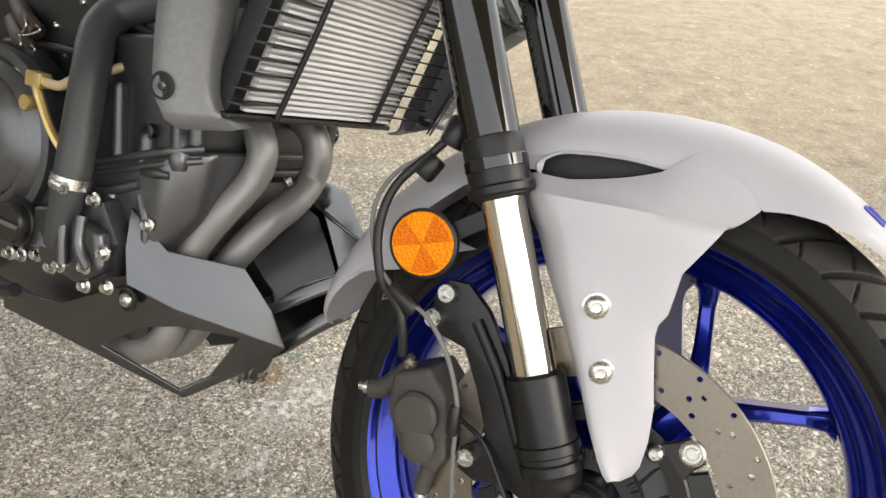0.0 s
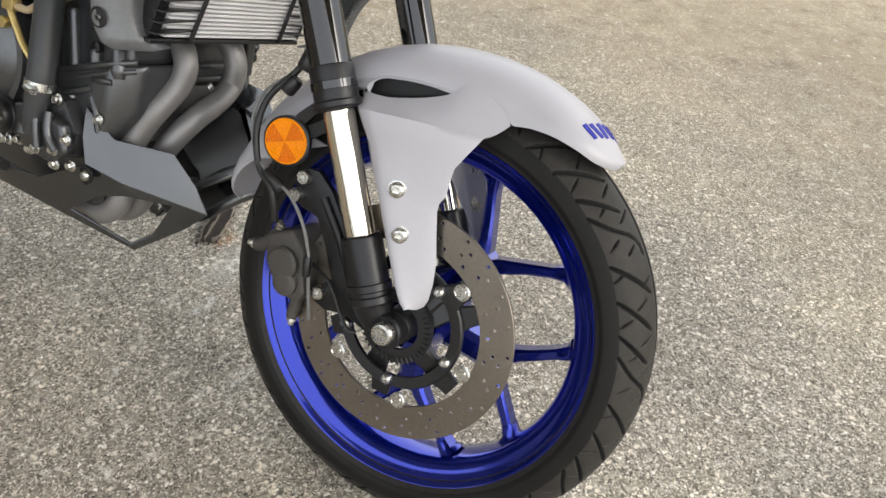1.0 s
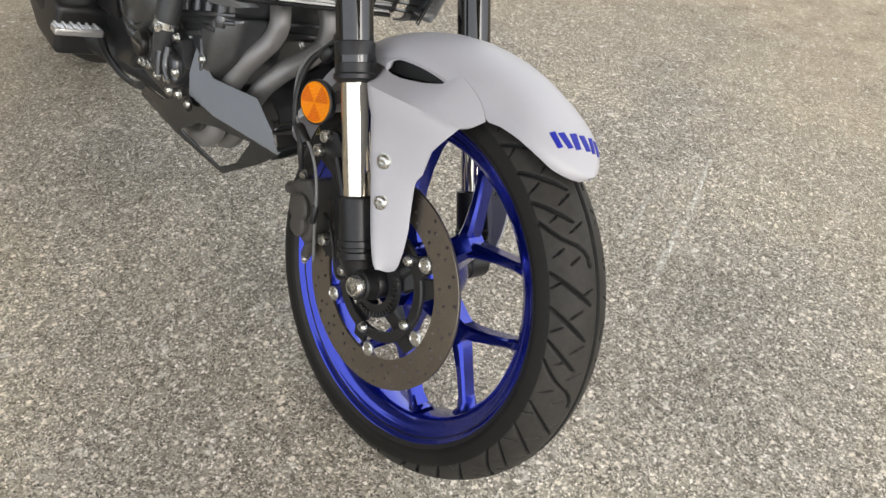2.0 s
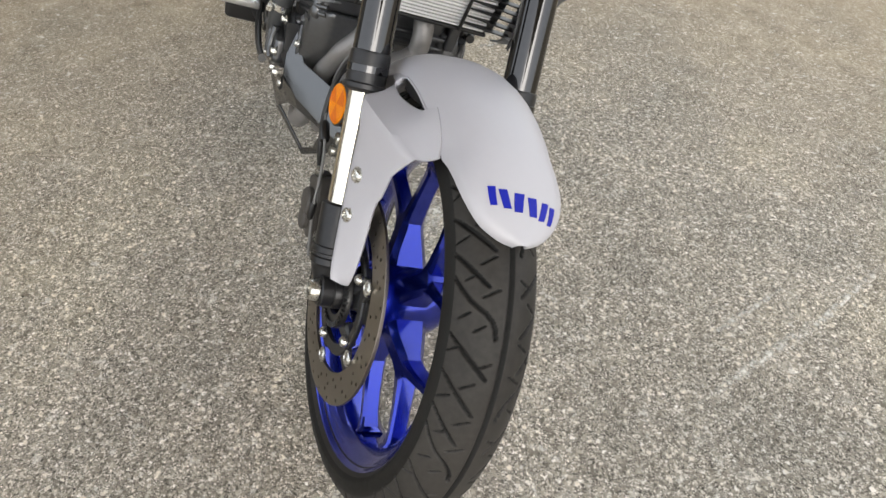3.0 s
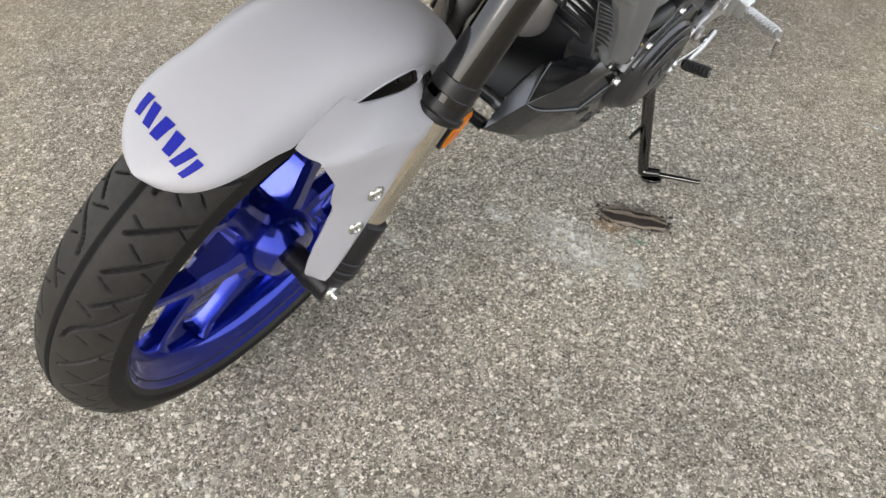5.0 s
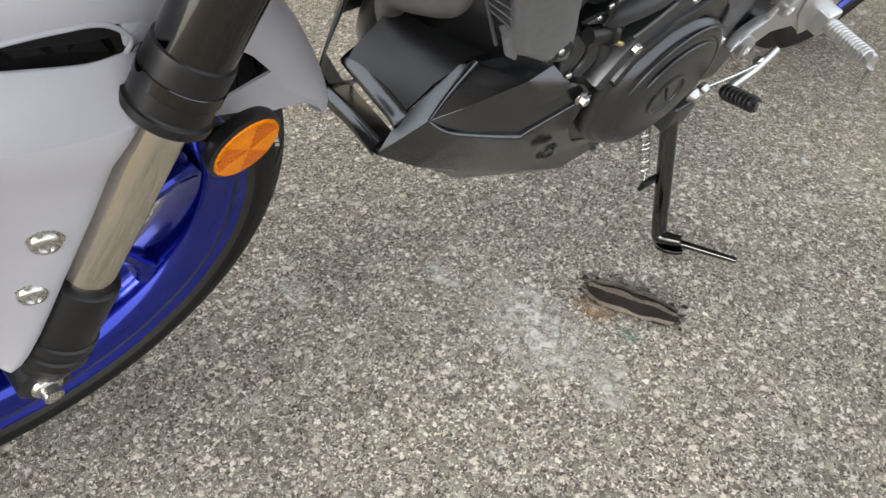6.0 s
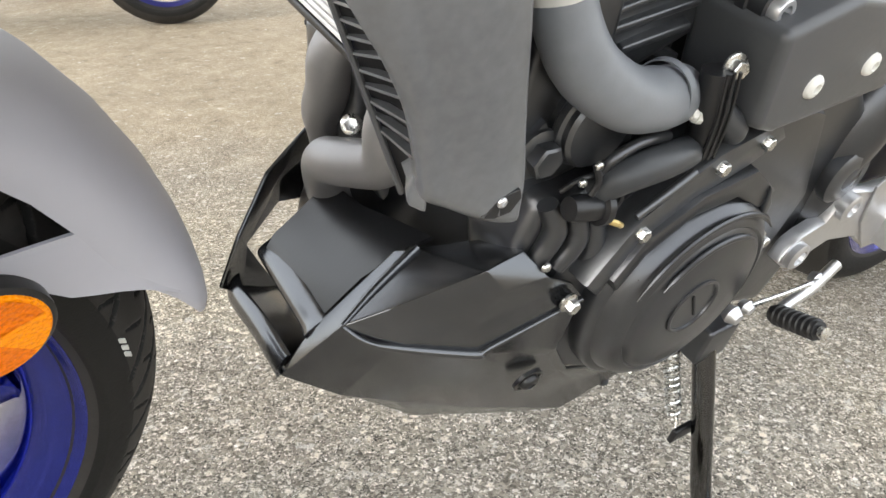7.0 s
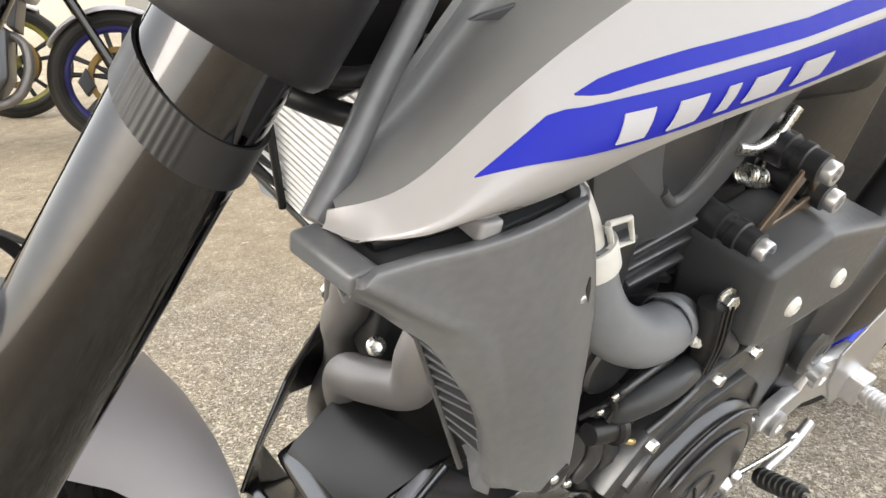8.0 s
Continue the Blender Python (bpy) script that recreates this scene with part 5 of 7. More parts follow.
part("case_rib", tube([(-0.545, -0.136, 0.120), (-0.535, -0.138, 0.090), (-0.530, -0.136, 0.062)], 0.0060, 12, 5), ENGINE_GREY, case_r)
part("case_rib", tube([(-0.505, -0.133, 0.150), (-0.486, -0.134, 0.153), (-0.470, -0.131, 0.154)], [0.006, 0.0065, 0.005], 12, 5), ENGINE, case_r)
part("case_rib", tube([(-0.505, -0.134, 0.124), (-0.492, -0.135, 0.100), (-0.488, -0.134, 0.070)], 0.0050, 12, 5), ENGINE, case_r)
for x, z, y in ((-0.577, 0.099, -0.140), (-0.484, 0.099, -0.137), (-0.520, 0.062, -0.138)):
    part("case_bolt", flange_bolt(0.0054, 0.008), STEEL, case_r, "", along((x, y, z), (0, -1, 0)))
part("sensor_plug", lathe([(0.0, -0.004), (0.008, -0.004), (0.008, 0.003), (0.005, 0.004), (0.0045, 0.002), (0.0, 0.002)], 18, "z"), BLACK, upper_r, "small black plug", along((-0.512, -0.127, 0.190), (0, -1, 0)))
part("gearbox_top", hull([(x, y, z) for x, z in ((-0.60, 0.20), (-0.62, 0.38), (-0.95, 0.38), (-0.95, 0.16)) for y in (-0.104, 0.06)], 0.012), BLACK, engine, "black gearbox top and throttle bodies")
for x, z in ((-0.66, 0.300), (-0.70, 0.268), (-0.68, 0.240), (-0.645, 0.262)):
    part("body_screw", dome_bolt(0.0042, 0.004), STEEL, engine, "", along((x, -0.104, z), (0, -1, 0)))
part("throttle_loom", tube([(-0.78, -0.108, 0.235), (-0.70, -0.114, 0.244), (-0.64, -0.112, 0.246)], 0.005, 10, 4), WIRE, engine, "black wiring loom")
# right covers
right_cover = part("clutch_cover", plate([(-0.500, 0.075), (-0.530, 0.112), (-0.585, 0.120), (-0.620, 0.190), (-0.70, 0.240), (-0.780, 0.215), (-0.815, 0.130), (-0.790, 0.050), (-0.720, 0.012), (-0.640, 0.010), (-0.560, 0.018), (-0.512, 0.035)], -0.112, -0.158, 0.007), ENGINE, engine, "black clutch side cover")
b2 = lathe([(0.0, -0.150), (0.096, -0.150), (0.099, -0.158), (0.097, -0.166), (0.088, -0.168), (0.084, -0.163), (0.080, -0.168), (0.070, -0.174), (0.066, -0.170), (0.060, -0.176), (0.030, -0.182), (0.0, -0.183)], 64, "y")
b2.transform(Matrix.Translation((-0.706, 0, 0.140)))
part("clutch_dome", b2, ENGINE_GREY, right_cover, "ringed grey clutch dome")
b2 = lathe([(0.026, -0.150), (0.028, -0.168), (0.0255, -0.172), (0.0225, -0.172), (0.0225, -0.180), (0.0205, -0.183), (0.0, -0.183)], 36, "y")
b2.transform(Matrix.Translation((-0.640, 0, 0.060)))
filler = part("oil_filler_cap", b2, BLACK, right_cover, "black slotted oil filler cap")
part("cap_slot", box((-0.660, -0.1865, 0.0575), (-0.620, -0.1835, 0.0625), 0.0008), mat("moulded_grip_bar", (0.10, 0.09, 0.075), 0.5), filler, "raised grip bar")
pump = part("water_pump", hull([(x, y, z) for x, z in ((-0.620, 0.085), (-0.575, 0.095), (-0.515, 0.085), (-0.505, 0.045), (-0.540, 0.022), (-0.600, 0.028)) for y in (-0.150, -0.172)], 0.008), ENGINE, right_cover, "black water pump cover")
part("pump_neck", tube([(-0.600, -0.160, 0.040), (-0.605, -0.150, 0.065), (-0.606, -0.138, 0.085)], 0.0185, 20, 4), ENGINE_GREY, pump, "grey casting neck")
part("pump_rib", tube([(-0.566, -0.172, 0.098), (-0.560, -0.176, 0.070), (-0.556, -0.176, 0.040)], 0.006, 10, 4), ENGINE_GREY, pump)
part("pump_rib", tube([(-0.540, -0.172, 0.095), (-0.535, -0.176, 0.066), (-0.520, -0.174, 0.046)], 0.006, 10, 4), ENGINE_GREY, pump)
rb = part("case_bolt", flange_bolt(0.0056, 0.009), STEEL, right_cover)
first = True
for x, z, y in ((-0.527, 0.045, -0.170), (-0.562, 0.036, -0.172), (-0.540, 0.111, -0.158), (-0.505, 0.066, -0.168), (-0.590, 0.024, -0.160), (-0.536, 0.020, -0.160), (-0.505, 0.028, -0.158), (-0.615, 0.030, -0.160), (-0.640, 0.022, -0.160), (-0.660, 0.018, -0.160), (-0.590, 0.098, -0.160)):
    m = along((x, y, z), (0, -1, 0))
    if first:
        rb.matrix_local, first = m, False
    else:
        again(rb, m)
coolant = part("coolant_hose", tube([(-0.575, -0.166, 0.055), (-0.569, -0.170, 0.093), (-0.566, -0.168, 0.134), (-0.573, -0.158, 0.198), (-0.583, -0.147, 0.240), (-0.600, -0.128, 0.276), (-0.598, -0.106, 0.300), (-0.562, -0.090, 0.316), (-0.50, -0.085, 0.328), (-0.43, -0.09, 0.34)], [0.0160, 0.0160, 0.0185, 0.0188, 0.0190, 0.0200, 0.0200, 0.0190, 0.0185, 0.0185], 24, 8), HOSE, bike, "thick grey rubber coolant hose")
clamp = part("hose_clamp", lathe([(0.0186, -0.0055), (0.0200, -0.0055), (0.0200, 0.0055), (0.0186, 0.0055)], 28, "z", closed=True), STEEL, coolant, "zinc worm-drive clamp", along((-0.5665, -0.1688, 0.124), (0.05, 0.1, 1)))
part("clamp_screw", lathe([(0.0, -0.012), (0.005, -0.012), (0.0055, -0.010), (0.0055, 0.012), (0.0, 0.012)], 10, "z"), STEEL, coolant, "", along((-0.560, -0.1875, 0.121), (1, -0.2, 0)))
stay = part("cable_stay", tube([(-0.642, -0.166, 0.214), (-0.633, -0.168, 0.204), (-0.625, -0.168, 0.192), (-0.606, -0.168, 0.168), (-0.584, -0.166, 0.148)], 0.0048, 8, 6), BRASS, bike, "yellow-plated cable stay")
part("stay_eye", lathe([(0.0, -0.006), (0.008, -0.006), (0.008, 0.006), (0.0, 0.006)], 14, "z"), BRASS, stay, "", along((-0.642, -0.170, 0.189), (0, -1, 0)))
part("cable_end", box((-0.650, -0.172, 0.206), (-0.626, -0.158, 0.222), 0.002), BRASS, stay)
part("clutch_cable", tube([(-0.74, -0.15, 0.226), (-0.70, -0.160, 0.220), (-0.648, -0.165, 0.215)], 0.0018, 8, 4), STEEL, bike, "thin bare steel clutch cable")
part("clutch_cable_sheath", tube([(-0.628, -0.165, 0.214), (-0.606, -0.163, 0.214), (-0.590, -0.155, 0.226), (-0.57, -0.12, 0.245)], 0.0052, 10, 6), mat("tan_cable_sheath", (0.42, 0.33, 0.2), 0.45), bike, "tan cable sheath")
for k, (z, y) in enumerate(((0.262, -0.118), (0.240, -0.122))):
    part("breather_hose", tube([(-0.78, y + 0.02, z + 0.02), (-0.735, y, z + 0.006), (-0.712, y, z - 0.006)], 0.010, 14, 5), mat("brown_rubber_pipe", (0.040, 0.030, 0.025), 0.5), bike, "brown rubber breather pipe")
    part("spring_clip", tube([(-0.724, y - 0.010, z + 0.010), (-0.716, y - 0.012, z), (-0.724, y - 0.010, z - 0.012), (-0.70, y - 0.012, z - 0.006), (-0.692, y - 0.012, z - 0.001), (-0.700, y - 0.012, z + 0.003)], 0.0014, 6, 6), STEEL, bike, "thin steel spring clip")

# left covers
left_case = part("left_case", plate([(-0.500, 0.110), (-0.530, 0.160), (-0.600, 0.205), (-0.660, 0.225), (-0.760, 0.200), (-0.810, 0.110), (-0.790, 0.010), (-0.720, -0.045), (-0.640, -0.040), (-0.560, 0.000), (-0.515, 0.050)], 0.112, 0.146, 0.006), ENGINE, engine, "black left crankcase")


def generator_cover():
    k = 0.93
    bm = lathe([(r * k, y) for r, y in ((0.0, 0.140), (0.098, 0.140), (0.0995, 0.143), (0.0995, 0.158), (0.097, 0.1615), (0.092, 0.163), (0.0905, 0.166), (0.088, 0.172), (0.080, 0.1785), (0.0755, 0.180), (0.0735, 0.1785), (0.0715, 0.180), (0.066, 0.1825), (0.040, 0.1845), (0.0, 0.185))], 96, "y")
    bm.transform(Matrix.Translation((-0.634, 0, 0.076)))
    return bm


gen = part("generator_cover", generator_cover(), ENGINE, left_case, "black domed generator cover with a stepped rim")
part("cover_band", plate([(-0.516, 0.118), (-0.545, 0.168), (-0.600, 0.206), (-0.655, 0.222), (-0.672, 0.206), (-0.640, 0.188), (-0.590, 0.170), (-0.556, 0.146), (-0.532, 0.104)], 0.144, 0.165, 0.004), ENGINE_GREY, gen, "raised flange of the cover")
part("cover_step", plate([(-0.536, 0.120), (-0.552, 0.150), (-0.598, 0.176), (-0.650, 0.186), (-0.690, 0.160), (-0.680, 0.145), (-0.640, 0.165), (-0.596, 0.160), (-0.560, 0.136), (-0.545, 0.108)], 0.150, 0.1695, 0.003), ENGINE, gen)
for r0, a0, a1 in ((0.081, 20, 135), (0.064, 30, 120)):
    part("cover_ridge", tube([(-0.634 + r0 * math.cos(radians(a)), 0.1795 + (0.004 if r0 < 0.07 else 0.0), 0.076 + r0 * math.sin(radians(a))) for a in np.linspace(a0, a1, 9)], [0.0008] + [0.0022] * 7 + [0.0008], 8, 3), ENGINE, gen, "raised crescent ridge")
b2 = lathe([(0.0235, 0.1835), (0.0255, 0.1835), (0.0258, 0.186), (0.0243, 0.1868), (0.0228, 0.1862), (0.0225, 0.1848), (0.0, 0.1852)], 48, "y")
b2.transform(Matrix.Translation((-0.627, 0, 0.078)))
plug = part("inspection_plug", b2, ENGINE, gen, "black round inspection plug")
part("plug_bar", box((-0.001, -0.0006, -0.014), (0.001, 0.0010, 0.014), 0.0004), MATT_BLACK, plug, "", Matrix.Translation((-0.627, 0.1855, 0.079)) @ Matrix.Rotation(radians(32), 4, "Y"))
part("cover_tag", hull([(x, y, z) for x, z in ((-0.676, 0.168), (-0.690, 0.150), (-0.698, 0.120), (-0.688, 0.128)) for y in (0.150, 0.172)], 0.002), ENGINE_GREY, gen)
lb = part("case_bolt", flange_bolt(0.0052, 0.0085), STEEL, gen)
first = True
for x, z, y in ((-0.548, 0.156, 0.162), (-0.509, 0.104, 0.160), (-0.604, 0.196, 0.162), (-0.645, 0.208, 0.162), (-0.575, 0.020, 0.150), (-0.735, 0.092, 0.158), (-0.742, 0.030, 0.155), (-0.65, -0.036, 0.15)):
    m = along((x, y, z), (0, 1, 0))
    if first:
        lb.matrix_local, first = m, False
    else:
        again(lb, m)
part("front_case", hull([(x, y, z) for x, z in ((-0.470, 0.130), (-0.482, 0.176), (-0.56, 0.176), (-0.53, 0.06), (-0.49, 0.07)) for y in (0.08, 0.136)], 0.012), ENGINE, left_case, "black forward crankcase bulge")
for line in ([(-0.484, 0.136, 0.174), (-0.493, 0.141, 0.155), (-0.486, 0.141, 0.130)], [(-0.505, 0.138, 0.170), (-0.513, 0.144, 0.146), (-0.503, 0.144, 0.124)], [(-0.523, 0.140, 0.164), (-0.530, 0.147, 0.138), (-0.526, 0.147, 0.114)]):
    part("case_fin", tube(line, [0.007, 0.0085, 0.007], 12, 6), ENGINE, left_case)
b2 = lathe([(0.0, -0.05), (0.0265, -0.05), (0.0265, 0.022), (0.0285, 0.024), (0.0285, 0.029), (0.0262, 0.0305), (0.0262, 0.0345), (0.024, 0.037), (0.0, 0.0375)], 48, "y")
b2.transform(Matrix.Translation((-0.508, 0.100, 0.222)))
part("starter_motor", b2, ENGINE_GREY, engine, "dark grey round starter motor")
part("moulded_hose", tube([(-0.600, 0.146, 0.204), (-0.574, 0.154, 0.206), (-0.551, 0.158, 0.207), (-0.530, 0.158, 0.205), (-0.516, 0.154, 0.198), (-0.510, 0.146, 0.184)], [0.0095, 0.0105, 0.0110, 0.0110, 0.0105, 0.0095], 16, 6), HOSE, engine, "dark moulded rubber hose")
part("hose_guard", tube([(-0.560, 0.146, 0.216), (-0.530, 0.150, 0.219), (-0.511, 0.150, 0.212), (-0.506, 0.146, 0.197)], 0.0036, 10, 6), ENGINE, engine, "black hose guard rail")
oil_sensor = part("oil_sensor", lathe([(0.0, -0.016), (0.0075, -0.016), (0.0085, -0.012), (0.0085, 0.006), (0.0120, 0.007), (0.0120, 0.012), (0.0085, 0.014), (0.0, 0.015)], 22, "z"), BLACK, engine, "black oil pressure sensor", along((-0.502, 0.152, 0.179), (-1, 0.1, -0.1)))
part("sensor_wire", tube([(-0.516, 0.152, 0.177), (-0.524, 0.156, 0.180), (-0.522, 0.154, 0.192), (-0.508, 0.150, 0.200), (-0.494, 0.146, 0.198), (-0.486, 0.140, 0.186)], 0.0018, 8, 6), WIRE, oil_sensor, "thin black lead")
part("sensor_wire", tube([(-0.496, 0.150, 0.210), (-0.500, 0.153, 0.200), (-0.498, 0.153, 0.190)], 0.0022, 8, 5), WIRE, oil_sensor)
for p, r in (((-0.498, 0.150, 0.209), 0.0034), ((-0.486, 0.150, 0.134), 0.0036), ((-0.492, 0.148, 0.197), 0.0030)):
    part("small_screw", dome_bolt(r, 0.003), STEEL, engine, "", along(p, (0, 1, 0)))
part("cable_tie", tube([(-0.512, 0.158, 0.172), (-0.520, 0.163, 0.170), (-0.527, 0.162, 0.166)], 0.0022, 8, 4), BRASS, engine, "yellow cable marker")
part("case_pipe", tube([(-0.572, 0.138, 0.246), (-0.582, 0.148, 0.238), (-0.597, 0.154, 0.229), (-0.612, 0.156, 0.219), (-0.618, 0.150, 0.206)], [0.009, 0.0095, 0.0095, 0.0095, 0.009], 14, 6), HOSE, engine, "dark rubber elbow pipe")
part("cover_bar", tube([(-0.536, 0.164, 0.172), (-0.554, 0.166, 0.186), (-0.575, 0.166, 0.199)], 0.0030, 10, 4), ENGINE_GREY, engine, "raised cast bar")
part("wire_sheath", tube([(-0.575, 0.150, 0.262), (-0.580, 0.154, 0.235), (-0.590, 0.152, 0.205)], 0.0105, 12, 5), WIRE, engine, "black bundled wiring sheath")
for dy in (-0.006, 0.0, 0.006):
    part("wire", tube([(-0.572 + dy, 0.162, 0.266), (-0.578 + dy, 0.165, 0.236), (-0.588 + dy, 0.162, 0.204)], 0.0012, 6, 5), BLACK, engine)
part("pinch_bolt", flange_bolt(0.0062, 0.008), STEEL, engine, "", along((-0.585, 0.152, 0.264), (0.2, 1, 0.1)))
mount = part("engine_mount", hull([(x, y, z) for x, z in ((-0.455, 0.16), (-0.455, 0.30), (-0.51, 0.31), (-0.525, 0.18)) for y in (0.098, 0.118)], 0.005), ENGINE, engine, "black engine mounting plate")
part("mount_flange", plate([(-0.474, 0.226), (-0.494, 0.204), (-0.474, 0.184), (-0.456, 0.206)], 0.116, 0.123, 0.002), ENGINE_GREY, mount)
part("frame_bolt", flange_bolt(0.0115, 0.013), ENGINE_GREY, mount, "dark grey hexagon bolt", along((-0.474, 0.123, 0.205), (0, 1, 0)))
spro = part("sprocket_cover", hull([(x, y, z) for x, z in ((-0.592, 0.292), (-0.610, 0.226), (-0.632, 0.220), (-0.760, 0.236), (-0.770, 0.300), (-0.660, 0.312)) for y in (0.100, 0.172)], 0.007), FRAME_GREY, bike, "black moulded sprocket cover")
for x, z in ((-0.650, 0.253), (-0.712, 0.262)):
    part("cover_screw", dome_bolt(0.0085, 0.005), CREAM, spro, "pale domed screw", along((x, 0.171, z), (0, 1, 0)))
part("chain_case", hull([(x, y, z) for x, z in ((-0.700, 0.225), (-0.790, 0.235), (-0.880, 0.160), (-0.890, 0.040), (-0.860, -0.045), (-0.800, -0.030), (-0.740, 0.100)) for y in (0.085, 0.140)], 0.012), ENGINE, bike, "black rear crankcase cover")
part("swingarm_pivot", lathe([(0.0, 0.0), (0.026, 0.0), (0.028, 0.004), (0.028, 0.012), (0.023, 0.016), (0.012, 0.0165), (0.010, 0.012), (0.0, 0.012)], 32, "z"), ENGINE_GREY, bike, "grey swingarm pivot cap", along((-0.852, 0.140, 0.124), (0, 1, 0)))
part("frame_rail", tube([(-0.95, 0.125, 0.36), (-0.900, 0.130, 0.25), (-0.862, 0.125, 0.16), (-0.860, 0.120, 0.06), (-0.870, 0.11, -0.03)], [0.03, 0.03, 0.034, 0.03, 0.02], 18, 6), ENGINE, bike, "black rear frame casting")

# hose on the left with its pale joint and spring clamp
hose_l = part("coolant_hose", tube([(-0.4452, 0.122, 0.3202), (-0.4528, 0.131, 0.2948), (-0.4712, 0.139, 0.2693), (-0.5073, 0.142, 0.2484), (-0.5412, 0.139, 0.2406), (-0.5719, 0.132, 0.2364)], [0.0170, 0.0174, 0.0184, 0.0192, 0.0196, 0.0186], 28, 8), HOSE_GREY, bike, "thick grey moulded rubber hose")
part("hose_joint", tube([(-0.4136, 0.11, 0.3587), (-0.4252, 0.113, 0.3504), (-0.4335, 0.118, 0.3376), (-0.4402, 0.121, 0.3265), (-0.4469, 0.123, 0.3142)], 0.0128, 22, 6), CREAM, hose_l, "pale nylon hose joint")
part("hose_band", lathe([(0.0150, -0.0082), (0.0190, -0.0082), (0.0194, -0.0074), (0.0194, 0.0074), (0.0190, 0.0082), (0.0150, 0.0082)], 32, "z", closed=True), CREAM, hose_l, "pale clamp band", along((-0.4477, 0.124, 0.3131), (-0.354, 0.281, -0.892)))
part("hose_band", lathe([(0.0188, -0.003), (0.0198, -0.003), (0.0198, 0.003), (0.0188, 0.003)], 28, "z", closed=True), HOSE_GREY, hose_l, "", along((-0.551, 0.1365, 0.2435), (-1, -0.2, 0.1)))
part("clamp_tab", tube([(-0.4425, 0.134, 0.3402), (-0.4609, 0.134, 0.3408), (-0.4725, 0.134, 0.3236), (-0.4551, 0.134, 0.3226), (-0.4425, 0.134, 0.3402), (-0.448, 0.134, 0.3403)], 0.0019, 8, 0), CREAM, hose_l, "pale square clamp tab")
part("hose_nipple", lathe([(0.0, 0), (0.004, 0), (0.004, 0.004), (0.0055, 0.004), (0.0055, 0.014), (0.0, 0.015)], 10, "z"), CREAM, hose_l, "", along((-0.566, 0.150, 0.234), (-0.8, 0.3, -0.2)))
part("braided_loom", tube([(-0.470, 0.096, 0.40), (-0.482, 0.098, 0.36), (-0.490, 0.098, 0.32), (-0.50, 0.095, 0.29)], 0.007, 12, 6), mat("braided_sleeve", (0.02, 0.02, 0.022), 0.6, bump=1.0, bump_scale=900), bike, "black braided wiring loom")


# ---- white side panel with its stripes, and the grey scoop inside it ----
LOWER = [(-0.2512, 0.150, 0.3869), (-0.2560, 0.1765, 0.3972), (-0.300, 0.192, 0.411), (-0.345, 0.200, 0.430), (-0.42, 0.204, 0.447), (-0.50, 0.204, 0.462), (-0.62, 0.198, 0.482)]
UPPER = [(-0.250, 0.152, 0.394), (-0.266, 0.171, 0.4115), (-0.292, 0.178, 0.4425), (-0.325, 0.174, 0.4605), (-0.372, 0.170, 0.482), (-0.46, 0.164, 0.515), (-0.62, 0.150, 0.560)]
LO, UP = smooth_line(LOWER, 6), smooth_line(UPPER, 6)


def panel_point(u, v, out=0.0):
    i = min(max(u, 0), 1) * (len(LO) - 1)
    k = min(int(i), len(LO) - 2)
    a = LO[k].lerp(LO[k + 1], i - k)
    b = UP[k].lerp(UP[k + 1], i - k)
    p = a.lerp(b, v)
    bulge = 0.012 * math.sin(math.pi * min(max(v, 0), 1)) * min(1, u * 5)
    return p + Vector((0, bulge + out, -out * 0.3))


us = np.linspace(0.012, 1, 49)
vs = np.linspace(0, 1, 13)
side_panel = part("side_panel", sheet([[panel_point(u, v) for v in vs] for u in us], 0.0016, side=1), WHITE, bike, "white gloss tank side panel with blue stripes", angle=50)


def stripe(name, low, high, material, label=""):
    """A decal on the panel between two lines of (u, v) stations."""
    rows = []
    for u in np.linspace(low[0][0], low[-1][0], 26):
        a = float(np.interp(u, [q[0] for q in low], [q[1] for q in low]))
        b = float(np.interp(u, [q[0] for q in high], [q[1] for q in high]))
        rows.append([panel_point(u, a + (b - a) * k / 6, 0.0008) for k in range(7)])
    return part(name, sheet(rows, 0.0007, side=1), material, side_panel, label)


WIDE_LO, WIDE_HI = [(0.25, 0.77), (0.367, 0.50), (0.517, 0.17), (0.667, 0.07), (0.95, 0.05)], [(0.25, 0.78), (0.375, 0.82), (0.40, 0.76), (0.55, 0.54), (0.683, 0.39), (0.95, 0.22)]
stripe("stripe", WIDE_LO, WIDE_HI, DECAL, "broad blue stripe")
stripe("stripe", [(0.417, 0.81), (0.45, 0.73), (0.567, 0.60), (0.70, 0.45), (0.95, 0.30)], [(0.417, 0.82), (0.467, 0.81), (0.583, 0.70), (0.717, 0.55), (0.95, 0.42)], DECAL, "narrow blue stripe")
# the model mark in the broad stripe as plain slanting pale bars
for u0, wide in ((0.445, 0.040), (0.515, 0.034), (0.573, 0.014), (0.605, 0.040), (0.665, 0.040)):
    rows = []
    for k in range(5):
        u = u0 + wide * k / 4
        lo_v = float(np.interp(u, [q[0] for q in WIDE_LO], [q[1] for q in WIDE_LO]))
        hi_v = float(np.interp(u, [q[0] for q in WIDE_HI], [q[1] for q in WIDE_HI]))
        rows.append([panel_point(u - 0.012 + 0.03 * j / 4, lo_v + (hi_v - lo_v) * (0.24 + 0.46 * j / 4), 0.0018) for j in range(5)])
    part("mark_bar", sheet(rows, 0.0006, side=1), DECAL_PALE, side_panel)
part("panel_tab", hull([(-0.292 + dx, 0.180 + dy, 0.401 + dz) for dx in (-0.005, 0.005) for dy in (-0.006, 0.007) for dz in (-0.006, 0.002)], 0.002), WHITE, side_panel, "white locating tab")
rows = []
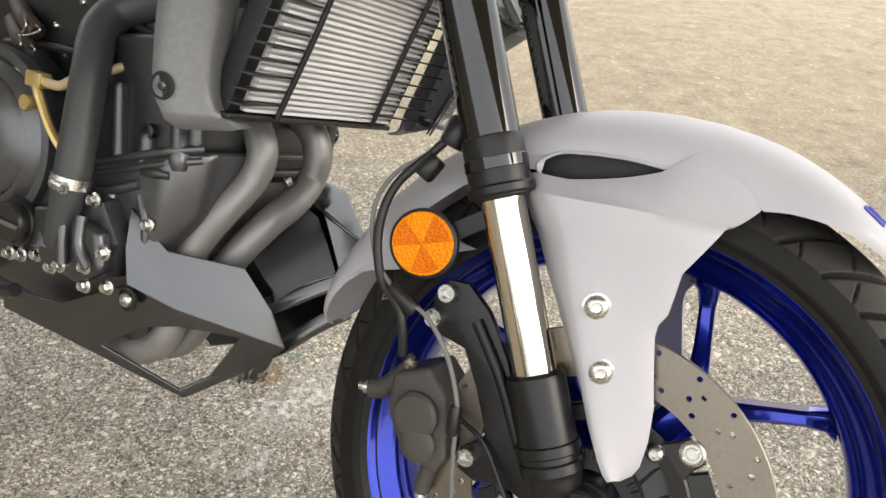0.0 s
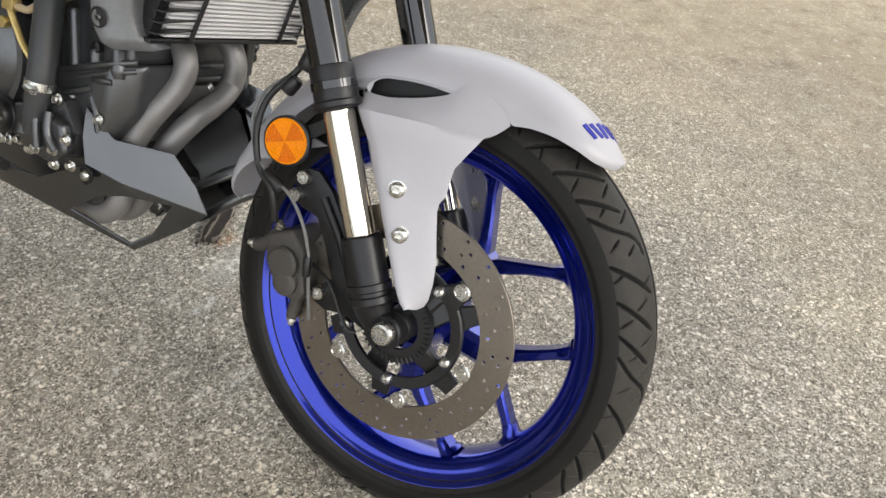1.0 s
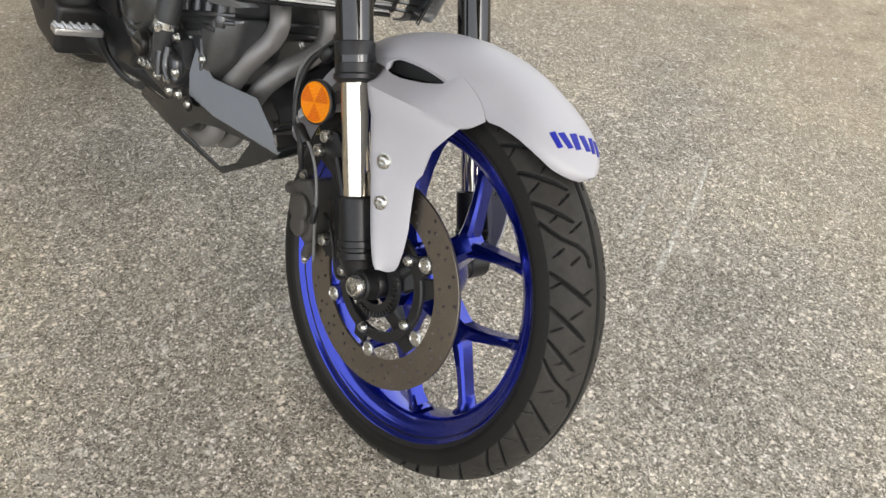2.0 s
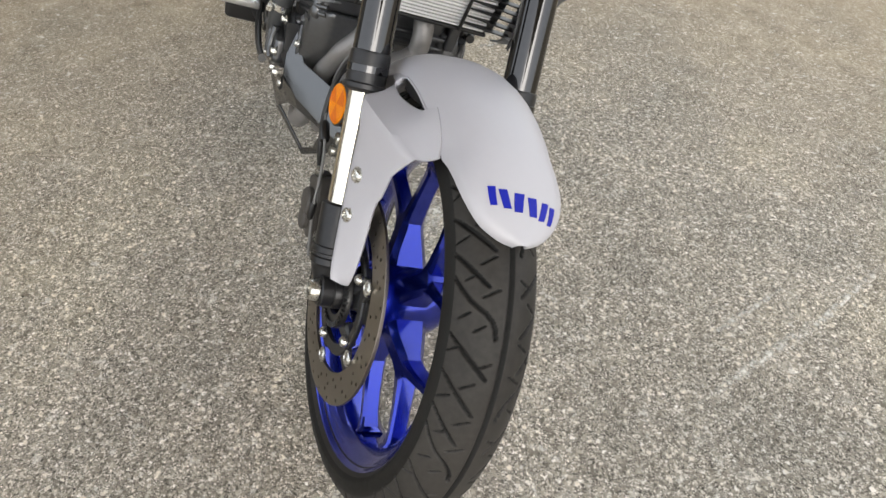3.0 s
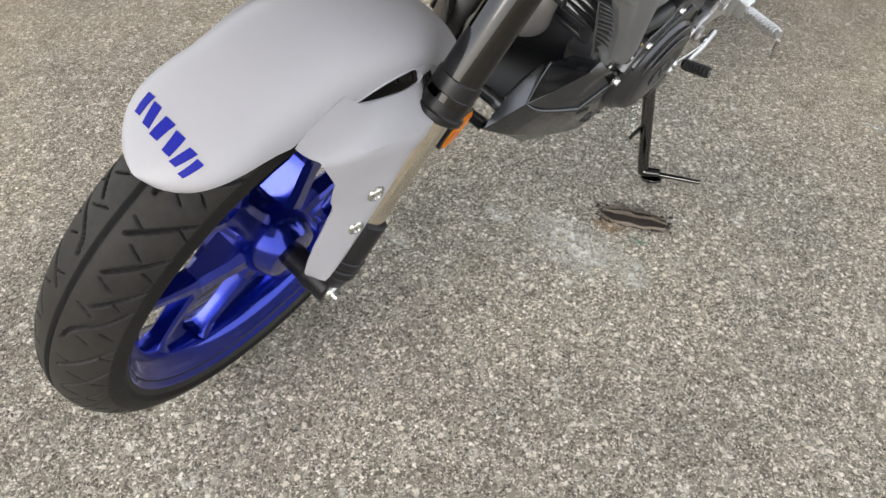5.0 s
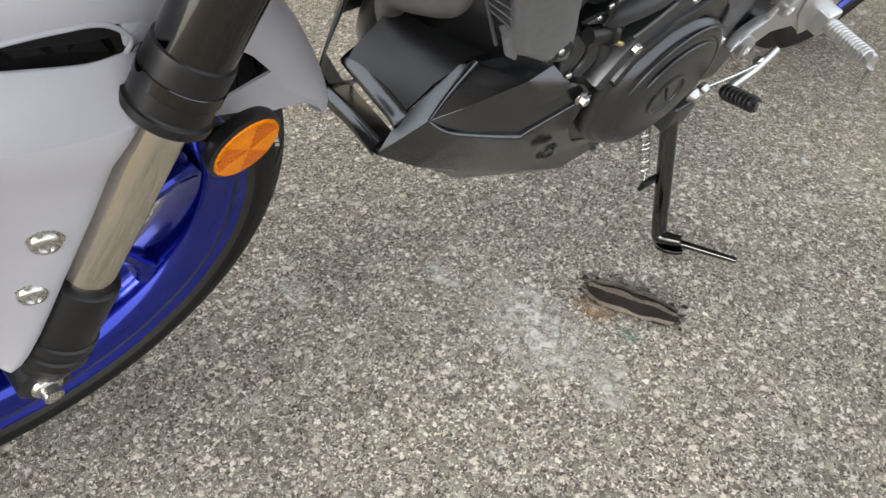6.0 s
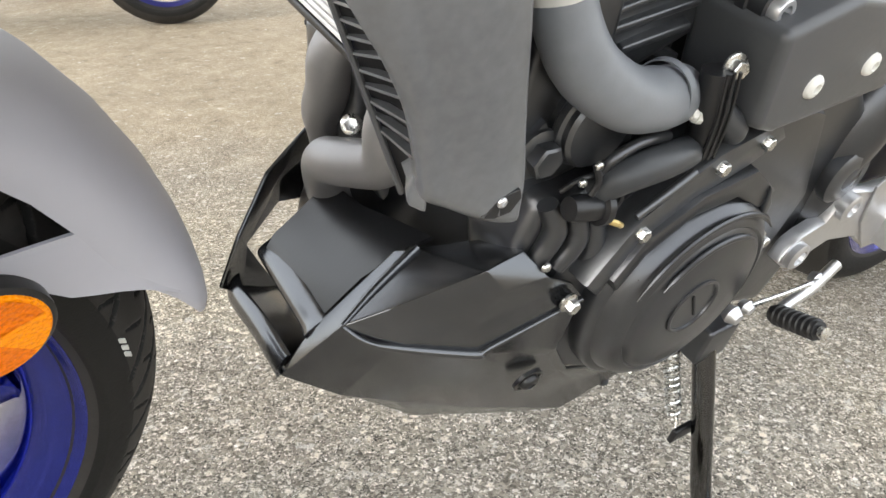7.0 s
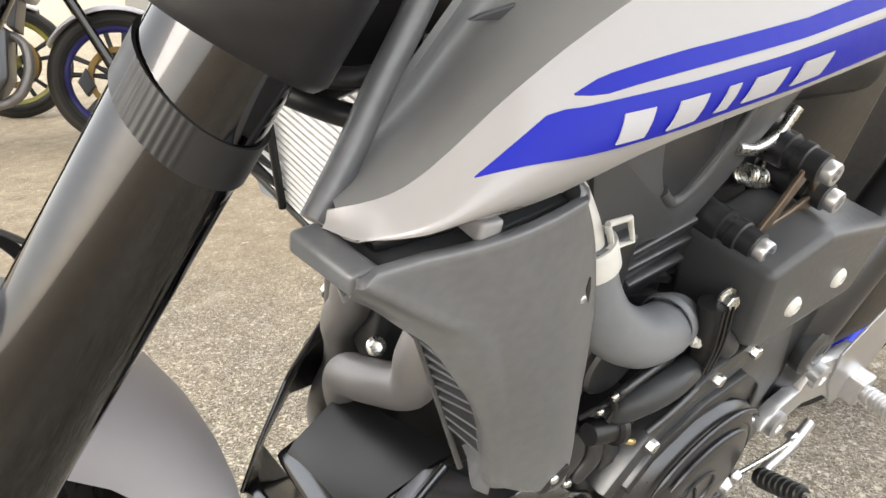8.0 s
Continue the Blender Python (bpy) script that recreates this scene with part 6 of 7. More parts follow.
for u in np.linspace(0.03, 0.85, 20):
    a = panel_point(u, 1.0)
    b = Vector((-0.262, 0.128, 0.374)).lerp(Vector((-0.44, 0.095, 0.60)), u ** 0.9)
    rows.append([a.lerp(b, t) + Vector((-0.02, -0.028, -0.012)) * math.sin(math.pi * t) * min(1, 4 * u) for t in np.linspace(0, 1, 12)])
scoop = part("intake_scoop", sheet(rows, 0.003, side=1), SCOOP_GREY, bike, "smooth grey intake scoop", angle=60)
part("scoop_edge", tube([(-0.2566, 0.14, 0.382), (-0.2722, 0.132, 0.4023), (-0.2854, 0.125, 0.4234), (-0.3019, 0.118, 0.4507), (-0.3117, 0.113, 0.4707)], 0.0056, 12, 6), TEXTURED, scoop)
part("scoop_lip", hull([(-0.2981, 0.150, 0.411), (-0.3083, 0.150, 0.4166), (-0.3121, 0.152, 0.4037), (-0.3061, 0.154, 0.3963), (-0.3010, 0.154, 0.3960), (-0.305, 0.135, 0.405), (-0.315, 0.135, 0.412)], 0.001), MATT_BLACK, scoop, "black duct mouth")
part("duct_fin", hull([(x, y + dy, z) for x, y, z in ((-0.3201, 0.124, 0.4454), (-0.3599, 0.124, 0.4463), (-0.3593, 0.124, 0.456), (-0.325, 0.124, 0.4475)) for dy in (-0.0012, 0.0012)], 0.0005), FRAME_GREY, scoop, "thin dark fin")
part("panel_skirt", solid([(-0.262, 0.165, 0.388), (-0.300, 0.180, 0.403), (-0.345, 0.190, 0.424), (-0.345, 0.150, 0.405), (-0.300, 0.150, 0.392), (-0.268, 0.145, 0.378)], [(0, 1, 4, 5), (1, 2, 3, 4)], 0.004, 0.001), BLACK, bike, "black under-panel skirt")

part("frame_head", hull([(x, y, z) for x, z in ((-0.290, 0.392), (-0.268, 0.398), (-0.300, 0.500), (-0.380, 0.500), (-0.372, 0.420)) for y in (-0.050, 0.086)], 0.010), BLACK, bike, "black frame head")
part("head_bar", tube([(-0.262, 0.040, 0.402), (-0.276, 0.080, 0.401), (-0.296, 0.108, 0.401), (-0.330, 0.118, 0.405)], 0.0050, 12, 5), BLACK, bike, "black radiator support bar")
part("marked_hose", tube([(-0.268, 0.060, 0.410), (-0.285, 0.092, 0.412), (-0.308, 0.104, 0.418), (-0.345, 0.100, 0.425)], 0.0045, 10, 5), WIRE, bike, "black brake hose by the frame head")
# dark body mass: air box and tank underside
part("air_box", hull([(x, y, z) for x, z in ((-0.42, 0.40), (-0.60, 0.36), (-0.85, 0.36), (-0.90, 0.52), (-0.40, 0.58)) for y in (-0.085, 0.085)], 0.02), BLACK, bike, "black air box")
part("tank_shell", hull([(x, y, z) for x, z, w in ((-0.40, 0.56, 0.09), (-0.48, 0.62, 0.12), (-0.80, 0.62, 0.12), (-0.90, 0.52, 0.09), (-0.45, 0.50, 0.12), (-0.80, 0.50, 0.12)) for y in (-w, w)], 0.02), GREY_PAINT, bike, "lavender-grey fuel tank")
side_black = part("frame_cover", plate([(-0.402, 0.462), (-0.442, 0.379), (-0.478, 0.302), (-0.515, 0.293), (-0.576, 0.290), (-0.606, 0.324), (-0.634, 0.361), (-0.705, 0.452), (-0.655, 0.452), (-0.577, 0.348), (-0.560, 0.326), (-0.548, 0.320), (-0.538, 0.325), (-0.523, 0.345), (-0.470, 0.462)], 0.094, 0.108, 0.0035), FRAME_GREY, bike, "grained grey plastic frame cover with a V-shaped opening")
part("opening_rim", tube([(-0.532, 0.106, 0.3299), (-0.5465, 0.106, 0.3196), (-0.5592, 0.106, 0.3208), (-0.5787, 0.106, 0.3376), (-0.5971, 0.106, 0.3692), (-0.6035, 0.106, 0.3819)], 0.0042, 12, 4), FRAME_GREY, side_black, "rounded edge of the opening")
part("recessed_panel", plate([(-0.546, 0.318), (-0.536, 0.352), (-0.540, 0.462), (-0.690, 0.462), (-0.600, 0.345)], 0.078, 0.084, 0.002), FRAME_GREY, side_black, "recessed grey panel")
part("panel_step", hull([(-0.500 + dx, 0.084 + dy, 0.372 + dz) for dx in (-0.006, 0.008) for dy in (0, 0.014) for dz in (-0.012, 0.012)], 0.002), TEXTURED, side_black)
head_side = part("head_casting", hull([(x, y, z) for x, z in ((-0.485, 0.250), (-0.500, 0.300), (-0.600, 0.306), (-0.612, 0.262), (-0.560, 0.238)) for y in (0.05, 0.105)], 0.008), ENGINE_GREY, engine, "dark grey ribbed head casting")
for a, b in (((-0.520, 0.105, 0.281), (-0.588, 0.107, 0.299)), ((-0.522, 0.106, 0.270), (-0.590, 0.108, 0.285)), ((-0.534, 0.107, 0.257), (-0.586, 0.110, 0.270))):
    part("casting_rib", hull([(x, y + dy, z + dz) for x, y, z in (a, b) for dy, dz in ((-0.008, -0.005), (-0.008, 0.005), (0.003, -0.0022), (0.003, 0.0022))], 0.0012), ENGINE_GREY, head_side)
throttle = part("throttle_body", hull([(x, y, z) for x, z in ((-0.60, 0.30), (-0.70, 0.30), (-0.70, 0.36), (-0.62, 0.37)) for y in (0.03, 0.092)], 0.01), ENGINE, bike, "black throttle body")
part("throttle_pulley", lathe([(0.0, 0.0), (0.024, 0.0), (0.026, 0.002), (0.022, 0.005), (0.026, 0.008), (0.024, 0.010), (0.006, 0.011), (0.0, 0.014)], 32, "z"), BLACK, throttle, "black cable pulley", along((-0.690, 0.094, 0.312), (0, 1, 0.2)))
part("idle_spring", tube([(-0.634 - 0.00075 * a, 0.104 + 0.0072 * math.cos(a), 0.326 - 0.0002 * a + 0.0072 * math.sin(a)) for a in np.linspace(0, 14 * math.pi, 126)], 0.0012, 6, 1), STEEL, throttle, "bare wire return spring")
for x, y, z in ((-0.605, 0.148, 0.298), (-0.650, 0.147, 0.350), (-0.682, 0.147, 0.323)):
    stud = part("frame_collar", lathe([(0.0, -0.046), (0.0135, -0.046), (0.0135, -0.026), (0.0110, -0.025), (0.0110, -0.020), (0.0125, -0.019), (0.0125, -0.012), (0.0108, -0.011), (0.0108, 0.000), (0.0085, 0.001), (0.0, 0.001)], 24, "z"), ENGINE, bike, "black frame bolt collar", along((x, y, z), (0, 1, 0)))
    part("socket_bolt", cap_bolt(0.0085, 0.009), ALU, stud, "", along((x, y, z), (0, 1, 0)))
link_bm = beam([(-0.618, 0.294), (-0.634, 0.322), (-0.650, 0.352)], [0.014, 0.010, 0.014], [0.004] * 3, y=0.138)
link_bm = beam([(-0.650, 0.352), (-0.667, 0.337), (-0.684, 0.322)], [0.014, 0.010, 0.014], [0.004] * 3, y=0.138, bm=link_bm)
link_bm = beam([(-0.616, 0.294), (-0.650, 0.306), (-0.686, 0.320)], [0.018, 0.012, 0.014], [0.004] * 3, y=0.138, bm=link_bm)
part("linkage_plate", link_bm, mat("bronze_anodised_plate", (0.16, 0.12, 0.085), 0.38, metal=0.6), bike, "bronze triangular linkage plate")
part("throttle_link", tube([(-0.600, 0.108, 0.352), (-0.622, 0.110, 0.350), (-0.644, 0.110, 0.358), (-0.655, 0.110, 0.378)], 0.0042, 10, 5), STEEL, bike, "pale plated throttle link")
part("throttle_cable", tube([(-0.640, 0.106, 0.352), (-0.652, 0.108, 0.330), (-0.668, 0.106, 0.305)], 0.0012, 6, 5), STEEL, bike, "bare steel throttle cable")
part("fuel_pipe", tube([(-0.611, 0.122, 0.300), (-0.6094, 0.126, 0.2873), (-0.6074, 0.126, 0.2688), (-0.614, 0.124, 0.2474)], 0.0085, 14, 5), mat("pale_green_grey_hose", (0.13, 0.14, 0.135), 0.5), bike, "dull grey-green drain hose")

# ---- foot controls ----
rest = part("footrest_bracket", plate([(-0.800, 0.045), (-0.806, 0.062), (-0.820, 0.070), (-0.850, 0.078), (-0.856, 0.100), (-0.872, 0.108), (-0.910, 0.100), (-0.960, 0.098), (-1.030, 0.062), (-1.030, 0.018), (-0.990, 0.006), (-0.940, 0.036), (-0.880, 0.048), (-0.850, 0.038), (-0.822, 0.030)], 0.145, 0.160, 0.003), ALU, bike, "bare cast aluminium footrest bracket")
part("heel_plate", plate([(-0.925, 0.060), (-0.905, 0.108), (-0.960, 0.150), (-1.010, 0.180), (-1.060, 0.160), (-1.050, 0.060), (-1.020, 0.010), (-0.975, 0.012)], 0.160, 0.163, 0.0012), ALU, rest, "bare aluminium heel plate")
for x, z in ((-0.820, 0.050), (-0.868, 0.094)):
    part("bracket_boss", lathe([(0.0, -0.004), (0.014, -0.004), (0.014, 0.006), (0.011, 0.008), (0.008, 0.008), (0.007, 0.004), (0.0, 0.004)], 22, "z"), ALU, rest, "", along((x, 0.160, z), (0, 1, 0)))
prof = [(0.0, 0.0), (0.011, 0.0)]
for k in range(13):
    h = 0.012 + 0.0055 * k
    prof += [(0.0098, h), (0.0112, h + 0.0012), (0.0112, h + 0.0034), (0.0098, h + 0.0044)]
prof += [(0.0098, 0.088), (0.0085, 0.092), (0.0, 0.093)]
peg = part("footrest", lathe(prof, 12, "z"), ALU, rest, "ridged bare aluminium footrest", along((-0.998, 0.175, 0.036), (0.034, 0.097, 0.019)))
part("footrest_lug", hull([(x, y, z) for x in (-1.018, -0.985) for y in (0.155, 0.182) for z in (0.018, 0.052)], 0.004), ALU, rest)
part("feeler_pin", lathe([(0.0, 0.0), (0.0042, 0.0), (0.0042, 0.038), (0.0, 0.039)], 10, "z"), STEEL, rest, "bare steel feeler pin", along((-0.966, 0.264, 0.046), (-0.05, 0.25, -1)))
lever = part("gear_lever", tube([(-0.918, 0.168, 0.012), (-0.880, 0.172, -0.004), (-0.845, 0.172, -0.016), (-0.824, 0.176, -0.018)], 0.0062, 12, 6), ALU, bike, "bare aluminium gear lever")
prof = [(0.0, 0.0), (0.0088, 0.0)]
for k in range(7):
    h = 0.004 + 0.0075 * k
    prof += [(0.0094, h), (0.0106, h + 0.001), (0.0106, h + 0.0048), (0.0094, h + 0.006)]
prof += [(0.0088, 0.0575), (0.0, 0.0585)]
part("lever_rubber", lathe(prof, 20, "z"), WIRE, lever, "black ribbed rubber toe piece", along((-0.823, 0.174, -0.016), (0.018, 0.050, 0.030)))
part("lever_tip", lathe([(0.0, 0.0), (0.006, 0.0), (0.006, 0.006), (0.0, 0.0065)], 14, "z"), STEEL, lever, "", along((-0.805, 0.2235, 0.0135), (0.018, 0.050, 0.030)))
part("shift_rod", tube([(-0.765, 0.168, 0.008), (-0.83, 0.170, 0.004), (-0.890, 0.170, 0.000)], 0.0026, 8, 3), STEEL, lever, "thin steel shift rod")
for x, z, r in ((-0.748, 0.006, 0.0095), (-0.768, 0.008, 0.0075), (-0.892, 0.000, 0.0085)):
    part("rod_end", lathe([(0.0, -r), (r * 0.6, -r * 0.85), (r, 0.0), (r * 0.6, r * 0.85), (0.0, r)], 16, "z"), ALU, lever, "", along((x, 0.168, z), (0, 1, 0)))

rest_r = part("footrest_bracket", plate([(-0.800, 0.045), (-0.820, 0.075), (-0.856, 0.100), (-0.910, 0.100), (-0.990, 0.062), (-0.990, 0.012), (-0.930, 0.024), (-0.850, 0.034)], -0.145, -0.160, 0.003), BLACK, bike, "black cast footrest bracket")
part("footrest", hull([(x, y, z) for x in (-0.845, -0.815) for y in (-0.262, -0.175) for z in (-0.004, 0.010)], 0.004), ALU, rest_r, "ridged bare aluminium footrest")
for k in range(6):
    part("footrest_ridge", box((-0.846, -0.258 + 0.014 * k, 0.010), (-0.814, -0.253 + 0.014 * k, 0.0135), 0.001), ALU, rest_r)
part("brake_pedal", tube([(-0.86, -0.168, -0.010), (-0.80, -0.172, -0.030), (-0.72, -0.172, -0.034), (-0.66, -0.170, -0.026), (-0.63, -0.172, -0.014)], [0.008, 0.007, 0.006, 0.006, 0.008], 12, 5), BLACK, bike, "black rear brake pedal")
part("right_crankcase", hull([(x, y, z) for x, z in ((-0.70, 0.225), (-0.80, 0.235), (-0.93, 0.20), (-0.96, 0.02), (-0.86, -0.06), (-0.76, -0.04), (-0.72, 0.02)) for y in (-0.142, -0.085)], 0.012), ENGINE, bike, "black rear crankcase half")
# ---- side stand ----
foot_w = BODY.inverted() @ Vector((-0.329, 1.045, 0.012))
tip_w = BODY.inverted() @ Vector((-0.304, 1.149, 0.024))
top_w = Vector((-0.752, 0.158, -0.042))
stand = part("side_stand", tube([top_w, top_w.lerp(foot_w, 0.5), top_w.lerp(foot_w, 0.93), foot_w + Vector((0.001, 0.004, 0.006)), foot_w.lerp(tip_w, 0.28) + Vector((0, 0, 0.004))], [0.0112, 0.0108, 0.0106, 0.0104, 0.0080], 22, 6), STAND, bike, "gloss black tubular side stand")
out = (tip_w - foot_w).normalized()
upw = BODY.inverted().to_3x3() @ Vector((0, 0, 1))
mid = BODY.inverted() @ Vector((-0.321, 1.062, 0.006))
sidev = out.cross(upw).normalized()
pts = [mid + out * (0.020 * math.cos(a)) + sidev * (0.0095 * math.sin(a)) + upw * dz for a in np.linspace(0, 2 * math.pi, 18, endpoint=False) for dz in (-0.006, 0.000)]
part("stand_foot", hull(pts, 0.0015), STAND, stand, "black pressed stand foot")
part("stand_peg", tube([foot_w + out * 0.03, foot_w.lerp(tip_w, 0.7), tip_w], [0.0052, 0.0048, 0.0042], 12, 3), STAND, stand, "thin black kick peg")
hook = top_w.lerp(foot_w, 0.56) + Vector((0.026, -0.016, 0.0))
part("spring_lug", hull([hook + Vector((dx, dy, dz)) for dx in (-0.030, 0.004) for dy in (-0.003, 0.003) for dz in (-0.009, 0.009)], 0.002), BLACK, stand, "black spring lug")
s_top = Vector((-0.722, 0.128, -0.020))
coil = []
ax = (hook - s_top)
q = ax.to_track_quat("Z", "Y").to_matrix()
for k in range(15 * 12 + 1):
    a = 2 * math.pi * k / 12
    f = 0.10 + 0.72 * k / 180
    coil.append(s_top + ax * f + q @ Vector((0.0068 * math.cos(a), 0.0068 * math.sin(a), 0)))
part("stand_spring", tube([s_top] + coil + [hook + Vector((0, 0, 0.004))], 0.0016, 6, 1), STEEL, stand, "zinc coil spring")
part("stand_bracket", hull([top_w + Vector((dx, dy, dz)) for dx in (-0.022, 0.022) for dy in (-0.03, 0.012) for dz in (-0.012, 0.030)], 0.004), ENGINE, stand, "black stand pivot bracket")
part("drain_tube", tube([(-0.66, 0.09, -0.03), (-0.672, 0.11, -0.07), (-0.68, 0.12, -0.105)], 0.0062, 12, 4), HOSE, bike, "dark rubber drain tube")

# ---- rear end ----
part("swingarm", hull([(x, y, z) for x, z, h in ((-0.86, 0.05, 0.050), (-1.43, 0.02, 0.026)) for y in (0.085, 0.118) for z in (z - h, z + h)], 0.006), BLACK, bike, "black box-section swingarm")
part("swingarm", hull([(x, y, z) for x, z, h in ((-0.86, 0.05, 0.050), (-1.43, 0.02, 0.026)) for y in (-0.118, -0.085) for z in (z - h, z + h)], 0.006), BLACK, bike, "black box-section swingarm")
part("chain_guard", hull([(x, y, z) for x, z in ((-0.92, 0.08), (-0.94, 0.20), (-1.10, 0.19), (-1.32, 0.10), (-1.32, 0.06)) for y in (0.108, 0.132)], 0.006), BLACK, bike, "black plastic chain guard")
RW = Matrix.Translation((-1.43, 0, 0.022))


rear_wheel = part("rear_wheel", lathe(rim_profile(0.2325, 0.060, 0.199), 96, "y", closed=True), BLUE, bike, "glossy metallic blue spoked rear rim", RW)
spokes_of(rear_wheel, 20, RW, 1.3)
part("hub", lathe([(0.0, -0.09), (0.020, -0.09), (0.044, -0.085), (0.05, -0.02), (0.05, 0.02), (0.044, 0.085), (0.020, 0.09), (0.0, 0.09)], 40, "y"), BLUE, rear_wheel, "", RW)
mesh_part("tyre", tyre_mesh(0.306, 0.070, 0.226, 0.056, 240, False), rear_wheel, "black rear road tyre", RW)


# ---- the rusted scrap of channel on the ground, and its stains ----
def scrap_rows(profile, seed):
    """Sweeps a cross-section along the scrap with a ragged hand."""
    rng = random.Random(seed)
    rows = []
    for i in range(31):
        t = i / 30
        k = 1 - 0.4 * abs(2 * t - 1) ** 5
        torn = 0.0014 * math.sin(7 * t + seed) + 0.0008 * math.sin(19 * t + 2 * seed)
        rows.append([((t - 0.5) * 0.116 + rng.uniform(-0.0008, 0.0008), y * k + torn * (0.4 if abs(y) < 0.01 else 1.0) + rng.uniform(-0.0006, 0.0006), z * (1 - 0.35 * t) * (0.8 + 0.2 * math.sin(14 * t + seed)) + rng.uniform(-0.0005, 0.0005)) for y, z in profile])
    return sheet(rows, 0.0012, side=1)


scrap_ob = part("scrap_metal", scrap_rows([(-0.0245, 0.0010), (-0.0225, 0.0060), (-0.0195, 0.0025), (-0.010, 0.0020), (0.000, 0.0024), (0.004, 0.0070), (0.0065, 0.0030), (0.014, 0.0022), (0.019, 0.0024)], 4), SOOT, None, angle=40)
scrap_ob.matrix_world = Matrix.Translation((-0.200, 1.031, 0.0022)) @ Matrix.Rotation(math.atan2(1.093 - 0.969, -0.193 + 0.207), 4, "Z") @ Matrix.Diagonal((1, 0.9, 0.9, 1))
tagged(scrap_ob, "rusted bent scrap of steel channel lying on the concrete", "scrap metal")
for seed, y0, y1, h in ((21, -0.0250, -0.0236, 0.0125), (22, 0.0030, 0.0044, 0.0150), (23, 0.0185, 0.0200, 0.0115)):
    part("scrap_rim", scrap_rows([(y0 - 0.0006, h * 0.3), (y0, h), (y1, h * 1.05), (y1 + 0.0008, h * 0.35)], seed), RUST, scrap_ob, "raised rusty rim")

# crumbs of rust that have fallen round the scrap
rng = random.Random(77)
for k in range(16):
    e = 1 if k % 2 else -1
    p = Vector((e * rng.uniform(0.045, 0.072), rng.uniform(-0.026, 0.026), 0.001))
    r = rng.uniform(0.0022, 0.0055)
    part("rust_crumb", hull([p + Vector((rng.uniform(-r, r), rng.uniform(-r, r), rng.uniform(-0.001, r))) for _ in range(9)], 0.0004), SOOT, scrap_ob)


def blot(name, cx, cy, rx, ry, turn, color, label, seed, opacity=0.75, height=0.0012):
    """A thin irregular stain that lies on the slab."""
    rng = random.Random(seed)
    bm = bmesh.new()
    n = 40
    c = bm.verts.new((0, 0, 0.0008))
    ph = [rng.uniform(0, 6.28) for _ in range(4)]
    ring = []
    for k in range(n):
        a = 2 * math.pi * k / n
        f = 1 + 0.16 * math.sin(2 * a + ph[0]) + 0.12 * math.sin(5 * a + ph[1]) + 0.08 * math.sin(9 * a + ph[2]) + 0.06 * rng.uniform(-1, 1)
        ring.append(bm.verts.new((rx * f * math.cos(a), ry * f * math.sin(a), 0.0)))
    for k in range(n):
        bm.faces.new((c, ring[k], ring[(k + 1) % n]))
    m = bpy.data.materials.new(name)
    m.use_nodes = True
    nt, l = m.node_tree.nodes, m.node_tree.links
    b = nt["Principled BSDF"]
    b.inputs["Base Color"].default_value = (*color, 1)
    b.inputs["Roughness"].default_value = 0.9
    tc = nt.new("ShaderNodeTexCoord")
    nz = nt.new("ShaderNodeTexNoise")
    nz.inputs["Scale"].default_value, nz.inputs["Detail"].default_value, nz.inputs["Roughness"].default_value = 55, 8, 0.72
    l.new(tc.outputs["Object"], nz.inputs["Vector"])
    ln = nt.new("ShaderNodeVectorMath")
    ln.operation = "LENGTH"
    sc = nt.new("ShaderNodeVectorMath")
    sc.operation = "MULTIPLY"
    sc.inputs[1].default_value = (1 / rx, 1 / ry, 0)
    l.new(tc.outputs["Object"], sc.inputs[0])
    l.new(sc.outputs[0], ln.inputs[0])
    fade = nt.new("ShaderNodeMapRange")
    fade.inputs[1].default_value, fade.inputs[2].default_value, fade.inputs[3].default_value, fade.inputs[4].default_value = 0.35, 1.0, 1.0, 0.0
    l.new(ln.outputs["Value"], fade.inputs[0])
    grain = nt.new("ShaderNodeMapRange")
    grain.inputs[1].default_value, grain.inputs[2].default_value = 0.42, 0.60
    l.new(nz.outputs[0], grain.inputs[0])
    mul = nt.new("ShaderNodeMath")
    mul.operation = "MULTIPLY"
    l.new(fade.outputs[0], mul.inputs[0])
    l.new(grain.outputs[0], mul.inputs[1])
    m2 = nt.new("ShaderNodeMath")
    m2.operation = "MULTIPLY"
    m2.inputs[1].default_value = opacity
    l.new(mul.outputs[0], m2.inputs[0])
    l.new(m2.outputs[0], b.inputs["Alpha"])
    ob = part(name, bm, m, None, smooth=False)
    ob.matrix_world = Matrix.Translation((cx, cy, height)) @ Matrix.Rotation(turn, 4, "Z")
    return tagged(ob, label, "stain", kind="structure")


ang = math.atan2(0.124, 0.014)
blot("grit_stain", -0.214, 1.034, 0.084, 0.046, ang, (0.045, 0.04, 0.034), "dark gritty stain round the scrap metal", 3, 0.9, 0.0010)
blot("rust_stain", -0.172, 0.985, 0.040, 0.024, ang, (0.42, 0.24, 0.10), "orange rust stain on the concrete", 5, 0.6, 0.0016)
blot("paint_stain", -0.146, 1.040, 0.022, 0.017, ang, (0.20, 0.36, 0.28), "faint green paint spot on the concrete", 7, 0.65, 0.0014)


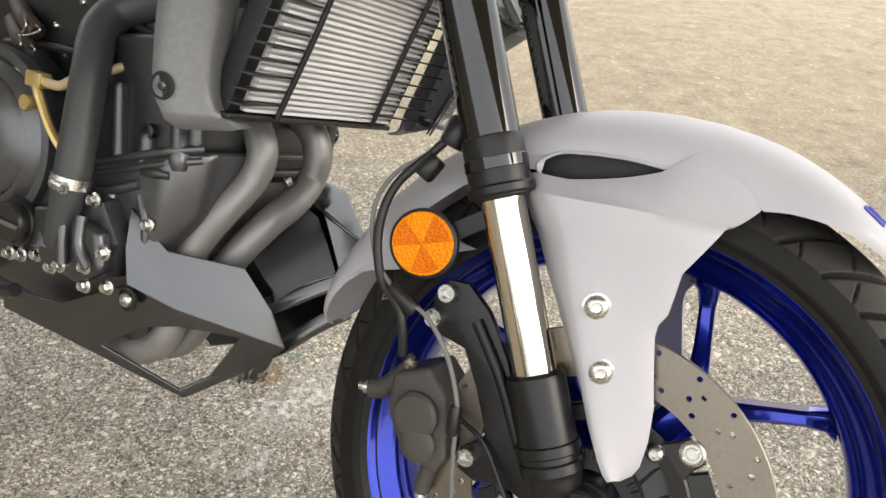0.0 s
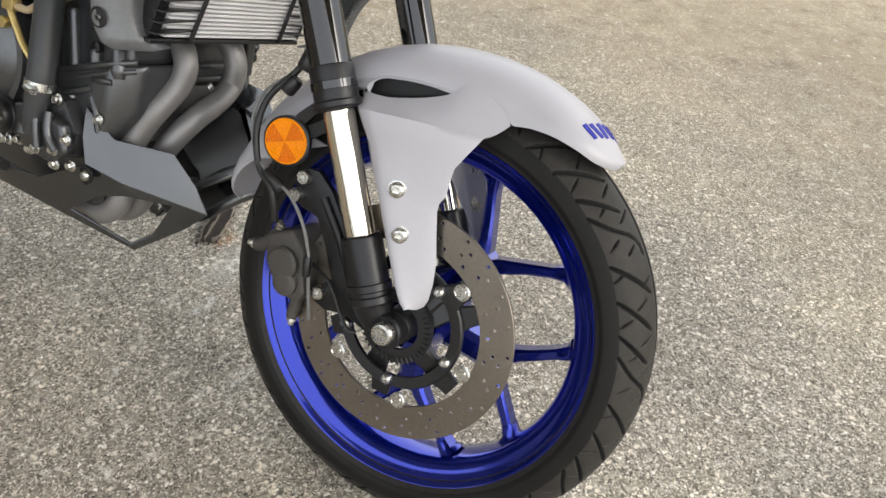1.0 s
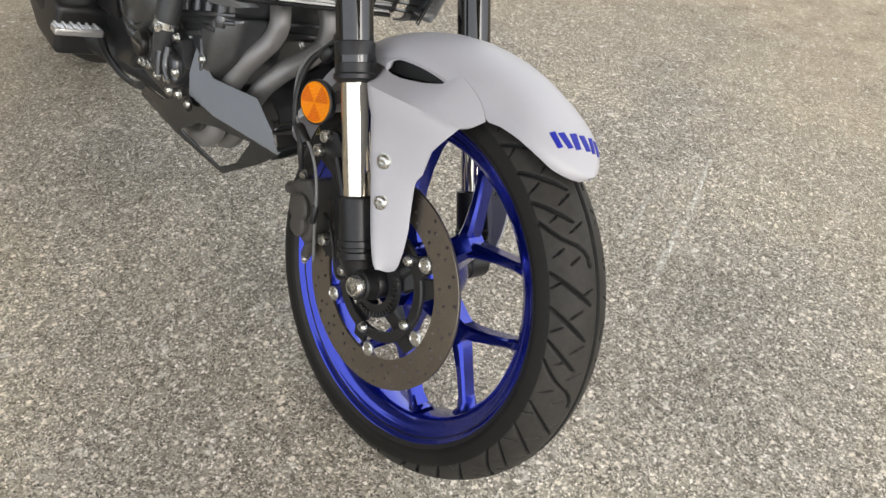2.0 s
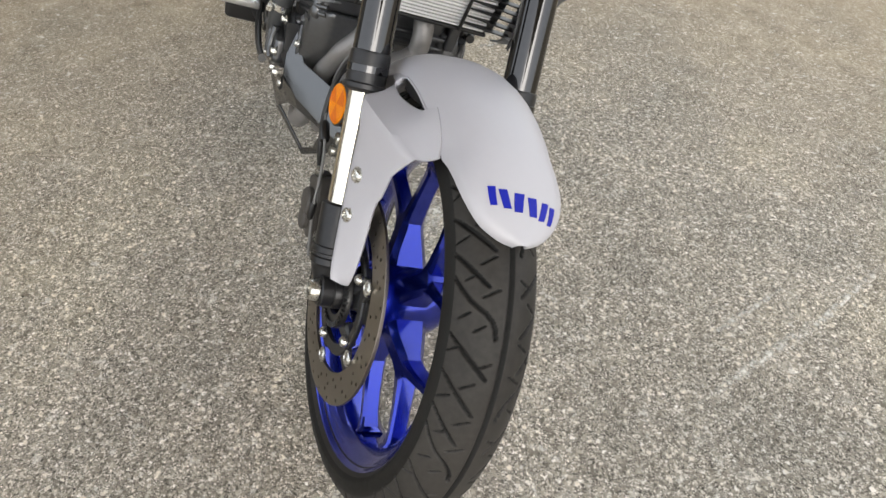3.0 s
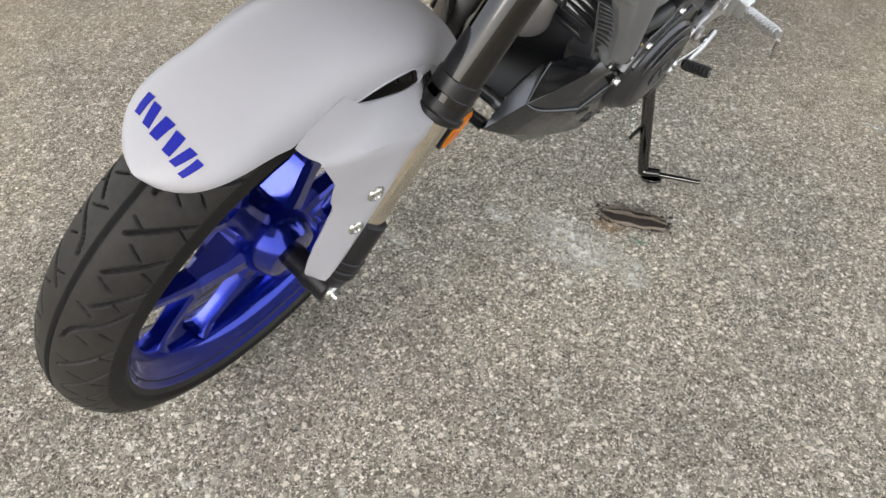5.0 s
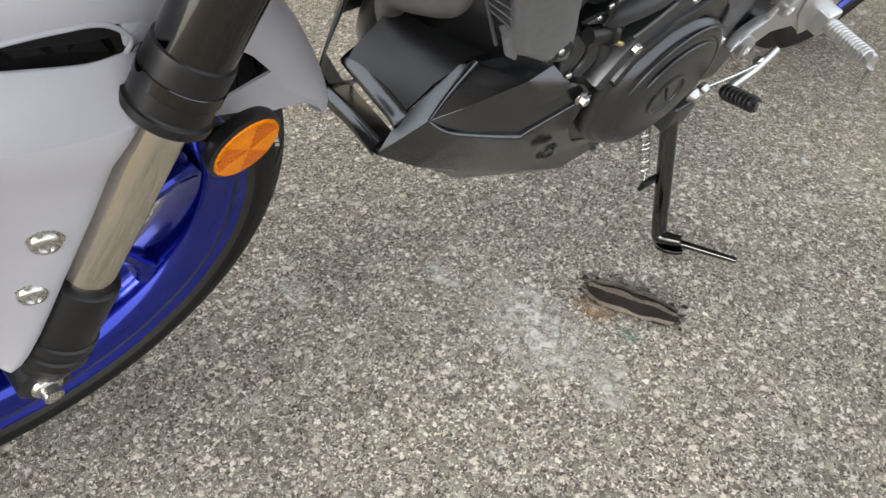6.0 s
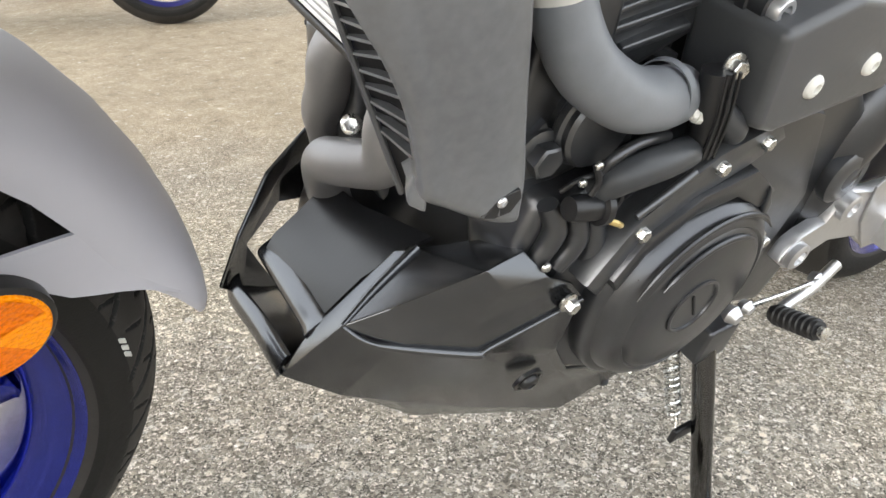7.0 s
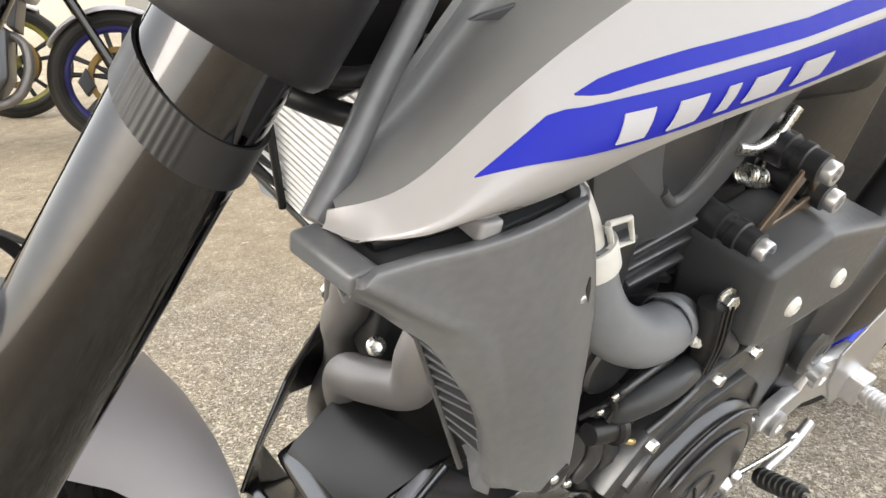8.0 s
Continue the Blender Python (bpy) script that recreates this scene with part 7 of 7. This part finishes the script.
# pale worn patches and scrape marks on the slab
for cx, cy, rx, ry, turn, seed, op in ((-0.112, 0.930, 0.115, 0.070, 0.9, 31, 0.85), (-0.050, 0.620, 0.050, 0.010, 1.1, 32, 0.75), (-0.232, 1.216, 0.030, 0.008, 1.0, 33, 0.8), (-0.060, 1.035, 0.050, 0.035, 0.3, 34, 0.7),
                                       (0.552, 1.100, 0.190, 0.012, 1.50, 35, 0.75), (0.575, 1.350, 0.200, 0.010, 1.56, 36, 0.75), (0.470, 1.190, 0.160, 0.009, 1.48, 37, 0.65), (-0.606, 1.239, 0.030, 0.016, 0.5, 38, 0.7), (-0.595, 1.527, 0.040, 0.014, 1.2, 39, 0.7), (0.210, 0.483, 0.050, 0.022, 0.6, 40, 0.4), (-0.158, 0.785, 0.045, 0.022, 1.3, 41, 0.75)):
    blot("chalk_stain", cx, cy, rx, ry, turn, (0.74, 0.72, 0.66), "pale chalky scuff on the concrete", seed, op, 0.0018 + 0.0164 * math.exp(-((cx - 0.2018) ** 2 + (cy - 0.4464) ** 2) / 0.16))


# ---- motorcycles parked farther off ----
far_tyre = tyre_mesh(0.292, 0.056, 0.226, 0.041, 96, False)


def far_motorcycle(contact, heading, lean, rim_material, rotor_material, panel_material, panel2, label):
    """A parked motorcycle, front wheel at the contact point."""
    root = new("parked_motorcycle")
    hx, hy = Vector(heading).normalized()
    base = Matrix(((hx, -hy, 0, contact[0]), (hy, hx, 0, contact[1]), (0, 0, 1, 0), (0, 0, 0, 1)))
    root.matrix_world = base @ Matrix.Rotation(radians(-lean), 4, "X")
    tagged(root, label, "motorcycle", group="motorcycles parked in the background")
    wheels = []
    for cx in (0.0, -1.36):
        m = Matrix.Translation((cx, 0, 0.292))
        w = part("wheel", lathe(rim_profile(0.2325, 0.042, 0.199), 64, "y", closed=True), rim_material, root, "", m)
        mesh_part("tyre", far_tyre, w, "black road tyre", m)
        limb = part("spoke", beam([polar(0.03, 0), polar(0.10, 4), polar(0.203, 7)], [0.030, 0.018, 0.022], [0.05, 0.028, 0.03]), MATT_BLACK, w)
        for k in range(10):
            turn = m @ Matrix.Rotation(radians(36 * k + (14 if k % 2 else 0)), 4, "Y")
            if k == 0:
                limb.matrix_local = turn
            else:
                again(limb, turn)
        for y in ((-0.075, 0.075) if cx == 0 else (-0.07,)):
            part("brake_disc", lathe([(0.108, y - 0.002), (0.132, y - 0.002), (0.132, y + 0.002), (0.108, y + 0.002)], 48, "y", closed=True), rotor_material, w, "", m)
        part("hub", lathe([(0.0, -0.08), (0.03, -0.08), (0.045, -0.02), (0.045, 0.02), (0.03, 0.08), (0.0, 0.08)], 24, "y"), rim_material, w, "", m)
        wheels.append(w)
    for sg in (-1, 1):
        leg = part("fork_leg", tube([(0.0, sg * 0.10, 0.29), (-0.10, sg * 0.10, 0.50), (-0.26, sg * 0.10, 0.83)], [0.022, 0.020, 0.026], 16, 3), GLOSS, root, "black fork leg")
        part("brake_caliper", hull([(x, sg * y, z) for x, z in ((-0.13, 0.34), (-0.17, 0.28), (-0.14, 0.22), (-0.10, 0.26)) for y in (0.06, 0.105)], 0.006), CAST, leg, "black brake caliper")
    rows = [[(0.315 * math.cos(radians(t)), 0.065 * math.sin(p), 0.292 + (0.315 - 0.03 * (1 - math.cos(p))) * math.sin(radians(t))) for p in np.linspace(-1.5, 1.5, 9)] for t in np.linspace(60, 150, 14)]
    part("mudguard", sheet(rows, 0.003, side=-1), panel_material, root, "front mudguard")
    eng = part("engine", hull([(x, y, z) for x, z in ((-0.42, 0.30), (-0.48, 0.22), (-0.78, 0.22), (-0.82, 0.45), (-0.50, 0.58), (-0.40, 0.50)) for y in (-0.15, 0.15)], 0.02), ENGINE, root, "black engine")
    for sg in (-1, 1):
        part("side_cover", lathe([(0.0, 0.0), (0.085, 0.0), (0.08, 0.02), (0.05, 0.03), (0.0, 0.032)], 28, "z"), ENGINE_GREY, eng, "", along((-0.70, sg * 0.15, 0.34), (0, sg, 0)))
        part("header_pipe", tube([(-0.44, sg * 0.05, 0.50), (-0.36, sg * 0.05, 0.45), (-0.36, sg * 0.05, 0.32), (-0.45, sg * 0.06, 0.21), (-0.7, sg * 0.08, 0.19)], 0.018, 12, 5), PIPE, eng)
    part("radiator", hull([(x, y, z) for x, z in ((-0.37, 0.50), (-0.33, 0.68), (-0.36, 0.69), (-0.40, 0.51)) for y in (-0.15, 0.15)], 0.004), BLACK, root, "black radiator")
    part("tank_panel", hull([(x, y, z) for x, z, w in ((-0.22, 0.74, 0.12), (-0.30, 0.62, 0.16), (-0.55, 0.70, 0.17), (-0.60, 0.92, 0.12), (-0.34, 0.96, 0.12)) for y in (-w, w)], 0.02), panel_material, root, "gloss tank panel")
    part("nose_fairing", hull([(x, y, z) for x, z, w in ((0.00, 0.80, 0.06), (-0.10, 0.72, 0.08), (-0.20, 0.80, 0.10), (-0.10, 0.98, 0.08), (-0.02, 0.90, 0.06)) for y in (-w, w)], 0.012), panel2, root, "headlight fairing")
    part("seat", hull([(x, y, z) for x, z, w in ((-0.62, 0.82, 0.09), (-0.66, 0.72, 0.10), (-1.35, 0.88, 0.08), (-1.38, 0.94, 0.06)) for y in (-w, w)], 0.02), BLACK, root, "black seat")
    part("handlebar", tube([(-0.40, -0.36, 1.00), (-0.32, -0.20, 0.99), (-0.30, 0.0, 0.96), (-0.32, 0.20, 0.99), (-0.40, 0.36, 1.00)], 0.012, 10, 5), BLACK, root, "black handlebar")
    for sg in (-1, 1):
        part("swingarm", tube([(-0.84, sg * 0.10, 0.38), (-1.36, sg * 0.10, 0.292)], [0.03, 0.022], 12, 3), BLACK, root)
    part("side_stand", tube([(-0.72, 0.14, 0.22), (-0.76, 0.27, 0.012 + 0.27 * math.sin(radians(lean)))], 0.010, 10, 2), BLACK, root, "black side stand")
    return root


far_motorcycle((-2.45, -1.48), (-0.66, 0.75), 9, DUSK_BLUE, GOLD, GREY_PAINT, GREY_PAINT, "grey motorcycle with blue wheels and gold brake discs")
far_motorcycle((-2.86, -2.53), (-0.66, 0.75), 9, LIME, GOLD, WHITE, ORANGE_PAINT, "white and orange motorcycle with lime wheels")
